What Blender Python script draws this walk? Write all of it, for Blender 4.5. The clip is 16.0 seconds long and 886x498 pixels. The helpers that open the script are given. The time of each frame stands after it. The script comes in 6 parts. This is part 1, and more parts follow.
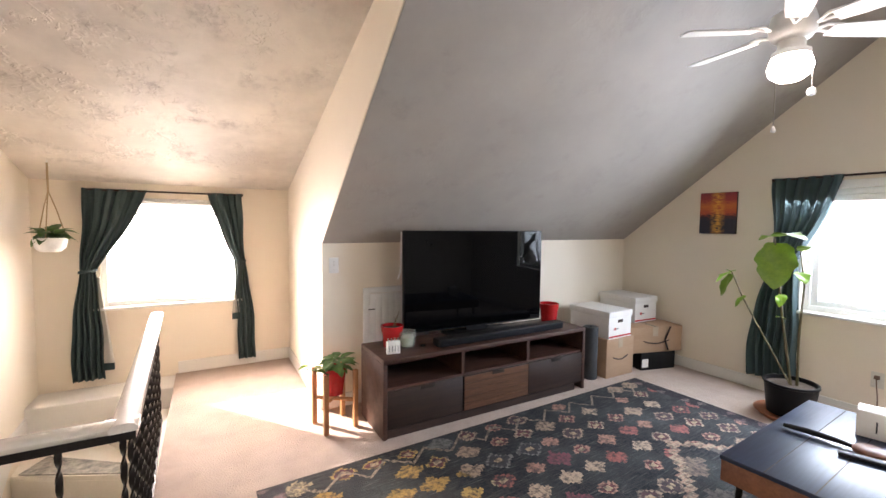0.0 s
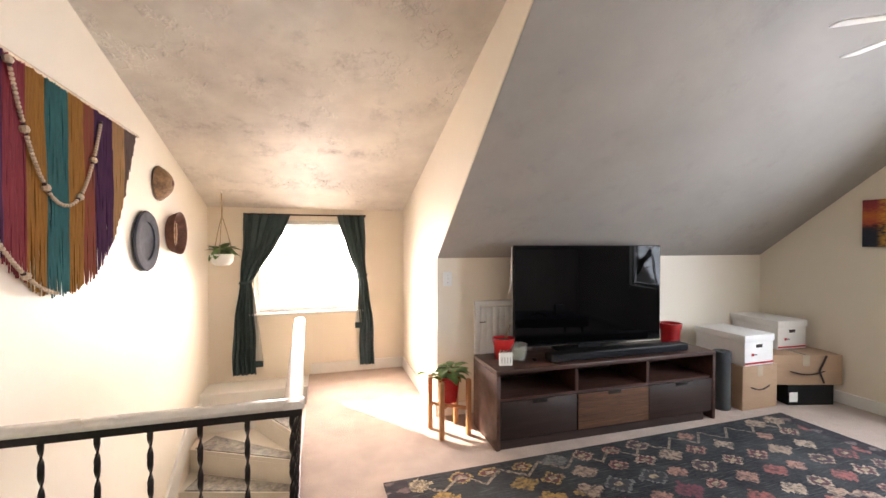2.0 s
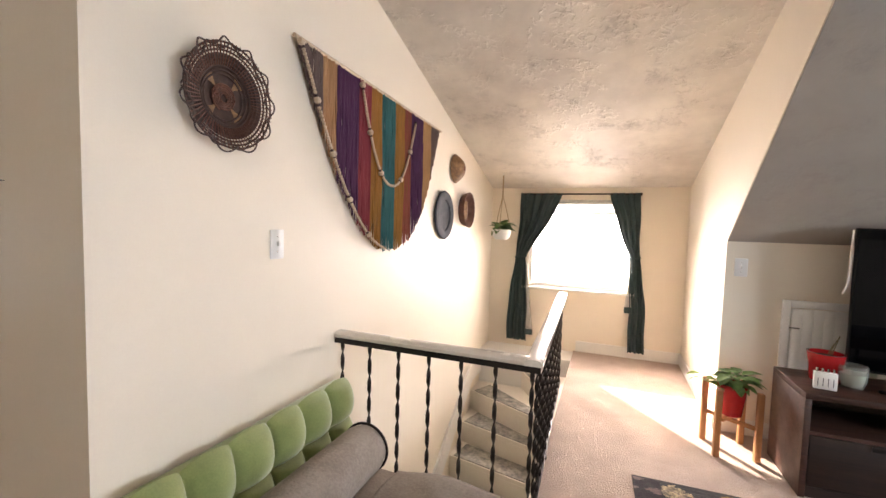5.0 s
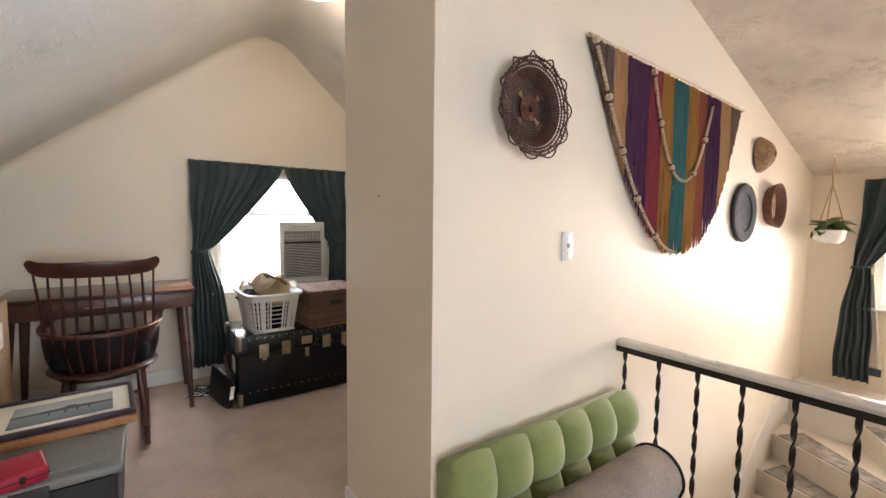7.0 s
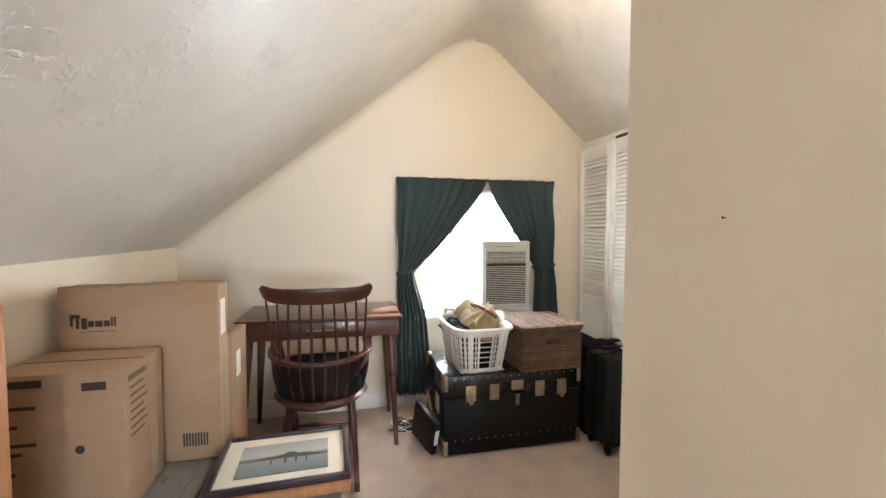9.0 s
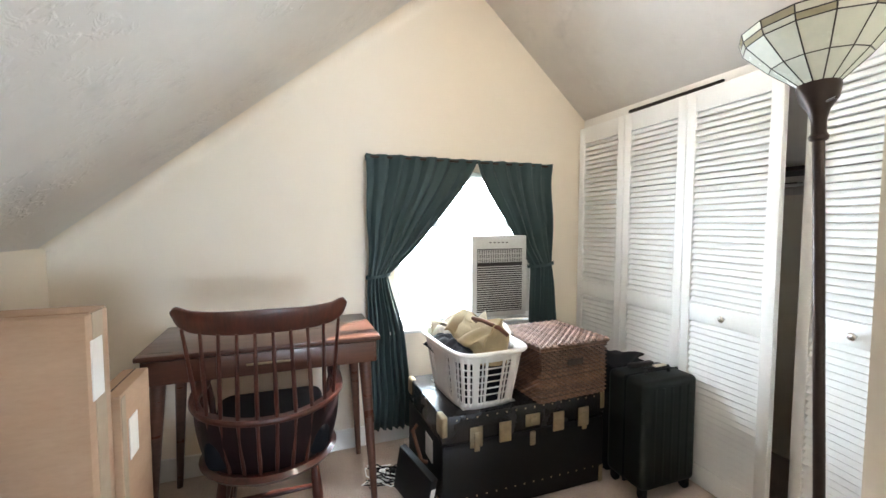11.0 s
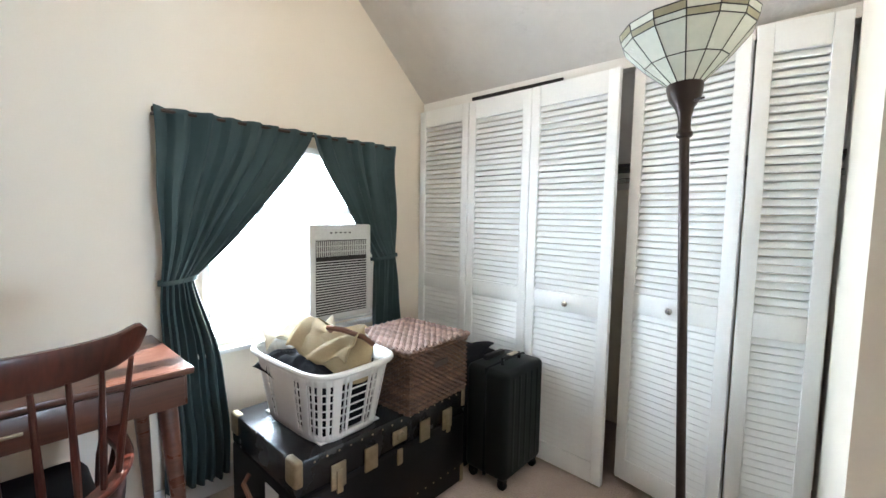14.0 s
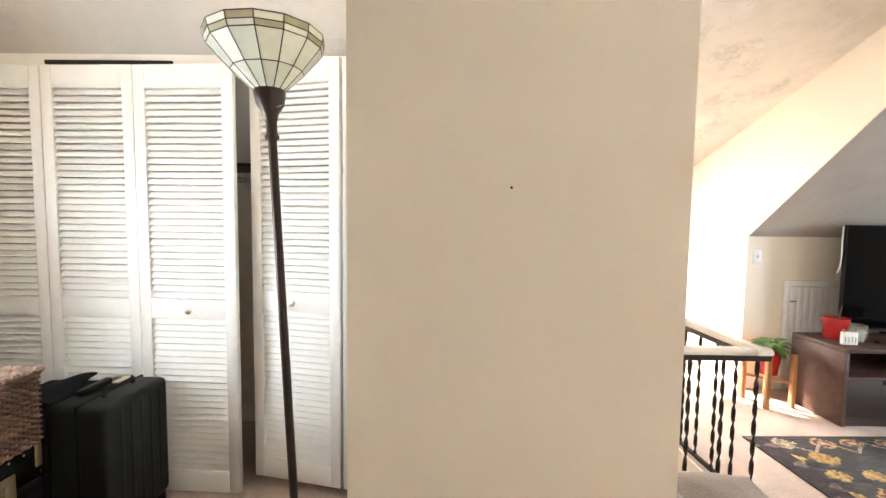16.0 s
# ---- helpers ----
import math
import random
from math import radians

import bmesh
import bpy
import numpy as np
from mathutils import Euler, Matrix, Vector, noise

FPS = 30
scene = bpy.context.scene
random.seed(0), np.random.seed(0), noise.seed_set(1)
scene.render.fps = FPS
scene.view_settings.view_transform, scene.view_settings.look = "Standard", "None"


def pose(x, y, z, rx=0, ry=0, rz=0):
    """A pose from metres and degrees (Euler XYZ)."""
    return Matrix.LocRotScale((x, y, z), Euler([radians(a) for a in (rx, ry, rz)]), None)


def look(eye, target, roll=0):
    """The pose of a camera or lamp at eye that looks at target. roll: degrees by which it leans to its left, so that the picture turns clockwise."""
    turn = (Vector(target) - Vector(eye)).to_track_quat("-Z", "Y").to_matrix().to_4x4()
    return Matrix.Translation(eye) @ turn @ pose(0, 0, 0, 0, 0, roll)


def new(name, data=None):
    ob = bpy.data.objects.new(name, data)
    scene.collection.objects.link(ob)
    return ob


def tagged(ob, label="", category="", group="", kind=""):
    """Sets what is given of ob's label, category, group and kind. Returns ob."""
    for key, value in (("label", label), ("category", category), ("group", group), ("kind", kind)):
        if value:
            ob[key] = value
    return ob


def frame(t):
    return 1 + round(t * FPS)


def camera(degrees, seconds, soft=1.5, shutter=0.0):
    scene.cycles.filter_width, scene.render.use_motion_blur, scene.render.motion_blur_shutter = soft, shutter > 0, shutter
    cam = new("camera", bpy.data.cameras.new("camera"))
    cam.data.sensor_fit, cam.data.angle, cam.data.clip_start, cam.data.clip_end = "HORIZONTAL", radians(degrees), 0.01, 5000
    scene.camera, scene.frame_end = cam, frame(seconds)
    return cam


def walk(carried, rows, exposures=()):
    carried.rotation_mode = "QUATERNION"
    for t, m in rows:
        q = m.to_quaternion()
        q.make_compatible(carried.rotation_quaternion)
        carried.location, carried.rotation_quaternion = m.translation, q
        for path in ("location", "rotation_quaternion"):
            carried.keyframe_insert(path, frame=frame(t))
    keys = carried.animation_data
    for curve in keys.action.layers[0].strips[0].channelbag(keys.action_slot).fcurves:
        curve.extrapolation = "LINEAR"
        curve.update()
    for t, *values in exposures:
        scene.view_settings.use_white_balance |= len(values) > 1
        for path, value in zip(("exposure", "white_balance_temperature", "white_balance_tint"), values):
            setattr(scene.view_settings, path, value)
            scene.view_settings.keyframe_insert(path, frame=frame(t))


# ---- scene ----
cam = camera(93.8, 16.0)
PATH = [
    (0, (-0.041, 0.128, 1.402), (0.953, 1.859, 1.281), 0.6),
    (0.5, (-0.078, 0.1, 1.414), (0.766, 1.911, 1.314), 0.5),
    (1, (-0.134, 0.074, 1.378), (0.592, 1.936, 1.329), 0.2),
    (1.5, (-0.154, 0.062, 1.375), (0.485, 1.957, 1.345), 0.0),
    (2, (-0.168, 0.066, 1.367), (0.393, 1.985, 1.339), -0.0),
    (2.5, (-0.201, 0.058, 1.368), (0.262, 2.003, 1.308), 0.4),
    (3, (-0.206, 0.121, 1.341), (0.114, 2.093, 1.25), 0.7),
    (5.5, (0.001, 0.001, 1.311), (-1.005, 1.725, 1.181), 1.3),
    (6, (-0.019, -0.028, 1.306), (-1.263, 1.533, 1.179), 0.9),
    (6.5, (-0.075, -0.051, 1.306), (-1.521, 1.324, 1.176), 0.7),
    (7, (-0.182, -0.059, 1.314), (-1.8, 1.109, 1.175), 0.6),
    (7.5, (-0.342, -0.058, 1.322), (-2.105, 0.876, 1.186), 0.5),
    (8, (-0.506, -0.105, 1.33), (-2.367, 0.616, 1.208), 0.4),
    (8.5, (-0.658, -0.128, 1.356), (-2.579, 0.42, 1.249), 0.4),
    (9, (-0.87, -0.111, 1.375), (-2.819, 0.331, 1.281), 0.2),
    (11.5, (-1.671, -0.202, 1.354), (-3.502, 0.592, 1.221), 0.2),
    (12, (-1.763, -0.172, 1.349), (-3.552, 0.711, 1.202), 0.4),
    (12.5, (-1.819, -0.182, 1.345), (-3.55, 0.807, 1.185), 0.4),
    (13, (-1.898, -0.204, 1.347), (-3.539, 0.927, 1.177), 0.6),
    (13.5, (-1.952, -0.22, 1.344), (-3.467, 1.076, 1.177), 0.9),
    (14, (-1.976, -0.229, 1.345), (-3.317, 1.246, 1.184), 1.0),
    (14.5, (-1.96, -0.227, 1.343), (-3.049, 1.444, 1.188), 0.9),
    (15, (-1.906, -0.219, 1.325), (-2.666, 1.626, 1.19), 1.0),
    (15.5, (-1.823, -0.209, 1.302), (-2.209, 1.751, 1.192), 0.8),
    (16, (-1.72, -0.158, 1.333), (-1.738, 1.838, 1.204), 0.7),
]
walk(cam, [(t, look(eye, target, roll)) for t, eye, target, roll in PATH], [(0, 2.12, 7000, 22), (3, 2.12, 7350, 22), (6, 1.9, 7150, 21), (8, 2.2, 7250, 20), (9, 2.6, 7150, 18), (11.5, 2.68, 6350, 14), (14, 2.56, 6150, 13), (15, 2.74, 6650, 14), (16, 2.86, 7050, 17)])

# ---- world, sun, window light ----
SUN = Vector((-0.98, 1.34, 1.0)).normalized()
wd = bpy.data.worlds.new("sky")
scene.world = wd
wd.use_nodes = True
wn = wd.node_tree
sky = wn.nodes.new("ShaderNodeTexSky")
sky.sky_type, sky.sun_disc = "NISHITA", False
sky.sun_elevation, sky.sun_rotation = math.asin(SUN.z), math.atan2(SUN.x, SUN.y)
wn.nodes["Background"].inputs["Strength"].default_value = 0.05
wn.links.new(sky.outputs[0], wn.nodes["Background"].inputs["Color"])

sun = new("sun", bpy.data.lights.new("sun", "SUN"))
sun.data.energy, sun.data.angle, sun.data.color = 5.0, radians(0.6), (1.0, 0.93, 0.82)
sun.matrix_world = look(SUN * 30, (0, 0, 0))


def window_light(eye, target, w, h, power, color):
    lamp = new("window_daylight", bpy.data.lights.new("window_daylight", "AREA"))
    lamp.data.shape, lamp.data.size, lamp.data.size_y = "RECTANGLE", w, h
    lamp.data.energy, lamp.data.color = power, color
    lamp.matrix_world = look(eye, target)


window_light((-0.34, 5.35, 1.22), (-0.14, 3.2, 0.80), 1.4, 1.3, 45, (1.0, 0.96, 0.92))
window_light((-4.25, 0.92, 1.22), (-2.0, 0.92, 0.75), 1.2, 1.2, 28, (0.74, 0.90, 1.0))
window_light((4.3, 0.92, 1.22), (2.0, 0.92, -0.30), 1.5, 1.2, 42, (0.66, 0.84, 1.0))


# ---- materials ----
def nodes_of(name):
    m = bpy.data.materials.new(name)
    m.use_nodes = True
    nt = m.node_tree
    return m, nt, nt.nodes["Principled BSDF"]


def nd(nt, kind, *links, operation=""):
    n = nt.nodes.new("ShaderNode" + kind)
    if operation:
        n.operation = operation
    for slot, v in links:
        if isinstance(v, bpy.types.NodeSocket):
            nt.links.new(v, n.inputs[slot])
        else:
            n.inputs[slot].default_value = v
    return n


def fm(nt, op, a, b=0.0):
    return nd(nt, "Math", (0, a), (1, b), operation=op).outputs[0]


def mixc(nt, fac, a, b):
    n = nt.nodes.new("ShaderNodeMix")
    n.data_type = "RGBA"
    for slot, v in ((0, fac), (6, a), (7, b)):
        if isinstance(v, bpy.types.NodeSocket):
            nt.links.new(v, n.inputs[slot])
        else:
            n.inputs[slot].default_value = (*v, 1) if isinstance(v, tuple) and len(v) == 3 else v
    return n.outputs[2]


def ramp(nt, fac, lo, hi):
    n = nt.nodes.new("ShaderNodeMapRange")
    nt.links.new(fac, n.inputs[0])
    n.inputs[1].default_value, n.inputs[2].default_value = lo, hi
    return n.outputs[0]


def mat(name, base, other=None, big=2.0, fine=60.0, rough=0.6, bump=0.15, depth=0.002, metal=0.0, stretch=(1, 1, 1), coat=0.0, jitter=0.0, spec=0.5):
    """A painted, woven or solid surface: two scales of variation, fine relief."""
    m, nt, bs = nodes_of(name)
    other = other or tuple(c * 0.8 for c in base)
    co = nd(nt, "TexCoord").outputs["Object"]
    mp = nd(nt, "Mapping", ("Vector", co), ("Scale", stretch)).outputs[0]
    n1 = nd(nt, "TexNoise", ("Vector", mp), ("Scale", big), ("Detail", 6.0), ("Roughness", 0.6)).outputs[0]
    n2 = nd(nt, "TexNoise", ("Vector", mp), ("Scale", fine), ("Detail", 4.0)).outputs[0]
    f = fm(nt, "ADD", fm(nt, "MULTIPLY", ramp(nt, n1, 0.35, 0.7), 0.6), fm(nt, "MULTIPLY", ramp(nt, n2, 0.3, 0.7), 0.4))
    col = mixc(nt, f, base, other)
    if jitter:
        r = nd(nt, "ObjectInfo").outputs["Random"]
        hs = nd(nt, "HueSaturation", ("Color", col), ("Value", fm(nt, "ADD", fm(nt, "MULTIPLY", r, jitter), 1 - jitter / 2)))
        col = hs.outputs[0]
    nt.links.new(col, bs.inputs["Base Color"])
    rr = fm(nt, "MAXIMUM", fm(nt, "ADD", fm(nt, "MULTIPLY", n1, 0.2), rough - 0.1), 0.03)
    nt.links.new(rr, bs.inputs["Roughness"])
    bs.inputs["Metallic"].default_value = metal
    bs.inputs["Specular IOR Level"].default_value = spec
    bs.inputs["Coat Weight"].default_value = coat
    if bump:
        b = nd(nt, "Bump", ("Height", n2), ("Strength", bump), ("Distance", depth))
        nt.links.new(b.outputs[0], bs.inputs["Normal"])
    return m


def wood(name, base, dark, axis=0, scale=1.0, rough=0.4, coat=0.0, jitter=0.0):
    st = [22 * scale, 22 * scale, 22 * scale]
    st[axis] = 1.6 * scale
    m = mat(name, base, dark, 1.0, 4.0, rough, 0.12, 0.001, 0.0, tuple(st), coat, jitter)
    return m


def plaster(name, base, other, strength, flecks=0.5):
    """Hand-trowelled plaster: soft swells, patches of flecks, blotchy tone."""
    m, nt, bs = nodes_of(name)
    co = nd(nt, "TexCoord").outputs["Object"]
    n1 = nd(nt, "TexNoise", ("Vector", co), ("Scale", 1.1), ("Detail", 7.0), ("Roughness", 0.62)).outputs[0]
    n2 = nd(nt, "TexNoise", ("Vector", co), ("Scale", 26.0), ("Detail", 6.0), ("Distortion", 0.6)).outputs[0]
    n3 = nd(nt, "TexNoise", ("Vector", co), ("Scale", 2.6), ("Detail", 3.0), ("Distortion", 0.6)).outputs[0]
    n4 = nd(nt, "TexNoise", ("Vector", co), ("Scale", 7.0), ("Detail", 8.0), ("Roughness", 0.7)).outputs[0]
    patch = ramp(nt, n3, 0.48, 0.62)
    tone = fm(nt, "ADD", fm(nt, "MULTIPLY", ramp(nt, n1, 0.38, 0.66), 0.65), fm(nt, "MULTIPLY", fm(nt, "MULTIPLY", ramp(nt, n4, 0.5, 0.66), patch), 0.5))
    nt.links.new(mixc(nt, fm(nt, "MINIMUM", tone, 1.0), base, other), bs.inputs["Base Color"])
    h = fm(nt, "ADD", fm(nt, "MULTIPLY", fm(nt, "MULTIPLY", ramp(nt, n2, 0.5, 0.64), patch), flecks), fm(nt, "MULTIPLY", n3, 0.5))
    b = nd(nt, "Bump", ("Height", h), ("Strength", strength), ("Distance", 0.010))
    nt.links.new(b.outputs[0], bs.inputs["Normal"])
    bs.inputs["Roughness"].default_value = 0.62
    bs.inputs["Specular IOR Level"].default_value = 0.35
    return m


M_WALL = mat("cream_wall_paint", (0.81, 0.73, 0.61), (0.77, 0.69, 0.575), 1.2, 160, 0.55, 0.12, 0.001)
M_CEIL = plaster("ceiling_plaster", (0.70, 0.655, 0.60), (0.53, 0.495, 0.46), 0.4, 0.8)
M_CEIL.node_tree.nodes["Principled BSDF"].inputs["Roughness"].default_value = 0.32
M_DORM = plaster("dormer_ceiling_plaster", (0.75, 0.69, 0.61), (0.36, 0.32, 0.285), 0.7, 1.2)
# Same plaster with the east slope's shade put into a darker colour.
M_CEIL_E = plaster("ceiling_plaster_shaded", (0.38, 0.345, 0.31), (0.30, 0.27, 0.245), 0.22, 0.4)
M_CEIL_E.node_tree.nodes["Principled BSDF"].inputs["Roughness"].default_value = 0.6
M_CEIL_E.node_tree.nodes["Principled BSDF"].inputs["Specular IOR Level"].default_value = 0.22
M_TRIM = mat("white_trim_paint", (0.80, 0.78, 0.74), (0.74, 0.72, 0.68), 3, 90, 0.4, 0.06)
M_WHITE = mat("white_paint", (0.82, 0.82, 0.80), (0.76, 0.76, 0.74), 4, 90, 0.38, 0.05)
M_CARPET = mat("tan_carpet", (0.54, 0.42, 0.345), (0.37, 0.285, 0.235), 5.0, 110, 0.95, 0.8, 0.014)
M_CARPET.node_tree.nodes["Principled BSDF"].inputs["Sheen Weight"].default_value = 0.15
M_STAIR = mat("cream_stair_paint", (0.80, 0.75, 0.67), (0.72, 0.66, 0.57), 4, 70, 0.55, 0.1)
M_RUNNER = mat("grey_floral_runner", (0.50, 0.46, 0.39), (0.10, 0.11, 0.12), 16, 40, 0.95, 0.5, 0.006)
M_BLACKM = mat("black_wrought_metal", (0.018, 0.016, 0.015), (0.035, 0.03, 0.028), 10, 90, 0.32, 0.1, 0.001, 0.6)
M_RAILW = mat("white_gloss_handrail_paint", (0.74, 0.70, 0.64), (0.66, 0.62, 0.56), 5, 50, 0.25, 0.04, 0.001, 0, (1, 1, 1), 0.3)
M_GREENC = mat("dark_green_curtain_cloth", (0.047, 0.080, 0.082), (0.034, 0.06, 0.063), 3, 300, 0.85, 0.3, 0.001)
M_LINING = mat("white_curtain_lining", (0.7, 0.68, 0.62), None, 4, 200, 0.9, 0.2, 0.001)
M_WALNUT = wood("walnut_veneer", (0.080, 0.031, 0.019), (0.030, 0.012, 0.008), 0, 1.0, 0.5, 0.05)
M_WALNUT_L = wood("light_walnut_planks", (0.15, 0.068, 0.034), (0.055, 0.024, 0.014), 0, 1.3, 0.42, 0.1, 0.3)
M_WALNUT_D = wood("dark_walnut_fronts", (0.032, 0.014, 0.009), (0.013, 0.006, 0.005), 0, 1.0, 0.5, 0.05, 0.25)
M_DESK = wood("brown_desk_wood", (0.11, 0.043, 0.027), (0.06, 0.024, 0.016), 1, 1.0, 0.3, 0.3)
M_CHAIR = wood("cherry_chair_wood", (0.085, 0.020, 0.012), (0.035, 0.009, 0.006), 2, 1.0, 0.32, 0.3)
M_CHAIRD = mat("dark_purple_brown_wood", (0.014, 0.005, 0.006), (0.007, 0.004, 0.005), 3, 60, 0.5, 0.2, 0.001, 0, (14, 14, 1), spec=0.25)
M_INK2 = mat("faded_brown_print", (0.17, 0.115, 0.08), None, 8, 60, 0.8, 0)
M_PINE = wood("orange_pine", (0.50, 0.24, 0.10), (0.36, 0.16, 0.065), 2, 0.8, 0.5)
# Dark top; the blue of the reflected sky is put into its colour.
M_TABLETOP = wood("table_top_reflected_sky", (0.022, 0.034, 0.070), (0.014, 0.020, 0.040), 0, 1.0, 0.34, 0.0)
M_TABLETOP.node_tree.nodes["Principled BSDF"].inputs["Coat Roughness"].default_value = 0.28
M_TABLESIDE = wood("brown_table_side", (0.22, 0.09, 0.045), (0.13, 0.05, 0.026), 0, 1.0, 0.45)
M_CARD = mat("brown_cardboard", (0.42, 0.275, 0.175), (0.35, 0.22, 0.135), 3, 40, 0.85, 0.12, 0.001, 0, (1, 1, 4))
M_CARDW = mat("white_cardboard", (0.80, 0.79, 0.76), (0.74, 0.72, 0.69), 3, 60, 0.7, 0.05)
M_INK = mat("dark_print", (0.05, 0.035, 0.03), None, 8, 60, 0.8, 0)
M_RED = mat("red_print", (0.55, 0.03, 0.03), None, 8, 60, 0.6, 0)
M_REDPOT = mat("red_glazed_pot", (0.50, 0.020, 0.022), (0.38, 0.013, 0.016), 5, 40, 0.22, 0.05, 0.001, 0, (1, 1, 1), 0.5)
M_TAPE = mat("clear_packing_tape", (0.50, 0.40, 0.29), None, 3, 30, 0.25, 0)
M_SCREEN = mat("black_glass_screen", (0.002, 0.002, 0.0022), (0.0025, 0.0025, 0.003), 2, 20, 0.01, 0, spec=0.09)
M_BLACKP = mat("black_plastic", (0.006, 0.006, 0.0065), (0.010, 0.010, 0.011), 6, 120, 0.5, 0.1, 0.0006, spec=0.25)
M_BLACKF = mat("black_woven_cloth", (0.005, 0.0055, 0.008), (0.009, 0.010, 0.014), 8, 220, 0.9, 0.4, 0.001, spec=0.2)
M_GREYF = mat("dark_grey_foam", (0.055, 0.062, 0.068), (0.04, 0.046, 0.05), 6, 120, 0.85, 0.2)
M_SOFA = mat("green_velvet", (0.26, 0.315, 0.10), (0.16, 0.205, 0.06), 6, 160, 0.75, 0.25, 0.001)
M_SOFA.node_tree.nodes["Principled BSDF"].inputs["Sheen Weight"].default_value = 0.6
M_GREYV = mat("grey_brown_velvet", (0.33, 0.275, 0.235), (0.19, 0.155, 0.13), 7, 90, 0.9, 0.6, 0.004)
M_LEAF = mat("green_leaf", (0.24, 0.37, 0.04), (0.12, 0.24, 0.025), 11, 50, 0.38, 0.2, 0.001)
M_LEAF.node_tree.nodes["Principled BSDF"].inputs["Subsurface Weight"].default_value = 0.35
M_LEAF.node_tree.nodes["Principled BSDF"].inputs["Subsurface Radius"].default_value = (0.02, 0.04, 0.005)
M_LEAFD = mat("dark_green_leaf", (0.13, 0.25, 0.065), (0.05, 0.12, 0.03), 18, 60, 0.42, 0.2, 0.001, 0, (1, 1, 1), 0, 0.3)
M_STEM = mat("brown_stem", (0.14, 0.09, 0.05), (0.08, 0.09, 0.035), 20, 80, 0.8, 0.4)
M_SOIL = mat("potting_soil", (0.045, 0.03, 0.02), (0.09, 0.06, 0.04), 30, 90, 0.95, 1.0, 0.01)
M_TERRA = mat("terracotta", (0.42, 0.17, 0.085), (0.34, 0.13, 0.065), 6, 60, 0.8, 0.2)
M_CERAM = mat("white_ceramic", (0.80, 0.79, 0.75), None, 5, 60, 0.3, 0.03)
M_ROPE = mat("jute_rope", (0.45, 0.34, 0.20), (0.32, 0.23, 0.13), 30, 120, 0.9, 0.5)
M_BRASS = mat("worn_brass", (0.42, 0.34, 0.22), (0.24, 0.19, 0.12), 12, 60, 0.48, 0.2, 0.001, 0.85)
M_CHROME = mat("brushed_steel", (0.62, 0.60, 0.57), None, 10, 90, 0.25, 0.05, 0.001, 1.0)
M_TRUNK = mat("black_trunk_vinyl", (0.004, 0.004, 0.0045), (0.008, 0.0075, 0.007), 5, 120, 0.5, 0.3, 0.001, spec=0.2)
M_TRUNKTOP = mat("scuffed_black_lid", (0.006, 0.006, 0.007), (0.016, 0.016, 0.017), 7, 60, 0.26, 0.2, 0.001, spec=0.45)
M_BASKETP = mat("white_basket_plastic", (0.78, 0.77, 0.74), (0.72, 0.71, 0.69), 4, 60, 0.4, 0.03)
M_WICKER = mat("brown_wicker", (0.20, 0.105, 0.062), (0.060, 0.028, 0.016), 20, 60, 0.5, 0.4, 0.002, 0, (1, 1, 1), 0, 0.7)
# Lighter wicker for the hamper lid, with the sunlight painted into the colour.
M_WICKERT = mat("wicker_painted_sunlight", (0.36, 0.23, 0.175), (0.11, 0.06, 0.045), 18, 60, 0.6, 0.4, 0.002, 0, (1, 1, 1), 0, 0.5)
M_CANVAS = mat("tan_canvas", (0.42, 0.33, 0.19), (0.33, 0.25, 0.14), 5, 160, 0.9, 0.4, 0.001)
M_CANVASL = mat("cream_canvas", (0.66, 0.58, 0.45), None, 5, 160, 0.9, 0.3, 0.001)
M_LEATHER = mat("brown_leather_strap", (0.16, 0.065, 0.035), None, 12, 90, 0.5, 0.2)
M_SUIT = mat("dark_green_black_shell", (0.005, 0.0075, 0.0075), (0.008, 0.011, 0.011), 4, 150, 0.5, 0.3, 0.001, spec=0.25)
M_BRONZE = mat("dark_bronze_lamp_metal", (0.045, 0.028, 0.022), (0.03, 0.018, 0.014), 8, 80, 0.35, 0.1, 0.001, 0.5)
M_LEAD = mat("dark_lead_came", (0.05, 0.045, 0.04), None, 10, 80, 0.5, 0.2, 0.001, 0.5)
M_GREYPLATE = mat("slate_grey_weave", (0.060, 0.064, 0.080), (0.035, 0.038, 0.048), 18, 90, 0.8, 0.4, spec=0.2)
M_BROWNB = mat("red_brown_weave", (0.17, 0.062, 0.035), (0.075, 0.028, 0.018), 22, 90, 0.65, 0.5, 0.003)
M_GOLDB = mat("golden_weave", (0.36, 0.20, 0.085), (0.10, 0.05, 0.03), 34, 90, 0.65, 0.5, 0.003)
M_WIRE = mat("dark_wicker_wire", (0.075, 0.038, 0.028), (0.045, 0.022, 0.017), 22, 90, 0.6, 0.3)
M_BEAD = mat("natural_wood_bead", (0.58, 0.45, 0.32), (0.45, 0.33, 0.22), 30, 90, 0.5, 0.1)
M_BEADD = mat("dark_bead", (0.06, 0.025, 0.02), None, 30, 90, 0.4, 0.1)
M_BINLID = mat("grey_bin_lid", (0.20, 0.205, 0.20), (0.16, 0.165, 0.16), 4, 70, 0.3, 0.05)
M_BINBODY = mat("charcoal_bin_body", (0.03, 0.033, 0.035), None, 4, 70, 0.5, 0.05)
M_BINBLUE = mat("blue_grey_bin", (0.16, 0.22, 0.27), (0.12, 0.17, 0.21), 4, 70, 0.4, 0.05)
M_PURPLEFR = mat("dark_purple_frame", (0.035, 0.022, 0.035), None, 6, 70, 0.35, 0.05)
M_MATBOARD = mat("cream_mat_board", (0.74, 0.71, 0.62), None, 4, 90, 0.8, 0.05)
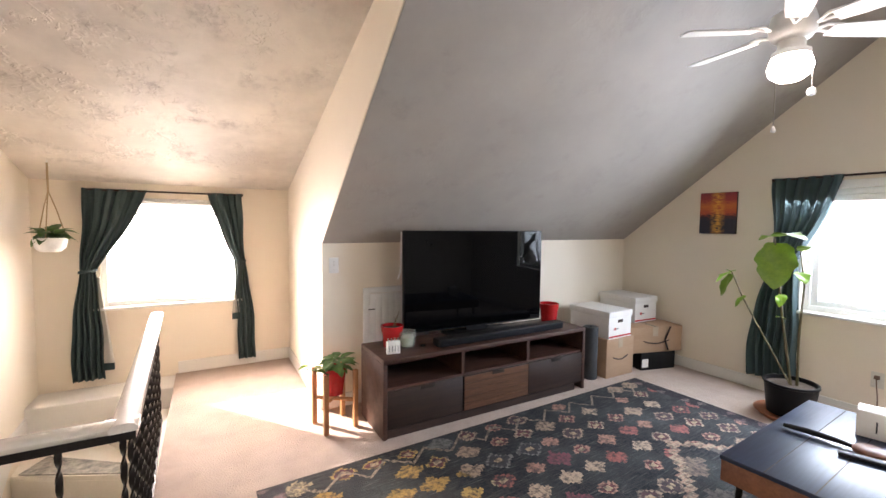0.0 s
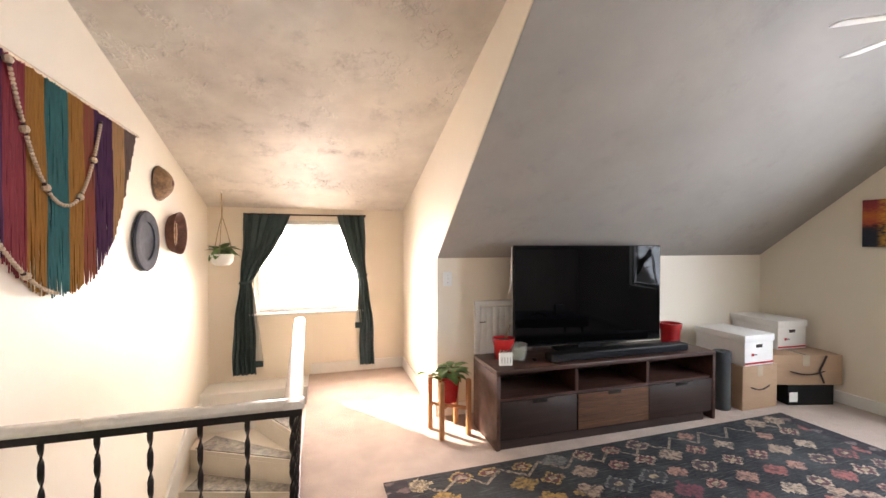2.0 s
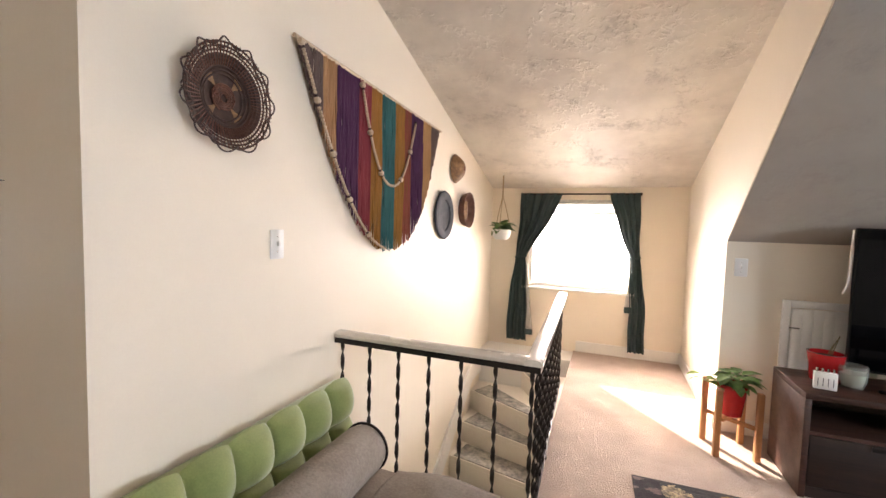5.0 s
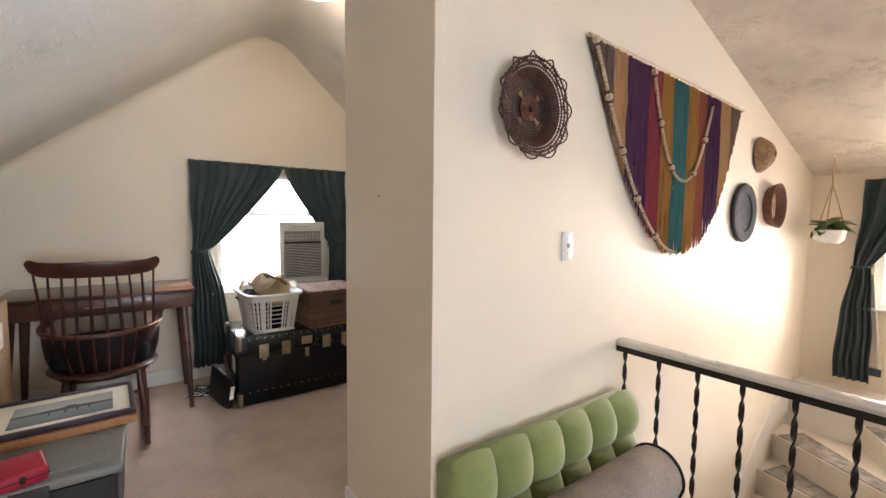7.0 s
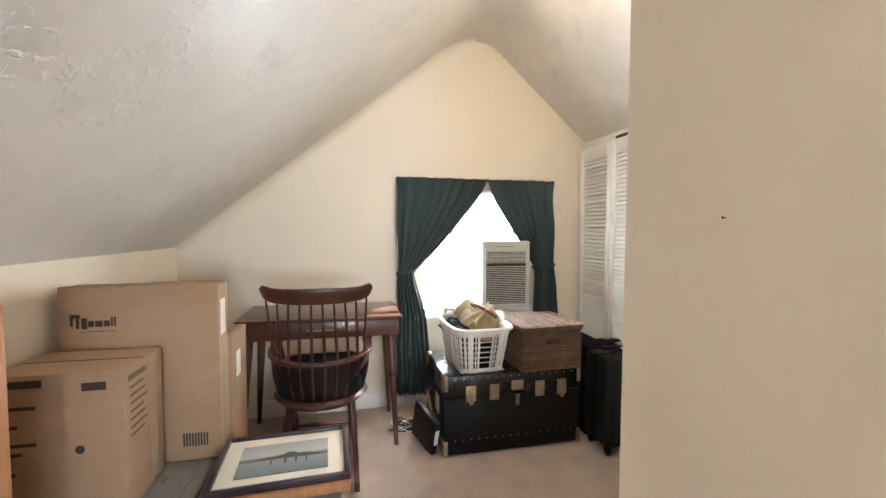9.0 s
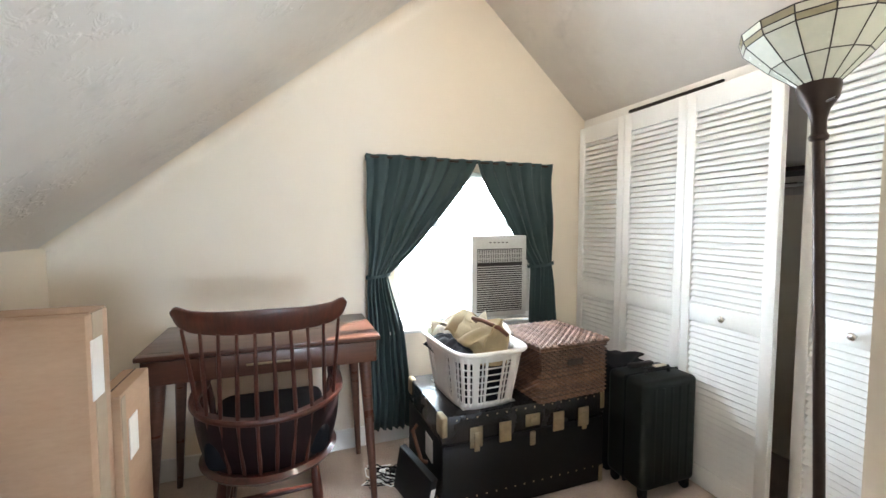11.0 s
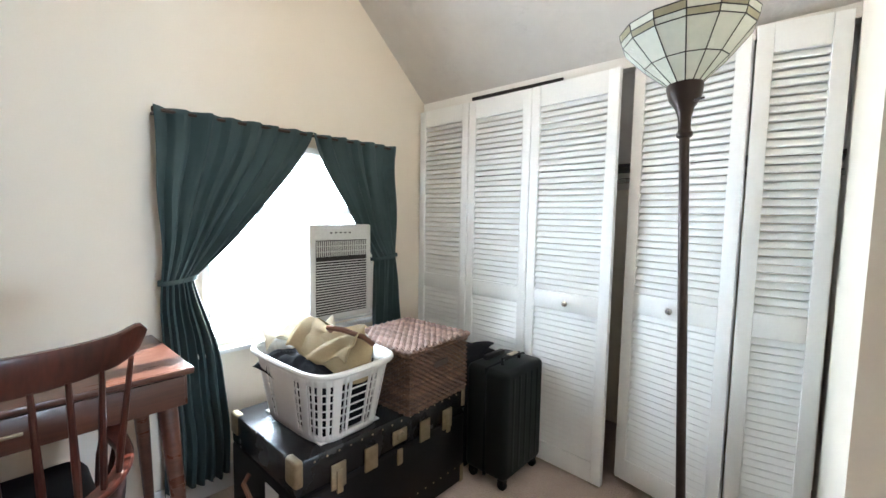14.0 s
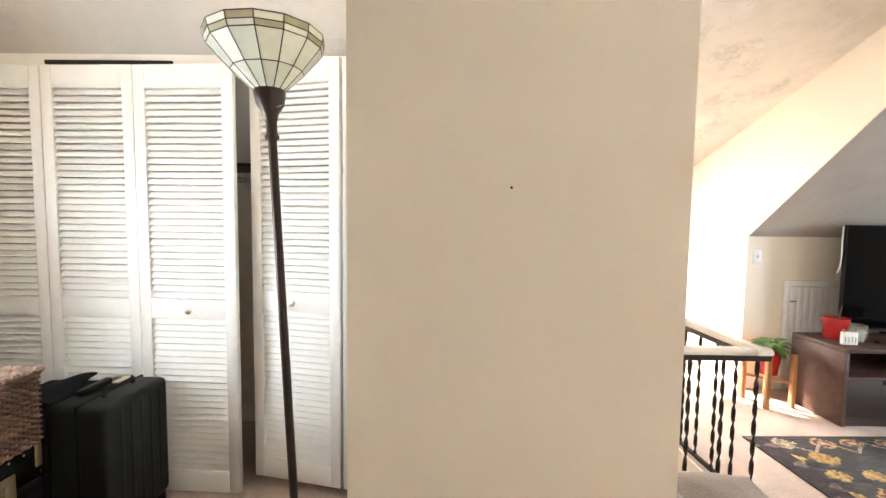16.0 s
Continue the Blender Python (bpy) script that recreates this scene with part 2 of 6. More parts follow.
M_REDCASE = mat("crimson_case", (0.45, 0.012, 0.045), (0.34, 0.010, 0.032), 6, 90, 0.5, 0.2)
M_AC = mat("off_white_plastic", (0.60, 0.60, 0.57), None, 4, 70, 0.45, 0.04)
M_ACD = mat("grey_grille_shadow", (0.022, 0.02, 0.018), None, 4, 70, 0.7, 0.05)
M_SHADE = mat("white_blind_cloth", (0.82, 0.81, 0.78), None, 4, 160, 0.85, 0.1)
M_SHADE.node_tree.nodes["Principled BSDF"].inputs["Transmission Weight"].default_value = 0.6
M_CANDLE = mat("cream_wax", (0.72, 0.70, 0.62), None, 4, 60, 0.5, 0.03)
M_LOWER = mat("lower_hall_floor", (0.20, 0.15, 0.11), None, 3, 60, 0.7, 0.1)
M_OUT = mat("outdoor_grass", (0.06, 0.09, 0.03), (0.04, 0.06, 0.02), 0.2, 8, 0.9, 0)


def glass(name, color, rough, trans):
    m, nt, bs = nodes_of(name)
    bs.inputs["Base Color"].default_value = (*color, 1)
    bs.inputs["Roughness"].default_value = rough
    bs.inputs["Transmission Weight"].default_value = trans
    bs.inputs["IOR"].default_value = 1.45
    return m


M_GLASS = glass("window_glass", (1, 1, 1), 0.0, 1.0)
M_JAR = glass("pale_green_glass", (0.88, 0.95, 0.90), 0.08, 0.85)
M_ARTGLASS = mat("milky_stained_glass", (0.66, 0.66, 0.56), (0.55, 0.57, 0.49), 9, 40, 0.25, 0.05)
M_AMBER = mat("amber_stained_glass", (0.40, 0.36, 0.24), (0.28, 0.25, 0.17), 9, 40, 0.25, 0.05)


def glowing(name, color, strength):
    m, nt, bs = nodes_of(name)
    bs.inputs["Base Color"].default_value = (0.9, 0.9, 0.88, 1)
    bs.inputs["Emission Color"].default_value = (*color, 1)
    bs.inputs["Emission Strength"].default_value = strength
    return m


M_GLOBE = glowing("lit_glass_globe", (1.0, 0.95, 0.88), 11.0)
M_GLOBE2 = glowing("lit_ridge_globe", (1.0, 0.93, 0.80), 7.5)


def rug_material():
    """Faded kilim: scattered stepped lozenges in pink, ochre and cream on a streaked blue-black ground, with a banded edge."""
    m, nt, bs = nodes_of("kilim_rug")
    co = nd(nt, "TexCoord").outputs["Object"]
    wob = nd(nt, "TexNoise", ("Vector", co), ("Scale", 22.0), ("Detail", 3.0))
    sep = nd(nt, "SeparateXYZ", ("Vector", co))
    wx = fm(nt, "MULTIPLY", fm(nt, "SUBTRACT", wob.outputs[0], 0.5), 0.045)
    x = fm(nt, "ADD", sep.outputs[0], wx)
    y = fm(nt, "ADD", sep.outputs[1], wx)

    def lozenges(px, py, seed):
        row = fm(nt, "FLOOR", fm(nt, "DIVIDE", y, py))
        u = fm(nt, "ADD", fm(nt, "DIVIDE", x, px), fm(nt, "MULTIPLY", fm(nt, "MODULO", fm(nt, "ABSOLUTE", row), 2.0), 0.5))
        col = fm(nt, "FLOOR", u)
        cell = nd(nt, "CombineXYZ", ("X", col), ("Y", row), ("Z", seed))
        wn = nd(nt, "TexWhiteNoise", ("Vector", cell.outputs[0]))
        other = nd(nt, "SeparateColor", ("Color", wn.outputs["Color"]))
        shift = fm(nt, "MULTIPLY", fm(nt, "SUBTRACT", other.outputs[2], 0.5), 0.22)
        fu = fm(nt, "ABSOLUTE", fm(nt, "ADD", fm(nt, "SUBTRACT", fm(nt, "SUBTRACT", u, col), 0.5), shift))
        fv = fm(nt, "ABSOLUTE", fm(nt, "SUBTRACT", fm(nt, "SUBTRACT", fm(nt, "DIVIDE", y, py), row), 0.5))
        step = fm(nt, "ADD", fm(nt, "SNAP", fu, 0.06), fm(nt, "SNAP", fv, 0.10))
        return step, other.outputs[0], other.outputs[1]

    def palette(fac, *stops):
        cr = nt.nodes.new("ShaderNodeValToRGB")
        cr.color_ramp.interpolation = "CONSTANT"
        el = cr.color_ramp.elements
        for k, (p, c) in enumerate(stops):
            e = el[k] if k < 2 else el.new(p)
            e.position, e.color = p, (*c, 1)
        nt.links.new(fac, cr.inputs[0])
        return cr.outputs[0]

    big = nd(nt, "TexNoise", ("Vector", co), ("Scale", 2.4), ("Detail", 4.0)).outputs[0]
    ground = mixc(nt, ramp(nt, big, 0.45, 0.65), (0.016, 0.020, 0.026), (0.062, 0.070, 0.074))
    streak = nd(nt, "TexNoise", ("Vector", nd(nt, "Mapping", ("Vector", co), ("Scale", (4, 60, 1))).outputs[0]), ("Scale", 2.0), ("Detail", 3.0)).outputs[0]
    ground = mixc(nt, ramp(nt, streak, 0.52, 0.80), ground, (0.14, 0.145, 0.14))

    # two scales of scattered lozenges, ringed and cored, ochre towards one end
    step, r1, r2 = lozenges(0.215, 0.165, 1.0)
    here = fm(nt, "LESS_THAN", r2, 0.84)
    size = fm(nt, "ADD", fm(nt, "MULTIPLY", r1, 0.17), 0.26)
    pinks = palette(r1, (0.0, (0.45, 0.24, 0.18)), (0.26, (0.50, 0.37, 0.27)), (0.48, (0.36, 0.12, 0.10)), (0.62, (0.42, 0.30, 0.22)), (0.80, (0.22, 0.07, 0.09)), (0.90, (0.20, 0.20, 0.19)))
    ochres = palette(r1, (0.0, (0.46, 0.31, 0.11)), (0.40, (0.48, 0.38, 0.24)), (0.58, (0.40, 0.25, 0.08)), (0.78, (0.38, 0.13, 0.09)), (0.90, (0.13, 0.05, 0.08)))
    west = ramp(nt, fm(nt, "ADD", sep.outputs[0], fm(nt, "MULTIPLY", big, 0.8)), -0.45, 0.05)
    tint = mixc(nt, fm(nt, "GREATER_THAN", west, 0.5), ochres, pinks)
    c = mixc(nt, fm(nt, "MULTIPLY", here, fm(nt, "LESS_THAN", step, size)), ground, tint)
    ring = fm(nt, "MULTIPLY", fm(nt, "LESS_THAN", step, fm(nt, "SUBTRACT", size, 0.10)), fm(nt, "LESS_THAN", r2, 0.40))
    c = mixc(nt, fm(nt, "MULTIPLY", ring, here), c, mixc(nt, r1, (0.20, 0.055, 0.06), (0.06, 0.06, 0.07)))
    core = fm(nt, "MULTIPLY", fm(nt, "LESS_THAN", step, 0.10), fm(nt, "LESS_THAN", r2, 0.40))
    c = mixc(nt, core, c, (0.46, 0.34, 0.22))

    # a large stepped medallion with a pale outline
    dist = fm(nt, "ADD", fm(nt, "SNAP", fm(nt, "ABSOLUTE", fm(nt, "SUBTRACT", x, 0.75)), 0.03), fm(nt, "SNAP", fm(nt, "ABSOLUTE", fm(nt, "MULTIPLY", fm(nt, "ADD", y, 0.25), 1.2)), 0.05))
    step2, q1, q2 = lozenges(0.40, 0.28, 4.0)
    calm = mixc(nt, fm(nt, "LESS_THAN", step2, 0.34), ground, mixc(nt, q1, (0.10, 0.11, 0.11), (0.30, 0.20, 0.15)))
    c = mixc(nt, fm(nt, "LESS_THAN", dist, 0.62), c, calm)
    c = mixc(nt, fm(nt, "LESS_THAN", fm(nt, "ABSOLUTE", fm(nt, "SUBTRACT", dist, 0.66)), 0.045), c, mixc(nt, ramp(nt, streak, 0.35, 0.6), (0.40, 0.21, 0.16), (0.44, 0.35, 0.25)))

    # thin zigzag along both long edges
    for sgn in (1, -1):
        wave = fm(nt, "MULTIPLY", fm(nt, "PINGPONG", x, 0.13), 0.9)
        line = fm(nt, "ABSOLUTE", fm(nt, "SUBTRACT", fm(nt, "MULTIPLY", y, float(sgn)), fm(nt, "ADD", wave, 0.97)))
        c = mixc(nt, fm(nt, "LESS_THAN", line, 0.011), c, (0.33, 0.26, 0.20))

    # dark bands along the short ends
    ends = fm(nt, "GREATER_THAN", fm(nt, "ABSOLUTE", sep.outputs[0]), 1.47)
    step3, b1, b2 = lozenges(0.13, 0.10, 9.0)
    band = mixc(nt, fm(nt, "MULTIPLY", fm(nt, "LESS_THAN", step3, 0.30), fm(nt, "LESS_THAN", b2, 0.6)), (0.026, 0.021, 0.030), mixc(nt, b1, (0.16, 0.10, 0.10), (0.20, 0.16, 0.15)))
    c = mixc(nt, ends, c, band)
    c = mixc(nt, fm(nt, "GREATER_THAN", fm(nt, "ABSOLUTE", sep.outputs[1]), 1.145), c, (0.05, 0.045, 0.05))
    worn = nd(nt, "TexNoise", ("Vector", co), ("Scale", 38.0), ("Detail", 5.0), ("Roughness", 0.7)).outputs[0]
    c = mixc(nt, fm(nt, "MULTIPLY", ramp(nt, worn, 0.44, 0.62), 0.85), c, (0.045, 0.045, 0.048))
    pile = nd(nt, "TexNoise", ("Vector", co), ("Scale", 130.0), ("Detail", 3.0)).outputs[0]
    c = mixc(nt, fm(nt, "MULTIPLY", ramp(nt, pile, 0.4, 0.7), 0.35), c, (0.06, 0.055, 0.052))
    nt.links.new(c, bs.inputs["Base Color"])
    bs.inputs["Roughness"].default_value = 0.95
    bs.inputs["Specular IOR Level"].default_value = 0.2
    b = nd(nt, "Bump", ("Height", pile), ("Strength", 0.8), ("Distance", 0.006))
    nt.links.new(b.outputs[0], bs.inputs["Normal"])
    return m


M_RUG = rug_material()


def sunset_material():
    m, nt, bs = nodes_of("sunset_canvas")
    co = nd(nt, "TexCoord").outputs["Generated"]
    sep = nd(nt, "SeparateXYZ", ("Vector", co))
    n = nd(nt, "TexNoise", ("Vector", nd(nt, "Mapping", ("Vector", co), ("Scale", (1, 3, 10))).outputs[0]), ("Scale", 2.5), ("Detail", 3.0)).outputs[0]
    z = fm(nt, "ADD", sep.outputs[2], fm(nt, "MULTIPLY", fm(nt, "SUBTRACT", n, 0.5), 0.22))
    cr = nt.nodes.new("ShaderNodeValToRGB")
    el = cr.color_ramp.elements
    el[0].position, el[0].color = 0.0, (0.012, 0.015, 0.03, 1)
    el[1].position, el[1].color = 1.0, (0.20, 0.02, 0.03, 1)
    for p, c in ((0.33, (0.02, 0.02, 0.035)), (0.42, (0.06, 0.02, 0.025)), (0.50, (0.42, 0.07, 0.03)), (0.68, (0.55, 0.14, 0.03)), (0.82, (0.32, 0.04, 0.035))):
        e = el.new(p)
        e.color = (*c, 1)
    nt.links.new(z, cr.inputs[0])
    glow = fm(nt, "SUBTRACT", 1.0, fm(nt, "MULTIPLY", fm(nt, "ABSOLUTE", fm(nt, "SUBTRACT", sep.outputs[1], 0.5)), 4.5))
    glow = fm(nt, "MAXIMUM", fm(nt, "MULTIPLY", glow, ramp(nt, n, 0.35, 0.6)), 0.0)
    nt.links.new(mixc(nt, fm(nt, "MINIMUM", glow, 0.9), cr.outputs[0], (0.75, 0.36, 0.05)), bs.inputs["Base Color"])
    bs.inputs["Roughness"].default_value = 0.5
    return m


def seascape_material():
    m, nt, bs = nodes_of("seascape_print")
    co = nd(nt, "TexCoord").outputs["Generated"]
    sep = nd(nt, "SeparateXYZ", ("Vector", co))
    n = nd(nt, "TexNoise", ("Vector", nd(nt, "Mapping", ("Vector", co), ("Scale", (12, 3, 1))).outputs[0]), ("Scale", 2.0), ("Detail", 4.0)).outputs[0]
    x = fm(nt, "ADD", sep.outputs[0], fm(nt, "MULTIPLY", fm(nt, "SUBTRACT", n, 0.5), 0.15))
    cr = nt.nodes.new("ShaderNodeValToRGB")
    el = cr.color_ramp.elements
    el[0].position, el[0].color = 0.0, (0.34, 0.38, 0.40, 1)
    el[1].position, el[1].color = 1.0, (0.16, 0.20, 0.23, 1)
    for p, c in ((0.40, (0.42, 0.44, 0.42)), (0.50, (0.10, 0.12, 0.13)), (0.58, (0.24, 0.27, 0.28)), (0.75, (0.20, 0.24, 0.27))):
        e = el.new(p)
        e.color = (*c, 1)
    nt.links.new(x, cr.inputs[0])
    nt.links.new(cr.outputs[0], bs.inputs["Base Color"])
    bs.inputs["Roughness"].default_value = 0.12
    return m


M_SUNSET = sunset_material()
M_SEA = seascape_material()


# ---- mesh helpers ----
def add_box(bm, x0, x1, y0, y1, z0, z1):
    v = [bm.verts.new(c) for c in ((x0, y0, z0), (x1, y0, z0), (x1, y1, z0), (x0, y1, z0), (x0, y0, z1), (x1, y0, z1), (x1, y1, z1), (x0, y1, z1))]
    for f in ((3, 2, 1, 0), (4, 5, 6, 7), (0, 1, 5, 4), (1, 2, 6, 5), (2, 3, 7, 6), (3, 0, 4, 7)):
        bm.faces.new([v[i] for i in f])


def boxes(*spans, bevel=0.0, seg=2):
    bm = bmesh.new()
    for s in spans:
        add_box(bm, *s)
    if bevel:
        bmesh.ops.bevel(bm, geom=bm.edges[:], offset=bevel, segments=seg, affect="EDGES", profile=0.5)
    return bm


def add_prism(bm, pts, axis, lo, hi):
    """A polygon, given in the two axes other than axis, drawn out from lo to hi."""
    def at(p, d):
        c = list(p)
        c.insert(axis, d)
        return bm.verts.new(c)
    a = [at(p, lo) for p in pts]
    b = [at(p, hi) for p in pts]
    n = len(pts)
    fs = [bm.faces.new(a[::-1]), bm.faces.new(b)]
    fs += [bm.faces.new((a[i], a[(i + 1) % n], b[(i + 1) % n], b[i])) for i in range(n)]
    bmesh.ops.recalc_face_normals(bm, faces=fs)


def prisms(*items):
    bm = bmesh.new()
    for pts, axis, lo, hi in items:
        add_prism(bm, pts, axis, lo, hi)
    return bm


def add_lathe(bm, profile, n=24, center=(0, 0, 0), sweep=None):
    rings = []
    for r, z in profile:
        rings.append([bm.verts.new((center[0] + r * math.cos(2 * math.pi * i / n), center[1] + r * math.sin(2 * math.pi * i / n), center[2] + z)) for i in range(n)] if r > 1e-5
                     else [bm.verts.new((center[0], center[1], center[2] + z))])
    for a, b in zip(rings, rings[1:]):
        for i in range(n):
            j = (i + 1) % n
            if len(a) == 1 and len(b) > 1:
                bm.faces.new((a[0], b[j], b[i]))
            elif len(b) == 1 and len(a) > 1:
                bm.faces.new((a[i], a[j], b[0]))
            elif len(a) > 1:
                bm.faces.new((a[i], a[j], b[j], b[i]))


def lathe(profile, n=24, center=(0, 0, 0)):
    bm = bmesh.new()
    add_lathe(bm, profile, n, center)
    return bm


def add_tube(bm, pts, r, n=8, caps=True):
    """A round bar along points; r is one radius or one per point."""
    pts = [Vector(p) for p in pts]
    rr = r if isinstance(r, (list, tuple)) else [r] * len(pts)
    up = Vector((0.13, 0.27, 0.95))
    rings = []
    for i, p in enumerate(pts):
        t = (pts[min(i + 1, len(pts) - 1)] - pts[max(i - 1, 0)]).normalized()
        a = t.cross(up)
        if a.length < 0.05:
            a = t.cross(Vector((1, 0, 0)))
        a.normalize()
        b = t.cross(a)
        rings.append([bm.verts.new(p + rr[i] * (math.cos(2 * math.pi * k / n) * a + math.sin(2 * math.pi * k / n) * b)) for k in range(n)])
    for a, b in zip(rings, rings[1:]):
        for k in range(n):
            bm.faces.new((a[k], a[(k + 1) % n], b[(k + 1) % n], b[k]))
    if caps:
        bm.faces.new(rings[0][::-1])
        bm.faces.new(rings[-1])


def tubes(*items, n=8):
    bm = bmesh.new()
    for pts, r in items:
        add_tube(bm, pts, r, n)
    return bm


def add_grid(bm, nu, nv, fn, close_u=False):
    vs = [[bm.verts.new(fn(i / nu, j / nv)) for i in range(nu if close_u else nu + 1)] for j in range(nv + 1)]
    w = len(vs[0])
    for j in range(nv):
        for i in range(nu):
            bm.faces.new((vs[j][i], vs[j][(i + 1) % w], vs[j + 1][(i + 1) % w], vs[j + 1][i]))


def grid(nu, nv, fn, close_u=False):
    bm = bmesh.new()
    add_grid(bm, nu, nv, fn, close_u)
    return bm


def mesh_of(name, bm, material, smooth=True):
    me = bpy.data.meshes.new(name)
    bm.normal_update()
    bm.to_mesh(me)
    bm.free()
    me.materials.append(material)
    if smooth:
        me.polygons.foreach_set("use_smooth", [True] * len(me.polygons))
        me.set_sharp_from_angle(angle=radians(38))
    return me


def part(name, bm, material, parent, label="", at=None, smooth=True):
    ob = new(name, bm if isinstance(bm, bpy.types.Mesh) else mesh_of(name, bm, material, smooth))
    ob.parent = parent
    if at is not None:
        ob.matrix_basis = at
    if label:
        ob["label"] = label
    return ob


def thing(name, m, label, category, group=""):
    ob = new(name)
    ob.empty_display_size = 0.1
    ob.matrix_basis = m
    return tagged(ob, label, category, group)


def solo(name, bm, material, m, label, category, group=""):
    ob = new(name, mesh_of(name, bm, material))
    ob.matrix_basis = m
    return tagged(ob, label, category, group)


def structure(name, bm, material, label, category):
    ob = new(name, mesh_of(name, bm, material, False))
    return tagged(ob, label, category, "", "structure")


def thicken(ob, t, offset=0.0):
    md = ob.modifiers.new("thickness", "SOLIDIFY")
    md.thickness, md.offset = t, offset
    return ob


# ---- the shell of the attic ----
XW, XE = -4.05, 4.10            # gable walls
YS, YN = -1.268, 3.20           # knee walls
YD = 4.60                       # dormer window wall
XB0, XB1, YB = -1.92, -1.24, 0.666   # the boxed-in mass beside the stairs
XC = 0.70                       # dormer cheek
XR, YR0, YR1 = -0.30, 1.73, 3.52     # stair rail
TOP = 2.83


def south(y):
    return min(2.95, 1.245 + 0.80 * (y - YS))


def north_w(y):
    return min(2.95, 2.135 + 0.87 * (1.80 - y))


def north_e(y):
    return min(TOP, 1.25 + 0.75 * (YN - y))


def dormer(y):
    return 2.53 - 0.31 * (y - 2.0)


def gable(name, x0, x1, north, w, label):
    w0, w1, z0, z1 = w
    roof = lambda y: min(south(y), north(y)) + 0.04
    ys = sorted({YS - 0.1, -0.3, w0, 0.71, 0.95, 1.07, w1, 1.9, YN + 0.1})
    bm = bmesh.new()
    for a, b in zip(ys, ys[1:]):
        if a >= w0 - 1e-6 and b <= w1 + 1e-6:
            add_prism(bm, [(a, 0), (b, 0), (b, z0), (a, z0)], 0, x0, x1)
            add_prism(bm, [(a, z1), (b, z1), (b, roof(b)), (a, roof(a))], 0, x0, x1)
        else:
            add_prism(bm, [(a, 0), (b, 0), (b, roof(b)), (a, roof(a))], 0, x0, x1)
    return structure(name, bm, M_WALL, label, "wall")


WW = (0.42, 1.42, 0.70, 1.70)
WE = (0.30, 1.56, 0.74, 1.70)
WD = (-0.82, 0.24, 0.66, 1.60)
gable("wall_west", XW - 0.14, XW, north_w, WW, "cream painted gable wall with a window and curtains")
gable("wall_east", XE, XE + 0.14, north_e, WE, "cream painted gable wall with a window and painting")
structure("floor", boxes((XW, XE, YS, YR0, -0.2, 0), (XR, XE, YR0, YN, -0.2, 0), (XR, XC, YN, YD, -0.2, 0), (XW, XB0, YR0, 2.5, -0.2, 0)), M_CARPET, "worn tan carpet over the whole attic floor", "floor")
structure("wall_knee_south", boxes((XW, XE, YS - 0.1, YS, 0, 1.245)), M_WALL, "low cream knee wall under the sloping ceiling", "wall")
structure("wall_knee_north", boxes((XC + 0.12, XE, YN, YN + 0.1, 0, 1.26), (XC + 0.001, XC + 0.12, YN + 0.001, YN + 0.1, 0, 1.26)), M_WALL, "low cream knee wall behind the television", "wall")
w0, w1, z0, z1 = WD
structure("wall_dormer", boxes((XB1 - 0.1, w0, YD, YD + 0.14, -1.2, 1.80), (w1, XC + 0.1, YD, YD + 0.14, -0.2, 1.80), (w0, w1, YD, YD + 0.14, -1.2, z0), (w0, w1, YD, YD + 0.14, z1, 1.80)),
          M_WALL, "cream dormer wall with a bright window", "wall")
structure("wall_cheek", prisms(([(1.136, 2.806), (YN, 1.254), (YN, dormer(YN) + 0.03), (1.136, 2.83)], 0, XC, XC + 0.12),
                               ([(YN, 0), (YD, 0), (YD, dormer(YD) + 0.03), (YN, dormer(YN) + 0.03)], 0, XC, XC + 0.12)), M_WALL, "cream dormer side wall in bright daylight", "wall")
structure("wall_stair", prisms(([(YB, 0), (YR0, 0), (YR0, -2.7), (YD, -2.7), (YD, dormer(YD) + 0.04), (1.0, TOP + 0.04), (YB, TOP + 0.04)], 0, XB0, XB1)), M_WALL, "thick cream wall mass beside the stairs, hung with weavings", "wall")
structure("wall_closet_back", boxes((XW, XB0, 2.5, 2.6, 0, 2.3)), M_WALL, "plain back wall of the closet", "wall")
structure("closet_header", boxes((XW, XB0, 1.835, 1.90, 2.052, 2.14)), M_TRIM, "white painted board over the closet doors", "trim")
structure("closet_track", boxes((-3.62, -3.02, 1.822, 1.8345, 2.054, 2.072)), M_BLACKM, "dark metal track above the folding doors", "trim")


def ridge_curve(n=14):
    """Rounded ridge of the west room: a curve tangent to both slopes."""
    p0, c, p2 = Vector((0.50, south(0.50))), Vector((0.863, 2.95)), Vector((1.06, north_w(1.06)))
    return [(1 - t) ** 2 * p0 + 2 * t * (1 - t) * c + t * t * p2 for t in [k / n for k in range(n + 1)]]


def smooth_structure(name, bm, material, label, category):
    ob = new(name, mesh_of(name, bm, material, True))
    return tagged(ob, label, category, "", "structure")


structure("ceiling_south", prisms(([(YS - 0.1, 1.165), (0.50, south(0.50)), (0.50, south(0.50) + 0.1), (YS - 0.1, 1.265)], 0, XW, XE)), M_CEIL, "sloping grey-white plaster ceiling", "ceiling")
RIDGE = ridge_curve()
smooth_structure("ceiling_ridge_west", prisms(([tuple(p) for p in RIDGE] + [(1.06, 3.0), (0.50, 3.0)], 0, XW, XB1)), M_CEIL, "rounded plaster ridge of the ceiling", "ceiling")
structure("ceiling_ridge_east", prisms(([(0.50, south(0.50)), (0.713, TOP), (1.10, TOP), (1.10, TOP + 0.1), (0.50, TOP + 0.1)], 0, XB1, XE)), M_CEIL, "narrow flat plaster strip along the ridge", "ceiling")
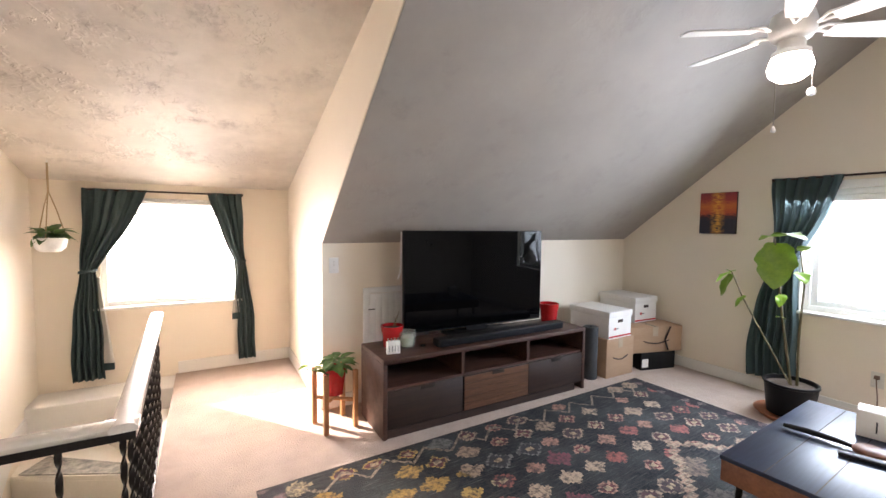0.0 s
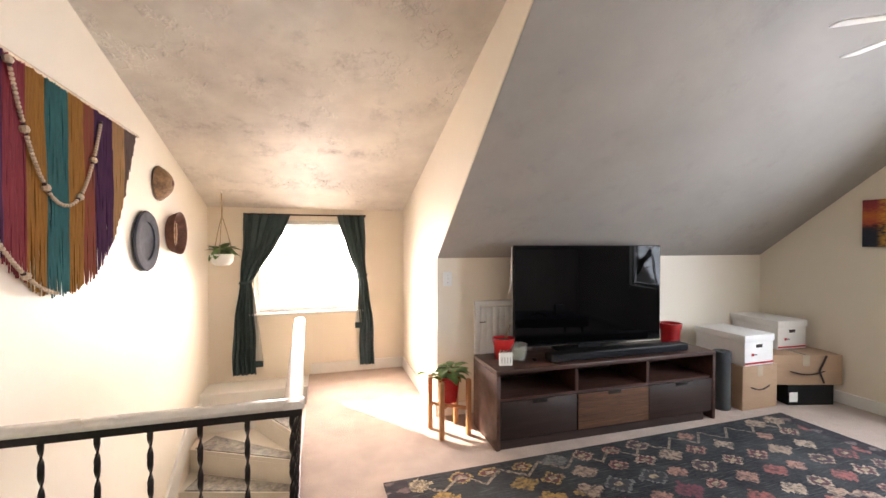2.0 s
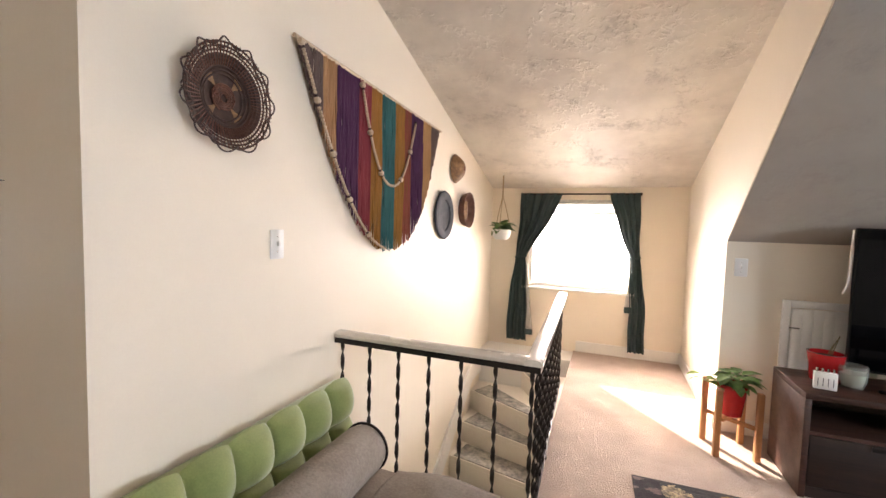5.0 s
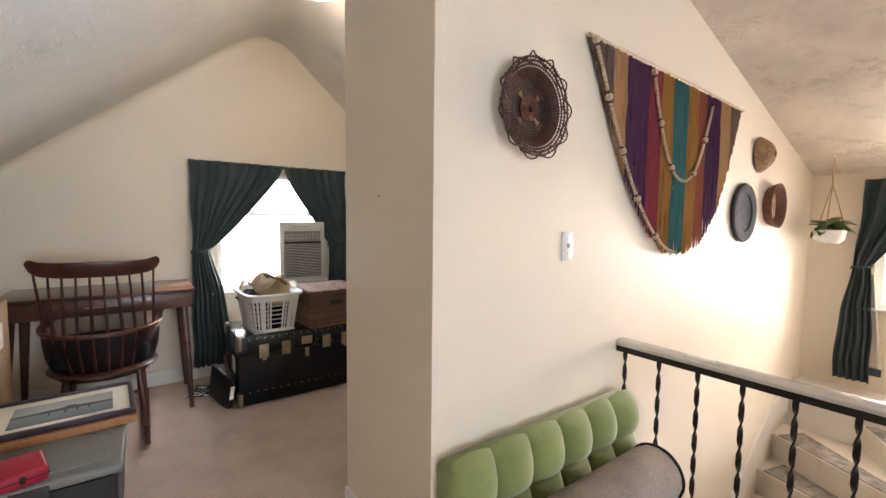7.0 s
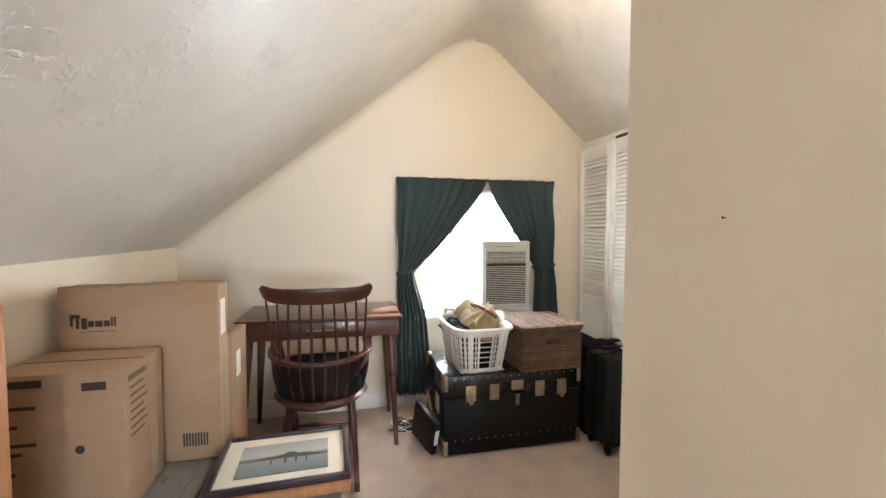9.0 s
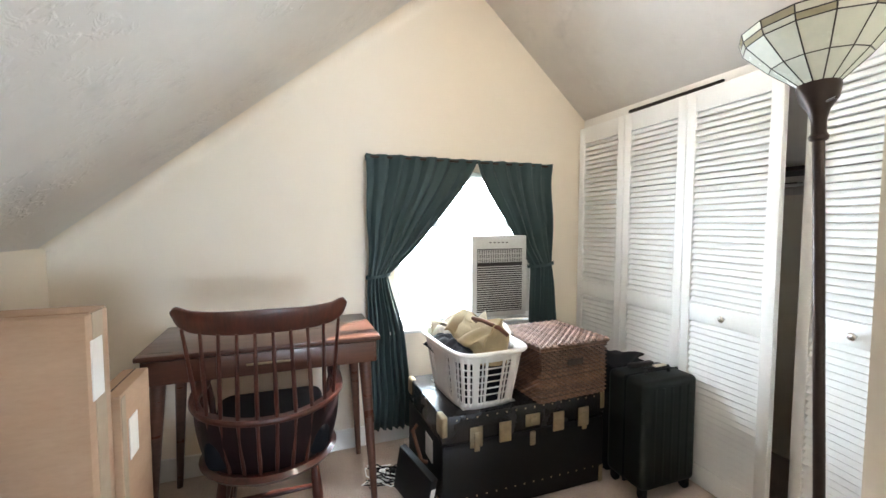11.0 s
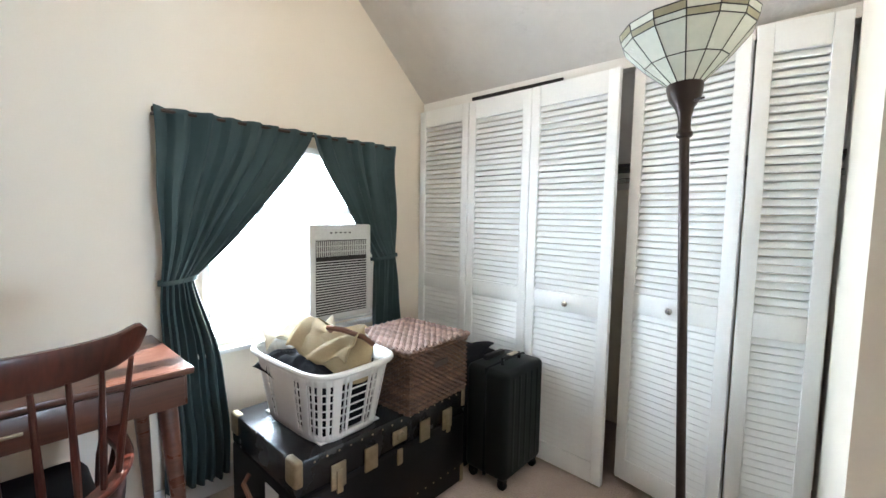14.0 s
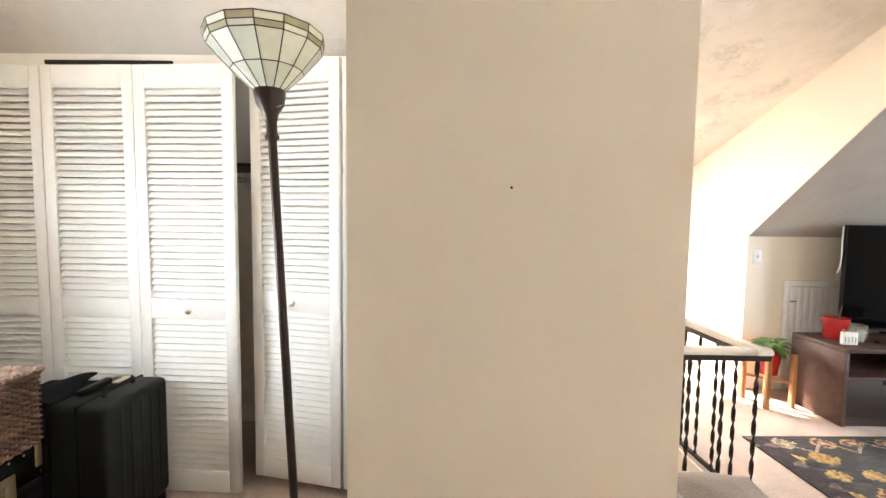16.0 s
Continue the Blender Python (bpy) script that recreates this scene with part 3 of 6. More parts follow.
structure("ceiling_north_west", prisms(([(1.06, north_w(1.06)), (2.6, 1.439), (2.6, 1.539), (1.06, north_w(1.06) + 0.1)], 0, XW, XB0)), M_CEIL, "sloping plaster ceiling above the closet", "ceiling")


def cove(points, r):
    """Rounded plaster joint between the west gable and the ceiling, along points (y, z)."""
    bm = bmesh.new()
    rows = []
    for k, p in enumerate(points):
        d = (points[min(k + 1, len(points) - 1)] - points[max(k - 1, 0)]).normalized()
        nrm = Vector((d.y, -d.x))
        ring = [bm.verts.new((XW, p.x, p.y))]
        for q in range(7):
            a = math.pi / 2 * q / 6
            w = p + nrm * (r - r * math.sin(a))
            ring.append(bm.verts.new((XW + r - r * math.cos(a), w.x, w.y)))
        rows.append(ring)
    for a, b in zip(rows, rows[1:]):
        for q in range(8):
            bm.faces.new((a[q], a[(q + 1) % 8], b[(q + 1) % 8], b[q]))
    bmesh.ops.recalc_face_normals(bm, faces=bm.faces[:])
    return bm


smooth_structure("ceiling_cove", cove([Vector((y, south(y))) for y in (YS + 0.004, -0.7, 0.0, 0.4)] + RIDGE[:9], 0.07), M_WALL, "rounded plaster joint along the gable", "ceiling")
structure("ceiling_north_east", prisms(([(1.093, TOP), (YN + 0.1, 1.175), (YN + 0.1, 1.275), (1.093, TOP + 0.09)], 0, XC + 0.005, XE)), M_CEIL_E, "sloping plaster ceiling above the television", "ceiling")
structure("ceiling_dormer", prisms(([(1.03, 2.831), (YD, dormer(YD)), (YD, dormer(YD) + 0.1), (1.03, 2.925)], 0, XB1, XC)), M_DORM, "rough mottled plaster dormer ceiling", "ceiling")
structure("ground", boxes((-400, 400, -400, 400, -3.6, -3.5)), M_OUT, "plain grass far below the windows", "ground")

# baseboards
structure("baseboard_dormer", boxes((XR + 0.02, XC - 0.016, YD - 0.016, YD, 0, 0.11), bevel=0.003), M_TRIM, "white baseboard under the dormer window", "baseboard")
structure("baseboard_cheek", boxes((XC - 0.016, XC, YN - 0.0, YD, 0, 0.11), bevel=0.003), M_TRIM, "white baseboard along the dormer side", "baseboard")
structure("baseboard_east", boxes((XE - 0.016, XE, YS, YN, 0, 0.10), bevel=0.003), M_TRIM, "white baseboard along the gable", "baseboard")
structure("baseboard_north", boxes((XC + 0.0, XE - 0.016, YN - 0.014, YN, 0, 0.10), bevel=0.003), M_TRIM, "white baseboard along the knee wall", "baseboard")
structure("baseboard_west", boxes((XW, XW + 0.016, YS, 1.76, 0, 0.12), bevel=0.003), M_TRIM, "white baseboard under the window", "baseboard")
structure("baseboard_block", boxes((XB0 - 0.0, XB1 + 0.0, YB - 0.014, YB, 0, 0.09), bevel=0.003), M_TRIM, "white baseboard at the wall end", "baseboard")

# the stair, winding down from the dormer floor
PIV = (XR - 0.02, YR1)
steps = [
    (-0.19, [PIV, (XR, YR1), (XR, 4.27), (-0.78, 4.27)]),
    (-0.37, [PIV, (-0.78, 4.27), (XB1, 4.27), (XB1, 3.99)]),
    (-0.56, [PIV, (XB1, 3.99), (XB1, 3.69), (XR - 0.02, 3.42)]),
    (-0.75, [(XR - 0.02, 3.42), (XB1, 3.69), (XB1, 3.41), (XR - 0.02, 3.22)]),
]
yy = 3.41
prev = [(XR - 0.02, 3.22), (XB1, 3.41)]
for k in range(8):
    low = [(XB1, yy - 0.27), (XR - 0.02, min(3.22 - 0.22 * (k + 1), yy - 0.27 + 0.0))]
    steps.append((-0.94 - 0.19 * k, [prev[0], prev[1], low[0], low[1]]))
    prev = [low[1], low[0]]
    yy -= 0.27
stair = thing("winding_stair", pose(0, 0, 0), "cream painted winding stair descending past a metal railing", "stairs")
stair["kind"] = "structure"
for z, poly in steps:
    tread = part("step", prisms((poly, 2, z - 0.60, z - 0.035)), M_STAIR, stair, smooth=False)
    part("tread", prisms((poly, 2, z - 0.034, z)), M_STAIR, stair, smooth=False)
structure("stair_ledge", boxes((XB1, XR, 4.27, YD, -1.0, -0.012), bevel=0.01), M_TRIM, "white ledge between stair and dormer wall", "trim")
structure("stair_side_wall", boxes((XR, XR + 0.1, YR0, YD, -2.7, -0.2), (XR - 0.02, XR, YR0, YR1, -2.7, -0.005)), M_WALL, "plain wall under the floor edge beside the stair", "wall")
structure("stair_end_wall", boxes((XB1, XR, YR0 - 0.7, YR0 - 0.6, -2.7, -0.2), (XB1, XR, YR0 - 0.02, YR0, -0.24, -0.005)), M_WALL, "plain wall at the foot of the stair", "wall")
structure("floor_lower", boxes((XB1, XR, YR0 - 0.7, YD, -2.8, -2.7)), M_LOWER, "plain floor of the storey below", "floor")
structure("stair_skirt", prisms(([(2.0, -1.62), (3.36, -0.68), (3.98, -0.26), (4.27, -0.26), (4.27, -0.08), (3.90, -0.10), (3.28, -0.50), (2.0, -1.42)], 0, XB1 + 0.001, XB1 + 0.02)), M_TRIM, "white skirting board along the stair", "trim")


def stair_mat(z, a, b, narrow, wide):
    """A strip behind the nosing that runs from a, at the rail, to b, at the wall."""
    a, b = Vector(a), Vector(b)
    back = Vector((b.y - a.y, a.x - b.x)).normalized()
    if back.y < 0 and abs(back.y) > 0.3:
        back = -back
    p, q = a.lerp(b, 0.10), a.lerp(b, 0.96)
    pts = [p + back * 0.012, q + back * 0.012, q + back * wide, p + back * narrow]
    bm = prisms(([tuple(v) for v in pts], 2, z + 0.001, z + 0.009))
    solo("stair_mat", bm, M_RUNNER, pose(0, 0, 0), "grey and cream floral mat on a stair tread", "mat", "mats on the stair")


stair_mat(-0.19, PIV, (-0.78, 4.27), 0.08, 0.26)
for k, (z, poly) in enumerate(steps[1:8]):
    rail_end, wall_end = (poly[0], poly[3]) if k == 0 else (poly[3], poly[2])
    stair_mat(z, rail_end, wall_end, 0.09 if k < 2 else 0.20, 0.245)

# ---- outside the windows: plain bright distance ----
def backdrop(name, m, w, label):
    ma, nt, bs = nodes_of(name + "_haze")
    co = nd(nt, "TexCoord").outputs["Generated"]
    n = nd(nt, "TexNoise", ("Vector", co), ("Scale", 3.0), ("Detail", 3.0)).outputs[0]
    nt.links.new(mixc(nt, ramp(nt, n, 0.3, 0.7), (0.95, 0.97, 1.0), (0.86, 0.92, 0.98)), bs.inputs["Emission Color"])
    bs.inputs["Emission Strength"].default_value = 0.45
    bs.inputs["Base Color"].default_value = (0.1, 0.1, 0.1, 1)
    ob = new(name, mesh_of(name, boxes((-w, w, 0, 0.05, -3.4, 2.9)), ma, False))
    ob.matrix_basis = m
    tagged(ob, label, "backdrop", "", "structure")


backdrop("backdrop_dormer", pose(-0.5, 8.9, 0), 6, "plain white haze beyond the dormer window")
backdrop("backdrop_west", pose(-8.4, 0.9, 0, 0, 0, 90), 6, "plain white haze beyond the west window")
backdrop("backdrop_east", pose(8.4, 0.9, 0, 0, 0, 90), 6, "plain white haze beyond the east window")


# ---- windows: local u along the wall, v outwards, z up ----
def window(name, m, w, label, rails, sill=0.04):
    u0, u1, z0, z1 = w
    ob = thing(name, m, label, "window")
    ob["kind"] = "structure"
    fr = 0.045
    part("window_frame", boxes((u0, u0 + fr, 0.03, 0.11, z0, z1), (u1 - fr, u1, 0.03, 0.11, z0, z1), (u0 + fr, u1 - fr, 0.03, 0.11, z1 - fr, z1), (u0 + fr, u1 - fr, 0.03, 0.11, z0, z0 + fr), bevel=0.004), M_WHITE, ob)
    for a, b, c, d in rails:
        part("sash_bar", boxes((a, b, 0.055, 0.095, c, d), bevel=0.004), M_WHITE, ob)
    pane = part("pane", boxes((u0 + fr, u1 - fr, 0.072, 0.076, z0 + fr, z1 - fr)), M_GLASS, ob, smooth=False)
    pane.visible_shadow = False
    part("window_sill", boxes((u0 - 0.05, u1 + 0.05, -0.035, 0.03, z0 - 0.025, z0 - 0.001), bevel=0.006), M_WHITE, ob)
    return ob


win_d = window("window_1", pose(0, YD, 0), WD, "bright white-framed dormer window with a raised blind", [])
win_w = window("window_2", pose(XW, 0, 0, 0, 0, 90), WW, "white sash window holding an air conditioner", [(0.465, 1.375, 1.335, 1.385), (1.34, 1.375, 0.745, 1.335)])
win_e = window("window_3", pose(XE, 0, 0, 0, 0, -90), (-WE[1], -WE[0], WE[2], WE[3]), "white sliding window with bright daylight", [(-0.95, -0.90, 0.785, 1.655), (-1.515, -1.47, 0.785, 1.655), (-1.47, -0.95, 0.785, 0.83), (-1.47, -0.95, 1.61, 1.655)])
for ob, u0, u1, z0, z1 in ((win_e, -1.56, -0.30, 0.74, 1.70),):
    part("casing", boxes((u0 - 0.06, u0, -0.018, 0.0, z0 - 0.05, z1 + 0.06), (u1, u1 + 0.06, -0.018, 0, z0 - 0.05, z1 + 0.06), (u0, u1, -0.018, 0, z1, z1 + 0.06), bevel=0.003), M_WHITE, ob)
blind = thing("roller_blind", pose(-0.29, YD + 0.02, 1.555), "white roller blind pulled up at the window top", "blind")
part("roll", tubes(([(-0.52, 0.0, 0.02), (0.52, 0, 0.02)], 0.022), n=14), M_SHADE, blind)
part("cloth", boxes((-0.51, 0.51, -0.001, 0.001, -0.085, 0.01)), M_SHADE, blind)
part("hem_bar", boxes((-0.515, 0.515, -0.006, 0.006, -0.105, -0.085), bevel=0.003), M_WHITE, blind)


vb = thing("venetian_blind", pose(XW, 0, 0, 0, 0, 90), "white slatted blind raised in the gable window", "blind")
part("head_rail", boxes((0.44, 1.40, 0.0, 0.026, 1.665, 1.697), bevel=0.003), M_WHITE, vb)
blind_slat = mesh_of("slat", boxes((0.445, 1.395, -0.012, 0.012, -0.0008, 0.0008)), M_WHITE)
for k in range(8):
    part("slat", blind_slat, None, vb, at=pose(0, 0.013, 1.645 - 0.031 * k, 12))
for u in (0.60, 0.92, 1.24):
    part("ladder_cord", tubes(([(u, 0.013, 1.668), (u, 0.013, 1.425)], 0.0012), n=5), M_WHITE, vb)

outlet = thing("wall_outlet", pose(XE, 1.092, 0.322, 0, 0, -90), "pale wall outlet with a hanging cord under the window", "outlet")
part("plate", boxes((-0.035, 0.035, -0.006, 0, -0.057, 0.057), bevel=0.003), M_CANDLE, outlet)
part("plug", boxes((-0.014, 0.014, -0.034, -0.006, 0.008, 0.034), bevel=0.004), M_INK2, outlet)
part("cord", tubes(([(0, -0.03, 0.012), (0.004, -0.036, -0.03), (0.012, -0.03, -0.12), (0.014, -0.025, -0.21), (0.04, -0.03, -0.30), (0.14, -0.05, -0.317)], 0.0035), n=6), M_INK2, outlet)

# ---- curtains ----
def curtain_cloth(outer_top, inner_top, outer_tie, inner_tie, outer_bot, inner_bot, ztop, ztie, zbot, folds, seed):
    """Cloth gathered at a rod and pulled aside by a tie; u across, depth towards the room."""
    rnd = random.Random(seed)
    ph = [rnd.uniform(0, 6.28) for _ in range(4)]

    def edge(a, b, c, z, sag):
        if z >= ztie:
            t = (ztop - z) / (ztop - ztie)
            return a + (b - a) * (t ** sag)
        t = (ztie - z) / (ztie - zbot)
        return b + (c - b) * math.sin(min(1, t * 1.3) * math.pi / 2)

    def at(s, v):
        z = ztop + (zbot - ztop) * v
        o, i = edge(outer_top, outer_tie, outer_bot, z, 1.3), edge(inner_top, inner_tie, inner_bot, z, 1.25)
        u = o + (i - o) * s
        width = abs(i - o)
        near = math.exp(-((z - ztie) / 0.10) ** 2)
        amp = 0.014 + 0.006 * min(1, v * 2)
        if v < 0.05:
            amp = 0.017
        d = 0.052 + amp * (math.sin(2 * math.pi * folds * s + ph[0] + 0.9 * v) + 0.3 * math.sin(2 * math.pi * folds * 2.3 * s + ph[1] - 3 * v) + 0.5 * math.sin(2 * math.pi * folds * 0.45 * s + ph[2] + 2 * v)) * (1 - 0.55 * near)
        d += 0.03 * near * math.sin(math.pi * s) + 0.006 * math.sin(9 * z + ph[2] + 6 * s)
        return (u + 0.004 * math.sin(14 * z + ph[3]), -d, z)
    return grid(64, 60, at)


def curtain(m, spec, label, group, lining=None):
    ob = thing("curtain", m, label, "curtain", group)
    thicken(part("cloth", curtain_cloth(*spec), M_GREENC, ob), 0.003)
    ot, it, oi, ii, ob_, ib, zt, ztie, zb = spec[:9]
    mid, half = (oi + ii) / 2, abs(ii - oi) / 2 + 0.015
    part("tie_back", grid(20, 4, lambda s, v: (mid + half * math.cos(2 * math.pi * s), -0.05 - 0.05 * math.sin(2 * math.pi * s), ztie - 0.01 + 0.02 * v + 0.01 * math.cos(2 * math.pi * s)), True), M_GREENC, ob)
    if lining:
        a, b, z0, z1 = lining
        thicken(part("lining", grid(8, 16, lambda s, v: (a + (b - a) * s * (0.35 + 0.65 * v), -0.02 - 0.008 * math.sin(9 * s), z1 + (z0 - z1) * v)), M_LINING, ob, "white lining showing behind the edge"), 0.002)
        part("hem", boxes((min(a, b), max(a, b), -0.034, -0.014, z0 - 0.06, z0), bevel=0.004), M_GREENC, ob)
    return ob


def curtain_rod(m, a, b, z, label):
    ob = thing("curtain_rod", m, label, "curtain rod")
    part("rod", tubes(([(a, -0.045, z), (b, -0.045, z)], 0.008), n=10), M_BRONZE, ob)
    for u in (a, b):
        part("end_cap", lathe([(0, -0.014), (0.012, -0.01), (0.014, 0), (0.012, 0.01), (0, 0.014)], 12), M_BRONZE, ob, at=pose(u, -0.045, z))
        part("bracket", boxes((u - 0.006, u + 0.006, -0.05, 0.0, z - 0.018, z - 0.008)), M_BRONZE, ob)
    return ob


DM, WM, EM = pose(0, YD, 0), pose(XW, 0, 0, 0, 0, 90), pose(XE, 0, 0, 0, 0, -90)
curtain_rod(DM, -0.90, 0.27, 1.655, "thin dark metal curtain rod over the dormer window")
curtain(DM, (-0.905, -0.47, -0.94, -0.84, -1.01, -0.80, 1.665, 0.98, 0.06, 5.0, 1), "dark green curtain tied back beside the dormer window", "dormer curtains", (-0.86, -0.74, 0.18, 0.92))
curtain(DM, (0.27, -0.01, 0.285, 0.20, 0.365, 0.215, 1.665, 1.02, 0.07, 4.0, 2), "dark green curtain with a pale lining, tied at the dormer", "dormer curtains", (0.24, 0.17, 0.52, 1.0))
curtain_rod(WM, 0.25, 1.52, 1.755, "thin dark curtain rod over the gable window")
curtain(WM, (0.24, 0.955, 0.25, 0.37, 0.235, 0.50, 1.77, 1.05, 0.10, 7, 3), "dark green curtain drawn into a tie beside the desk", "gable curtains")
curtain(WM, (1.515, 0.95, 1.535, 1.36, 1.60, 1.34, 1.77, 1.08, 0.06, 6, 4), "dark green curtain tied beside the air conditioner", "gable curtains")
curtain_rod(EM, -1.77, -0.2, 1.79, "thin dark curtain rod over the bright window")
curtain(EM, (-1.785, -1.33, -1.74, -1.58, -1.90, -1.55, 1.80, 1.15, 0.13, 6, 5), "dark green curtain gathered behind the potted plant", "east curtains")

# ---- stair railing ----
rail = thing("stair_railing", pose(0, 0, 0), "white handrail on twisted black metal balusters", "railing")
HZ = 0.735


def rail_section():
    return [(-0.032, 0.0), (0.032, 0.0), (0.036, 0.007), (0.036, 0.016), (0.029, 0.024), (0.015, 0.028), (-0.015, 0.028), (-0.029, 0.024), (-0.036, 0.016), (-0.036, 0.007)]


SWING = pose(XR + 0.025, YR0, 0, 0, 0, 2.0) @ pose(-XR - 0.025, -YR0, 0)
part("handrail", prisms(([(YR0 + a, HZ + 0.012 + b) for a, b in rail_section()], 0, XB1 + 0.005, XR + 0.065)), M_RAILW, rail, "white painted wooden handrail")
part("handrail", prisms(([(XR + 0.025 + a, HZ + 0.014 + b) for a, b in rail_section()], 1, YR0 - 0.04, YR1 + 0.03)), M_RAILW, rail, "white painted wooden handrail", SWING)
part("channel", boxes((XB1 + 0.005, XR + 0.058, YR0 - 0.033, YR0 + 0.033, HZ - 0.014, HZ + 0.012)), M_BLACKM, rail)
part("channel", boxes((XR - 0.008, XR + 0.058, YR0 + 0.033, YR1 + 0.02, HZ - 0.014, HZ + 0.0125)), M_BLACKM, rail, "", SWING)
part("bottom_bar", boxes((XB1 + 0.005, XR + 0.035, YR0 - 0.014, YR0 + 0.014, 0.018, 0.032), bevel=0.002), M_BLACKM, rail)
part("bottom_bar", boxes((XR + 0.011, XR + 0.039, YR0 + 0.014, YR1 + 0.01, 0.018, 0.0325), bevel=0.002), M_BLACKM, rail, "", SWING)
bal = bmesh.new()
NT = 60


def bar_ring(k):
    t = k / NT
    z = 0.032 + (HZ - 0.032) * t
    a = math.pi * 7.4 * t
    w, d = 0.0092, 0.0034
    return [bal.verts.new((cx * math.cos(a) - cy * math.sin(a), cx * math.sin(a) + cy * math.cos(a), z)) for cx, cy in ((-w, -d), (w, -d), (w, d), (-w, d))]


rings = [bar_ring(k) for k in range(NT + 1)]
for a, b in zip(rings, rings[1:]):
    for k in range(4):
        bal.faces.new((a[k], a[(k + 1) % 4], b[(k + 1) % 4], b[k]))
bal_mesh = mesh_of("baluster", bal, M_BLACKM)
for k in range(7):
    part("baluster", bal_mesh, None, rail, at=pose(XB1 + 0.03 + k * (XR + 0.02 - XB1 - 0.03) / 6, YR0, 0))
for k in range(1, 14):
    part("baluster", bal_mesh, None, rail, at=SWING @ pose(XR + 0.025, YR0 + k * (YR1 - YR0) / 13, 0))
for k in (0.06, XR - XB1 + 0.02):
    part("foot", boxes((XB1 + k - 0.008, XB1 + k + 0.008, YR0 - 0.008, YR0 + 0.008, 0, 0.02)), M_BLACKM, rail)
part("foot", boxes((XR + 0.001, XR + 0.020, 2.36, 2.376, 0, 0.02)), M_BLACKM, rail)


# ---- switches and nail ----
def switch(m, label):
    ob = thing("light_switch", m, label, "light switch")
    part("plate", boxes((-0.036, 0.036, -0.006, 0, -0.058, 0.058), bevel=0.004), M_WHITE, ob)
    part("toggle", boxes((-0.005, 0.005, -0.018, -0.005, -0.006, 0.012), bevel=0.002), M_CERAM, ob)
    for z in (-0.03, 0.03):
        part("screw", lathe([(0, 0.002), (0.003, 0.001), (0.003, 0)], 8), M_CHROME, ob, at=pose(0, -0.006, z, 90))


switch(pose(XB1, 1.318, 1.215, 0, 0, 90), "white toggle switch plate on the cream wall")
switch(pose(0.785, YN, 1.085), "white toggle switch plate on the knee wall")
solo("wall_nail", lathe([(0.0, 0.0), (0.0012, 0.0), (0.0012, 0.006), (0.0028, 0.007), (0.0028, 0.008), (0, 0.009)], 8), M_BLACKM, pose(-1.595, YB, 1.402, 90), "small dark nail in the blank wall", "nail")

# ---- sofa ----
sofa = thing("sofa", pose(0, 0, 0), "green tufted velvet sofa against the cream wall", "sofa")
part("base", boxes((-1.20, -0.36, 0.70, 1.66, 0.05, 0.13), bevel=0.02), M_SOFA, sofa)
for x in (-1.14, -0.42):
    for y in (0.76, 1.60):
        part("leg", lathe([(0, 0), (0.016, 0), (0.024, 0.05), (0, 0.05)], 12), M_CHAIR, sofa, at=pose(x, y, 0))
part("seat_cushion", boxes((-1.12, -0.35, 0.71, 1.65, 0.13, 0.20), bevel=0.035, seg=3), M_GREYV, sofa, "grey-brown velvet seat")


def tufts(s, v):
    y = 0.685 + 1.01 * s
    z = 0.21 + 0.345 * v
    cu, cv = (s * 6) % 1.0, (v * 2.0) % 1.0
    puff = (abs(math.sin(math.pi * cu)) ** 0.38) * (abs(math.sin(math.pi * min(0.999, cv))) ** 0.38)
    top = 0.018 * math.sin(math.pi * cu) ** 0.6 if v > 0.99 else 0
    return (-1.145 + 0.08 * puff - 0.02 * v, y, z + 0.02 * puff * (v - 0.5) + top)


back = part("backrest", boxes((-1.236, -1.14, 0.68, 1.70, 0.10, 0.545), bevel=0.02), M_SOFA, sofa)
part("tufting", grid(140, 48, tufts), M_SOFA, sofa, "buttoned green velvet squares")
bolster = solo("bolster_cushion", tubes(([(-0.97, 0.74, 0.318), (-0.97, 0.76, 0.318), (-0.97, 0.80, 0.318), (-0.97, 1.54, 0.318), (-0.97, 1.60, 0.318), (-0.97, 1.62, 0.318)], [0.03, 0.085, 0.108, 0.108, 0.09, 0.03]), n=28), M_GREYV, pose(0, 0, 0), "grey velvet bolster lying along the sofa back", "cushion")
part("piping", tubes(([(-0.97 + 0.106 * math.cos(math.pi * q / 16), 1.572, 0.318 + 0.106 * math.sin(math.pi * q / 16)) for q in range(33)], 0.006), n=6), M_CHAIRD, bolster, "dark corded edge")
thicken(solo("throw_blanket", grid(50, 50, lambda s, v: (-0.84 + 0.52 * s, 0.70 + 0.93 * v, 0.222 + 0.012 * math.sin(7 * s + 5 * v) + 0.008 * math.sin(17 * v - 4 * s) - (0.10 * max(0, s - 0.9) * 10 if s > 0.9 else 0))), M_GREYV, pose(0, 0, 0), "brown-grey fleece throw spread over the sofa seat", "blanket"), 0.012)


# ---- wall hangings on the stair wall ----
def wall_hung(y, z):
    """Local x along the wall (+y), local z up, local -y into the room."""
    return pose(XB1, y, z, 0, 0, 90)


tap = thing("tapestry", wall_hung(1.42, 2.03), "rainbow yarn tapestry with wooden beads, hung from a rod", "tapestry")
part("rod", tubes(([(-0.03, -0.02, 0.022), (1.54, -0.02, -0.028)], 0.009), n=10), M_BEAD, tap)
TW = 1.51


def tap_low(u):
    q = abs(2 * u / TW - 1)
    return -0.86 * (1 - q ** (2.0 if u < TW / 2 else 2.7)) - 0.02


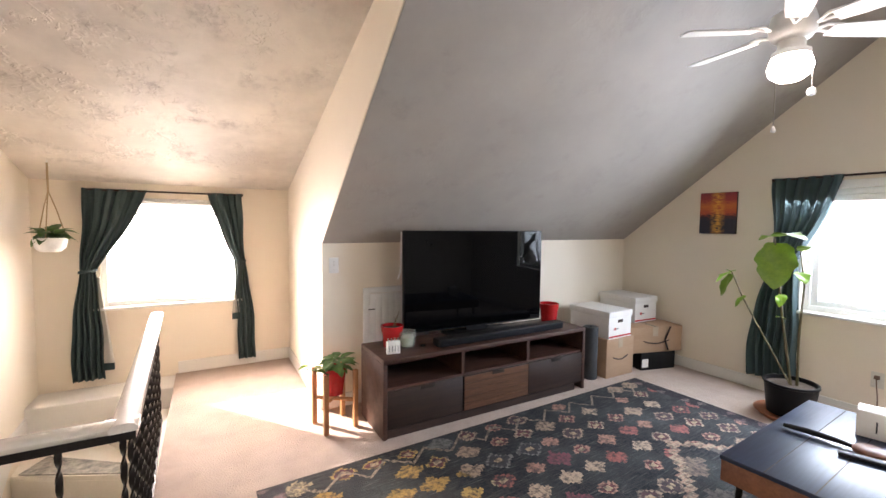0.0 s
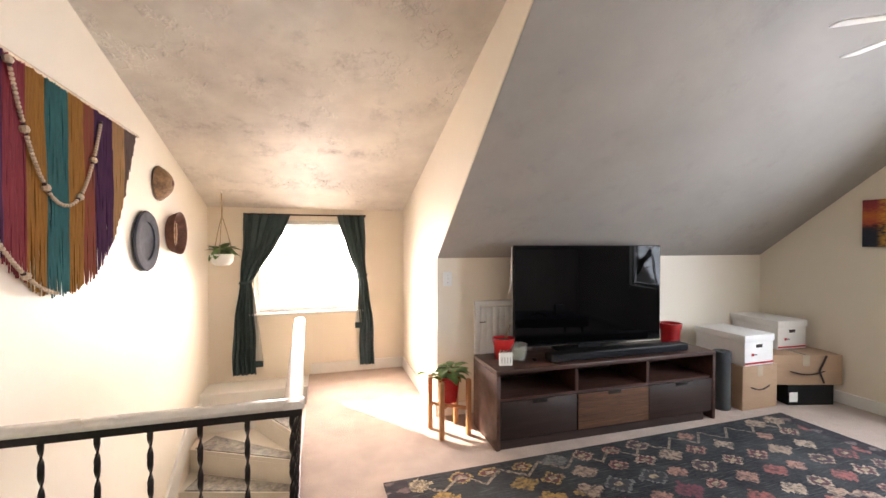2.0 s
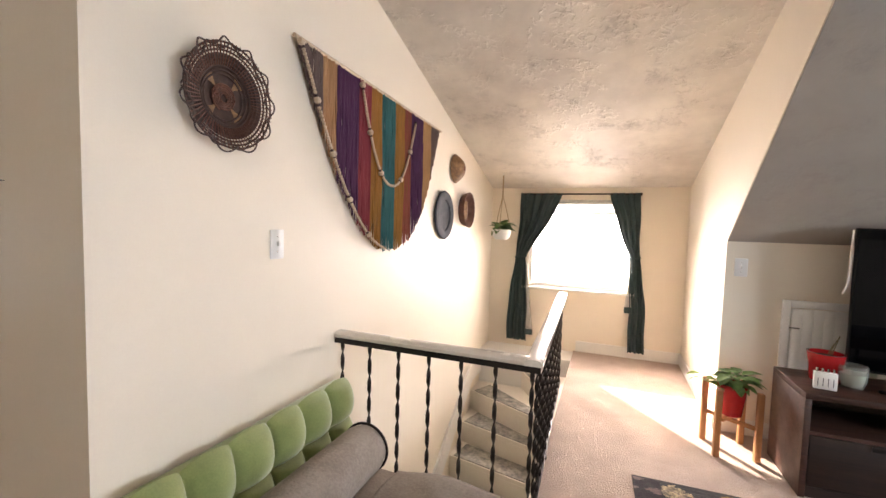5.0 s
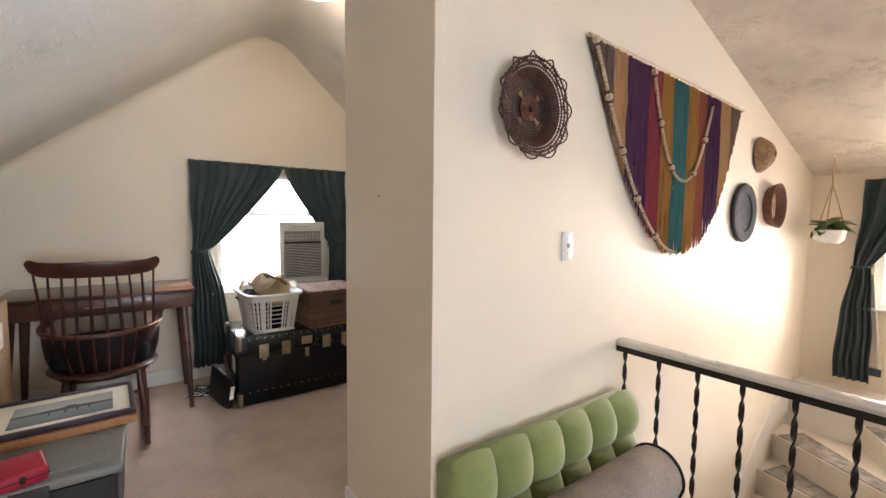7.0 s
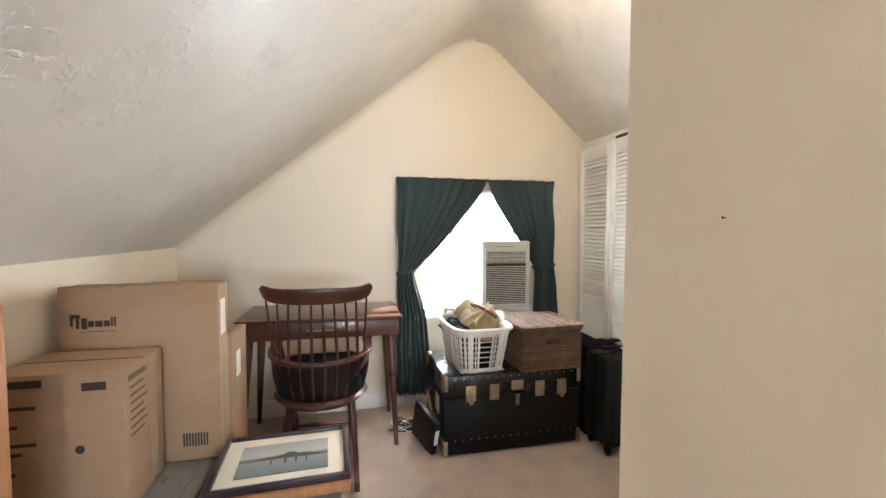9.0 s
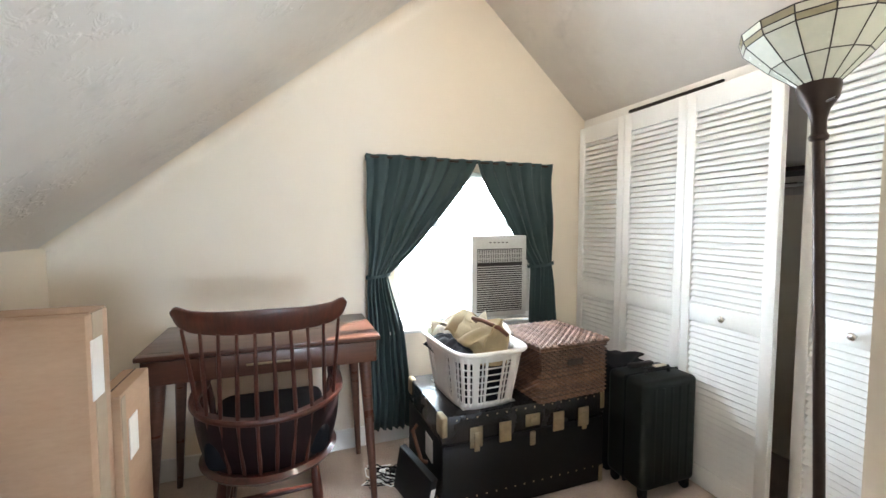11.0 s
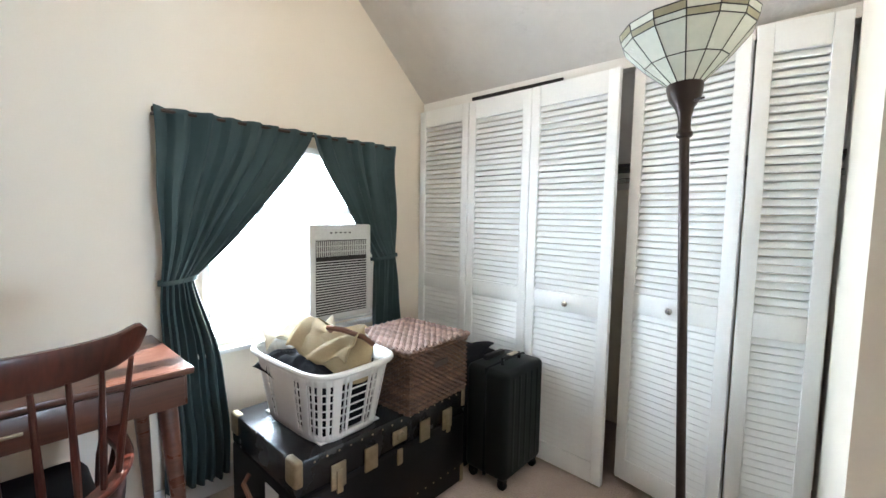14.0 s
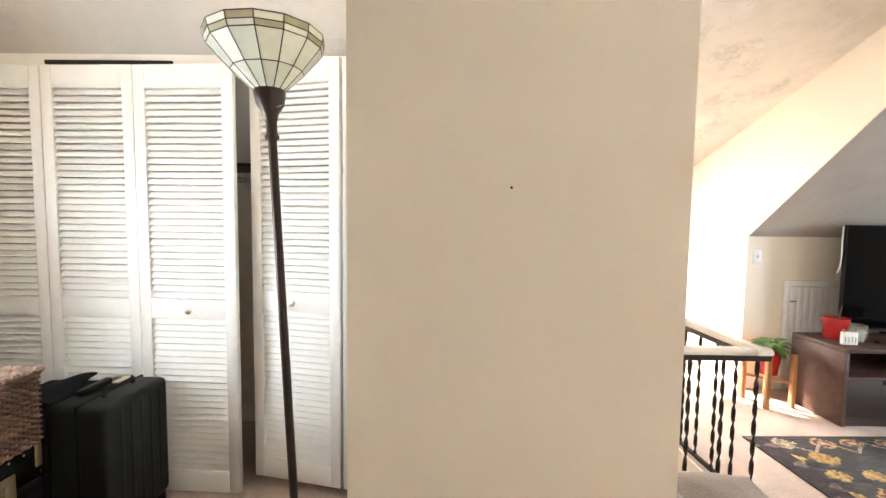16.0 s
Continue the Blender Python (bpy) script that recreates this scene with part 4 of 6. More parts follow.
GREY_Y, PEACH_Y, PLUM_Y, RED_Y, GOLD_Y, TEAL_Y = (0.17, 0.12, 0.10), (0.48, 0.25, 0.12), (0.095, 0.032, 0.085), (0.30, 0.045, 0.055), (0.42, 0.18, 0.032), (0.035, 0.17, 0.17)
EDGES = (0.0, 0.10, 0.17, 0.29, 0.37, 0.45, 0.55, 0.63, 0.69, 0.81, 0.90, 1.0)
yarns = list(zip((GREY_Y, PEACH_Y, PLUM_Y, RED_Y, GOLD_Y, TEAL_Y, GOLD_Y, RED_Y, PLUM_Y, PEACH_Y, GREY_Y), zip(EDGES, EDGES[1:])))
rt = random.Random(7)
for k, (col, (a, b)) in enumerate(yarns):
    bm = bmesh.new()
    u = a * TW
    while u < b * TW - 0.002:
        lo = tap_low(u) + rt.uniform(-0.012, 0.012)
        sl = rt.uniform(0.0045, 0.0065)
        ztop = 0.02 - 0.05 * u / TW
        pts = [(u + rt.uniform(-0.002, 0.002), -0.016 - rt.uniform(0, 0.008), ztop + (min(lo, -0.03) - ztop) * q / 5) for q in range(6)]
        add_tube(bm, pts, [sl, sl, sl, sl, sl * 0.9, sl * 0.5], 5)
        u += 0.0085
    other = tuple(c * rt.uniform(0.55, 0.75) for c in col)
    if 0.33 < (a + b) / 2 < 0.67:
        other = (0.03, 0.085, 0.09) if col == TEAL_Y else (0.20, 0.10, 0.03)
    part("yarn_band", bm, mat("yarn_%s" % "abcdefghijk"[k], col, other, 9, 60, 0.95, 0.4, 0.002, 0, (14, 14, 1)), tap)["kind"] = "stuff"


def garland(pts, big_every):
    light, dark = bmesh.new(), bmesh.new()
    n = 0
    for p, q in zip(pts, pts[1:]):
        p, q = Vector(p), Vector(q)
        steps_n = max(1, int((q - p).length / 0.0145))
        for i in range(steps_n):
            c = p.lerp(q, i / steps_n)
            k = n % big_every
            r = 0.017 if k == 0 else 0.0085
            tgt = dark if k in (1, big_every - 1) else light
            add_lathe(tgt, [(0, -r), (r * 0.75, -r * 0.66), (r, 0), (r * 0.75, r * 0.66), (0, r)], 8, c)
            n += 1
    return light, dark


outer = [(-0.01, -0.04, 0.0)] + [(u, -0.04, tap_low(u) + 0.01) for u in [TW * q / 40 for q in range(1, 20)]]
inner = [(0.44 + 0.63 * q / 16, -0.04, -0.03 - 0.46 * (1 - abs(2 * q / 16 - 1) ** 2.2) - 0.03 * q / 16) for q in range(17)]
for g in (outer, inner):
    li, da = garland(g, 15)
    string = part("bead_string", li, M_BEAD, tap, "pale wooden bead string")
    part("dark_beads", da, M_BEADD, string)["kind"] = "stuff"

bask = thing("woven_wall_basket", wall_hung(1.066, 1.712), "dark woven round basket with scalloped wire rim on the wall", "basket")
part("bowl", lathe([(0.0, 0.006), (0.07, 0.008), (0.115, 0.02), (0.135, 0.04), (0.128, 0.036), (0.11, 0.012), (0.0, 0.0)], 40), M_WIRE, bask, at=pose(0, 0, 0, 90))
for k in range(9):
    r = 0.075 + 0.0115 * k
    part("coil", tubes(([(r * math.cos(t * math.pi / 24), -0.014 - 0.0045 * k, r * math.sin(t * math.pi / 24)) for t in range(49)], 0.0035), n=5), M_WIRE, bask)
bm = bmesh.new()
for k in range(72):
    a = 2 * math.pi * k / 72
    add_tube(bm, [(r * math.cos(a), -y - 0.006, r * math.sin(a)) for r, y in ((0.10, 0.022), (0.135, 0.036), (0.17, 0.05))], 0.002, 4)
part("spokes", bm, M_BROWNB, bask)["kind"] = "stuff"
part("scalloped_rim", tubes(([((0.172 + 0.012 * math.cos(11 * t)) * math.cos(t), -0.052 - 0.008 * math.sin(11 * t), (0.172 + 0.012 * math.cos(11 * t)) * math.sin(t)) for t in [2 * math.pi * q / 140 for q in range(141)]], 0.003), n=5), M_WIRE, bask)
for k in range(4):
    a = math.pi / 4 + math.pi / 2 * k
    part("petal", grid(6, 6, lambda s, v: ((0.03 + 0.085 * v) * math.cos(a + (s - 0.5) * 0.75 * v), -0.013, (0.03 + 0.085 * v) * math.sin(a + (s - 0.5) * 0.75 * v))), M_GOLDB, bask, "pale woven petal")
part("hub_coil", tubes(([((0.012 + 0.0035 * q / 6) * math.cos(q * 0.5), -0.016, (0.012 + 0.0035 * q / 6) * math.sin(q * 0.5)) for q in range(60)], 0.0035), n=5), M_BROWNB, bask)
part("scalloped_rim", tubes(([((0.160 + 0.012 * math.cos(11 * t + 2)) * math.cos(t), -0.047 - 0.008 * math.sin(11 * t + 2), (0.160 + 0.012 * math.cos(11 * t + 2)) * math.sin(t)) for t in [2 * math.pi * q / 140 for q in range(141)]], 0.0025), n=5), M_WIRE, bask)

plate = thing("woven_wall_plate", wall_hung(3.08, 1.38), "slate-grey oval woven plate on the wall", "plate")
part("rim", lathe([(0.115, 0.012), (0.12, 0.026), (0.15, 0.034), (0.183, 0.030), (0.19, 0.020), (0.182, 0.010), (0.15, 0.0), (0.115, 0.0)], 40), M_GREYPLATE, plate, at=pose(0, 0, 0, 90))
part("well", lathe([(0, 0.010), (0.08, 0.012), (0.118, 0.018), (0.118, 0.0), (0, 0)], 40), M_GREYPLATE, plate, at=pose(0, 0, 0, 90))
bsk2 = thing("woven_wall_tray", wall_hung(3.585, 1.44), "red-brown coiled basket tray on the wall", "basket")
part("wall", lathe([(0.11, 0.0), (0.135, 0.03), (0.152, 0.06), (0.158, 0.062), (0.155, 0.05), (0.14, 0.015), (0.13, 0.0)], 36), M_BROWNB, bsk2, at=pose(0, 0, 0, 90))
part("bottom", lathe([(0, 0.006), (0.12, 0.008), (0.12, 0.0), (0, 0)], 36), M_BROWNB, bsk2, at=pose(0, 0, 0, 90))
for k in range(4):
    part("rib", boxes((-0.07 + 0.04 * k, -0.05 + 0.04 * k, -0.018, -0.006, -0.08, 0.08), bevel=0.004), M_GOLDB, bsk2)
hat = thing("woven_wall_fan", wall_hung(3.33, 1.775), "small golden woven shell-shaped basket on the wall", "basket")
part("shell", grid(40, 10, lambda s, v: ((0.02 + 0.10 * v) * math.cos(2 * math.pi * s) * (1 + 0.03 * math.sin(24 * math.pi * s)), -0.09 + 0.08 * v * v, (0.02 + 0.10 * v) * math.sin(2 * math.pi * s)), True), M_GOLDB, hat)
part("tip", lathe([(0, 0.012), (0.014, 0.008), (0.02, 0)], 14), M_BROWNB, hat, at=pose(0, -0.088, 0, 90))


# ---- plants ----
def add_leaf(bm, base, way, length, width, droop=0.3, fold=0.25, nu=4, nv=7, lobes=0.0):
    """A pointed leaf from base along way, folded at its midrib and drooping."""
    w = Vector(way).normalized()
    side = w.cross(Vector((0, 0, 1)))
    side = side.normalized() if side.length > 0.1 else Vector((1, 0, 0))
    up = side.cross(w)

    def at(s, v):
        half = width * 0.5 * math.sin(math.pi * min(1, 0.06 + 0.94 * v) ** 0.8) ** 0.75 if v < 1 else 0.0
        q = 2 * s - 1
        half *= 1 + lobes * (math.sin(17 * v + 2.1 * (q > 0)) + 0.6 * math.sin(31 * v + 1.3 * q))
        p = Vector(base) + w * (length * v) + side * (half * q) + up * (fold * half * abs(q) - droop * length * v * v + (0.04 + 1.5 * lobes * abs(q)) * half * math.sin(9 * v + 3 * q))
        return p
    add_grid(bm, nu, nv, at)


def leafy(n, seed, center, spread, size, up=0.5):
    rn = random.Random(seed)
    bm = bmesh.new()
    for k in range(n):
        a = rn.uniform(0, 6.28)
        r = rn.uniform(0.1, 1.0) * spread
        base = Vector(center) + Vector((r * 0.6 * math.cos(a), r * 0.6 * math.sin(a), rn.uniform(0, 0.06)))
        L = size * rn.uniform(0.6, 1.2)
        add_leaf(bm, base, (math.cos(a), math.sin(a), rn.uniform(-0.4, 1.0) * up), L, L * 0.7, rn.uniform(0.2, 0.6), 0.3, 4, 5)
    return bm


def potted(name, m, profile, soil_z, soil_r, material, label):
    ob = thing(name, m, label, "plant")
    part("pot", lathe(profile, 28), material, ob)
    part("soil", lathe([(0, soil_z), (soil_r, soil_z - 0.004)], 20), M_SOIL, ob)
    return ob


hang = potted("hanging_plant", pose(-1.035, 4.23, 1.165), [(0, 0), (0.06, 0.002), (0.088, 0.03), (0.095, 0.075), (0.098, 0.105), (0.09, 0.105), (0.085, 0.03), (0, 0.02)], 0.095, 0.088, M_CERAM, "white pot of trailing leaves hanging by rope")
part("leaves", leafy(46, 11, (0, 0, 0.105), 0.11, 0.095, 1.3), M_LEAFD, hang)
CH = dormer(4.23) - 1.165
for k in range(3):
    a = 2 * math.pi * k / 3 + 0.5
    part("rope", tubes(([(0.095 * math.cos(a), 0.095 * math.sin(a), 0.10), (0.04 * math.cos(a), 0.04 * math.sin(a), 0.32), (0, 0, 0.45)], 0.004), n=6), M_ROPE, hang)
part("rope", tubes(([(0, 0, 0.44), (0, 0, CH - 0.02)], 0.007), n=6), M_ROPE, hang)
part("hook", tubes(([(0, 0, CH), (0, 0, CH - 0.03), (0.012, 0, CH - 0.04)], 0.004), n=6), M_WHITE, hang)

stand = thing("plant_stand", pose(0.715, 2.93, 0, 0, 0, 8), "small wooden four-legged plant stand in the sun", "plant stand")
for sx in (-0.105, 0.105):
    for sy in (-0.105, 0.105):
        part("leg", boxes((sx - 0.016, sx + 0.016, sy - 0.016, sy + 0.016, 0, 0.40), bevel=0.005), M_PINE, stand)
part("cross_bar", boxes((-0.105, 0.105, -0.012, 0.012, 0.20, 0.222), bevel=0.003), M_PINE, stand, at=pose(0, 0, 0, 0, 0, 45))
part("cross_bar", boxes((-0.148, 0.148, -0.012, 0.012, 0.178, 0.199), bevel=0.003), M_PINE, stand, at=pose(0, 0, 0, 0, 0, 135))
ivy = potted("potted_ivy", pose(0.715, 2.93, 0.224), [(0, 0), (0.058, 0), (0.078, 0.16), (0.084, 0.165), (0.082, 0.185), (0.074, 0.185), (0.06, 0.02), (0, 0.02)], 0.165, 0.074, M_REDPOT, "leafy ivy in a red glazed pot on the stand")
part("leaves", leafy(64, 5, (0.01, 0, 0.185), 0.13, 0.075, 0.55), M_LEAFD, ivy)
part("trailing_leaves", leafy(7, 8, (-0.15, -0.02, 0.17), 0.06, 0.08, 0.1), M_LEAF, ivy)

fig = potted("potted_fig_tree", pose(3.68, 1.44, 0.035), [(0, 0), (0.135, 0), (0.16, 0.215), (0.168, 0.22), (0.165, 0.235), (0.152, 0.235), (0.13, 0.02), (0, 0.02)], 0.21, 0.152, M_BLACKP, "leggy fig plant with large leaves in a black pot")
part("saucer", lathe([(0, -0.034), (0.17, -0.034), (0.215, 0.005), (0.208, 0.006), (0.165, -0.022), (0, -0.022)], 30), M_TERRA, fig)
stems = [([(0, 0, 0.2), (-0.02, 0.03, 0.45), (-0.06, 0.06, 0.75), (-0.13, 0.06, 1.0), (-0.19, 0.08, 1.30)], [0.010, 0.009, 0.008, 0.007, 0.005]),
         ([(0.02, 0.01, 0.2), (-0.02, 0.16, 0.5), (-0.10, 0.30, 0.82), (-0.16, 0.36, 1.02)], [0.007, 0.006, 0.005, 0.004]),
         ([(0.02, -0.03, 0.2), (0.03, -0.02, 0.6), (-0.02, -0.05, 0.95), (-0.07, -0.03, 1.22)], [0.009, 0.008, 0.006, 0.004])]
for pts, r in stems:
    part("stem", tubes((pts, r), n=8), M_STEM, fig)


def fig_leaf(base, way, L, W, droop):
    bm = bmesh.new()
    add_leaf(bm, base, way, L, W, droop, 0.18, 8, 22, 0.07)
    part("leaf", bm, M_LEAF, fig)


fig_leaf((-0.17, 0.07, 1.255), (-0.35, -0.13, -0.93), 0.36, 0.235, -0.12)
fig_leaf((-0.19, 0.08, 1.30), (-0.45, -0.75, 0.25), 0.26, 0.15, 0.35)
fig_leaf((-0.19, 0.08, 1.30), (0.3, 0.6, 0.1), 0.13, 0.08, 0.4)
fig_leaf((-0.16, 0.36, 1.00), (-0.25, 0.15, -0.55), 0.19, 0.10, 0.1)
fig_leaf((-0.16, 0.36, 1.02), (0.1, 0.75, -0.35), 0.15, 0.07, 0.3)
fig_leaf((-0.16, 0.36, 1.02), (-0.5, -0.2, 0.2), 0.12, 0.06, 0.3)
fig_leaf((-0.07, -0.03, 1.2), (-0.4, -0.4, 0.35), 0.15, 0.08, 0.3)
fig_leaf((-0.07, -0.03, 1.05), (-0.6, -0.5, -0.2), 0.13, 0.09, 0.3)
fig_leaf((-0.09, 0.05, 0.88), (-0.8, -0.2, -0.3), 0.13, 0.07, 0.3)
fig_leaf((-0.11, 0.28, 0.84), (-0.5, 0.2, -0.4), 0.12, 0.05, 0.2)
fig_leaf((-0.05, 0.04, 0.70), (-0.6, 0.2, 0.3), 0.09, 0.04, 0.3)

# ---- media cabinet and what stands on it ----
X0, X1, Y0, Y1, ZT = 0.925, 2.77, 2.555, 2.985, 0.53
cab = thing("media_cabinet", pose(0, 0, 0), "walnut media cabinet with three drawers and open shelves", "cabinet")
part("top", boxes((X0, X1, Y0, Y1, ZT - 0.03, ZT), bevel=0.003), M_WALNUT, cab)
part("side_panel", boxes((X0, X0 + 0.028, Y0, Y1, 0.0, ZT - 0.0305), bevel=0.002), M_WALNUT, cab)
part("side_panel", boxes((X1 - 0.028, X1, Y0, Y1, 0.0, ZT - 0.0305), bevel=0.002), M_WALNUT, cab)
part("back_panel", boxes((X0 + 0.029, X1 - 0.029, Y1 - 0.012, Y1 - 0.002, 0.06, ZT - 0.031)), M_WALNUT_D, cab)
part("shelf", boxes((X0 + 0.029, X1 - 0.029, Y0 + 0.02, Y1 - 0.013, 0.315, 0.335)), M_WALNUT, cab)
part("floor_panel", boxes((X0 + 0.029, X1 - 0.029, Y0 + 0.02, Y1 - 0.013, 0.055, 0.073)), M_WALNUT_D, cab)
part("plinth", boxes((X0 + 0.029, X1 - 0.10, Y0 + 0.015, Y0 + 0.035, 0, 0.054)), M_WALNUT_D, cab)
for x in (1.525, 2.13):
    part("divider", boxes((x, x + 0.025, Y0 + 0.015, Y1 - 0.013, 0.336, ZT - 0.031)), M_WALNUT, cab)
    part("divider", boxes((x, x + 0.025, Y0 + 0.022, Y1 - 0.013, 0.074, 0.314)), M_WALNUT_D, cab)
for k, (a, b) in enumerate(((X0 + 0.032, 1.532), (1.54, 2.138), (2.146, X1 - 0.032))):
    dr = part("drawer", boxes((a, b, Y0 + 0.004, Y0 + 0.02, 0.068, 0.318), bevel=0.002), M_WALNUT_D, cab)
    hgt = (0.250 - 0.004) / 5
    for q in range(5 if k == 1 else 0):
        part("front_strip", boxes((a + 0.003, b - 0.003, Y0 - 0.002, Y0 + 0.0035, 0.070 + q * hgt, 0.070 + (q + 1) * hgt - 0.003)), M_WALNUT_L, dr)
    c = (a + b) / 2
    part("pull", boxes((c - 0.055, c + 0.055, Y0 - 0.004, Y0 + 0.001, 0.292, 0.3195), bevel=0.002), M_BLACKM, dr, "dark recessed pull")

tv = thing("television", pose(1.885, 2.90, ZT, 0, 0, -2.5), "large black flat-screen television, switched off", "television")
part("panel", boxes((-0.655, 0.655, 0.0, 0.03, 0.040, 0.82), bevel=0.004), M_BLACKP, tv)
part("screen", boxes((-0.648, 0.648, -0.003, -0.0005, 0.052, 0.814)), M_SCREEN, tv, smooth=False)
part("back_bulge", boxes((-0.4, 0.4, 0.031, 0.06, 0.10, 0.5), bevel=0.015), M_BLACKP, tv)
part("foot", boxes((-0.30, 0.30, -0.09, 0.085, 0.0, 0.012), bevel=0.004), M_BLACKP, tv)
part("neck", boxes((-0.10, 0.10, 0.008, 0.025, 0.012, 0.056)), M_BLACKP, tv)
part("cable", tubes(([(-0.665, 0.02, 0.81), (-0.668, 0.018, 0.70), (-0.668, 0.016, 0.60), (-0.675, 0.014, 0.51), (-0.69, 0.02, 0.46)], 0.005), n=6), M_WHITE, tv, "thin white cable")
bar = thing("soundbar", pose(1.96, 2.655, ZT), "long low black soundbar in front of the television", "soundbar")
part("body", boxes((-0.60, 0.60, -0.05, 0.05, 0.004, 0.062), bevel=0.012), M_BLACKP, bar)
part("grille", boxes((-0.585, 0.585, -0.054, -0.049, 0.010, 0.055), bevel=0.002), M_BLACKF, bar)
for x in (-0.5, 0.5):
    part("rubber_foot", boxes((x - 0.03, x + 0.03, -0.03, 0.03, 0, 0.005)), M_BLACKP, bar)


def red_pot(m, s, label):
    ob = thing("red_planter", m, label, "pot", "red pots on the cabinet")
    part("body", lathe([(0, 0), (0.062 * s, 0), (0.066 * s, 0.01), (0.074 * s, 0.10 * s), (0.078 * s, 0.105 * s), (0.082 * s, 0.15 * s), (0.073 * s, 0.15 * s), (0.066 * s, 0.02), (0, 0.015)], 28), M_REDPOT, ob)
    return ob


p1 = red_pot(pose(1.10, 2.83, ZT), 1.0, "red glazed pot with twigs beside a candle")
part("soil", lathe([(0, 0.13), (0.07, 0.128)], 16), M_SOIL, p1)
for k in range(3):
    part("twig", tubes(([(0.01 * k, 0, 0.12), (0.03 + 0.015 * k, 0.01 * k, 0.20 + 0.02 * k)], 0.0025), n=5), M_STEM, p1)
red_pot(pose(2.655, 2.88, ZT), 1.1, "red glazed pot on the cabinet beside the television")
pk = thing("card_holder", pose(1.035, 2.655, ZT, 0, 0, -8), "small clear holder with white printed cards", "holder")
part("cards", boxes((-0.045, 0.045, -0.014, 0.014, 0.003, 0.088), bevel=0.002), M_CARDW, pk)
for k in range(4):
    part("printed_bar", boxes((-0.032 + 0.02 * k, -0.029 + 0.02 * k, -0.0155, -0.0145, 0.02, 0.06)), M_GREYF, pk)
    part("glass_peg", tubes(([(-0.034 + 0.022 * k, 0, 0.086), (-0.034 + 0.022 * k, 0, 0.108)], 0.005), n=8), M_CHROME, pk)
cd = thing("candle_jar", pose(1.185, 2.76, ZT), "pale green glass jar holding a cream candle", "candle")
part("jar", lathe([(0, 0), (0.045, 0), (0.056, 0.04), (0.060, 0.115), (0.056, 0.115), (0.052, 0.045), (0.042, 0.008), (0, 0.008)], 26), M_JAR, cd)
part("wax", lathe([(0, 0.009), (0.041, 0.010), (0.050, 0.045), (0.052, 0.075), (0, 0.074)], 24), M_CANDLE, cd)
part("wick", tubes(([(0, 0, 0.074), (0.002, 0, 0.088)], 0.0015), n=5), M_INK, cd)
solo("remote_dial", lathe([(0, 0), (0.016, 0), (0.018, 0.008), (0.012, 0.014), (0, 0.015)], 18), M_BLACKP, pose(1.29, 2.72, ZT), "small black round puck on the cabinet", "gadget")

hatch = thing("access_hatch", pose(1.30, YN, 0), "white painted knee-wall access door", "hatch")
part("casing", boxes((-0.29, -0.245, -0.018, 0, 0, 0.90), (0.245, 0.29, -0.018, 0, 0, 0.90), (-0.245, 0.245, -0.018, 0, 0.855, 0.90), bevel=0.003), M_WHITE, hatch)
hd = part("door", boxes((-0.24, 0.24, -0.014, -0.001, 0.01, 0.85), bevel=0.002), M_WHITE, hatch)
for k in range(9):
    part("groove_board", boxes((-0.236 + k * 0.0525, -0.187 + k * 0.0525, -0.0175, -0.0138, 0.015, 0.845), bevel=0.0015), M_WHITE, hd)
part("latch", tubes(([(-0.25, -0.022, 0.73), (-0.20, -0.024, 0.73)], 0.004), n=6), M_BLACKM, hd)


# ---- boxes by the east gable ----
def carton(name, m, w, d, h, material, label, tape=True, flap=0.002):
    ob = thing(name, m, label, "box", "stacked boxes")
    part("body", boxes((-w / 2, w / 2, -d / 2, d / 2, 0, h), bevel=0.004), material, ob)
    if tape:
        part("tape", boxes((-0.03, 0.03, -d / 2 - 0.0015, d / 2 + 0.0015, h - 0.09, h + 0.0015)), M_TAPE, ob)
        part("flap_seam", boxes((-0.0015, 0.0015, -d / 2 + 0.004, d / 2 - 0.004, h + 0.0016, h + 0.003)), M_INK, ob)
    return ob


def smile(ob, y, zc, w):
    part("printed_curve", tubes(([(w * (q / 12 - 0.5), y, zc - 0.03 * math.sin(math.pi * q / 12)) for q in range(13)], [0.0015] + [0.006] * 11 + [0.002]), n=6), M_INK, ob)


def file_box(m, label):
    ob = thing("file_box", m, label, "box", "white file boxes")
    part("body", boxes((-0.16, 0.16, -0.26, 0.19, 0, 0.225), bevel=0.003), M_CARDW, ob)
    part("lid", boxes((-0.168, 0.168, -0.268, 0.198, 0.195, 0.252), bevel=0.004), M_CARDW, ob)
    part("grip_hole", boxes((-0.035, 0.035, -0.2625, -0.2595, 0.145, 0.172), bevel=0.001), M_INK, ob)
    part("printed_stripe", boxes((-0.158, 0.158, -0.2625, -0.2598, 0.012, 0.026)), M_RED, ob)
    part("printed_mark", boxes((-0.085, -0.062, -0.2625, -0.2598, 0.078, 0.100)), M_RED, ob)
    part("printed_bar", boxes((-0.056, -0.025, -0.2620, -0.2598, 0.084, 0.092)), M_GREYF, ob)
    return ob


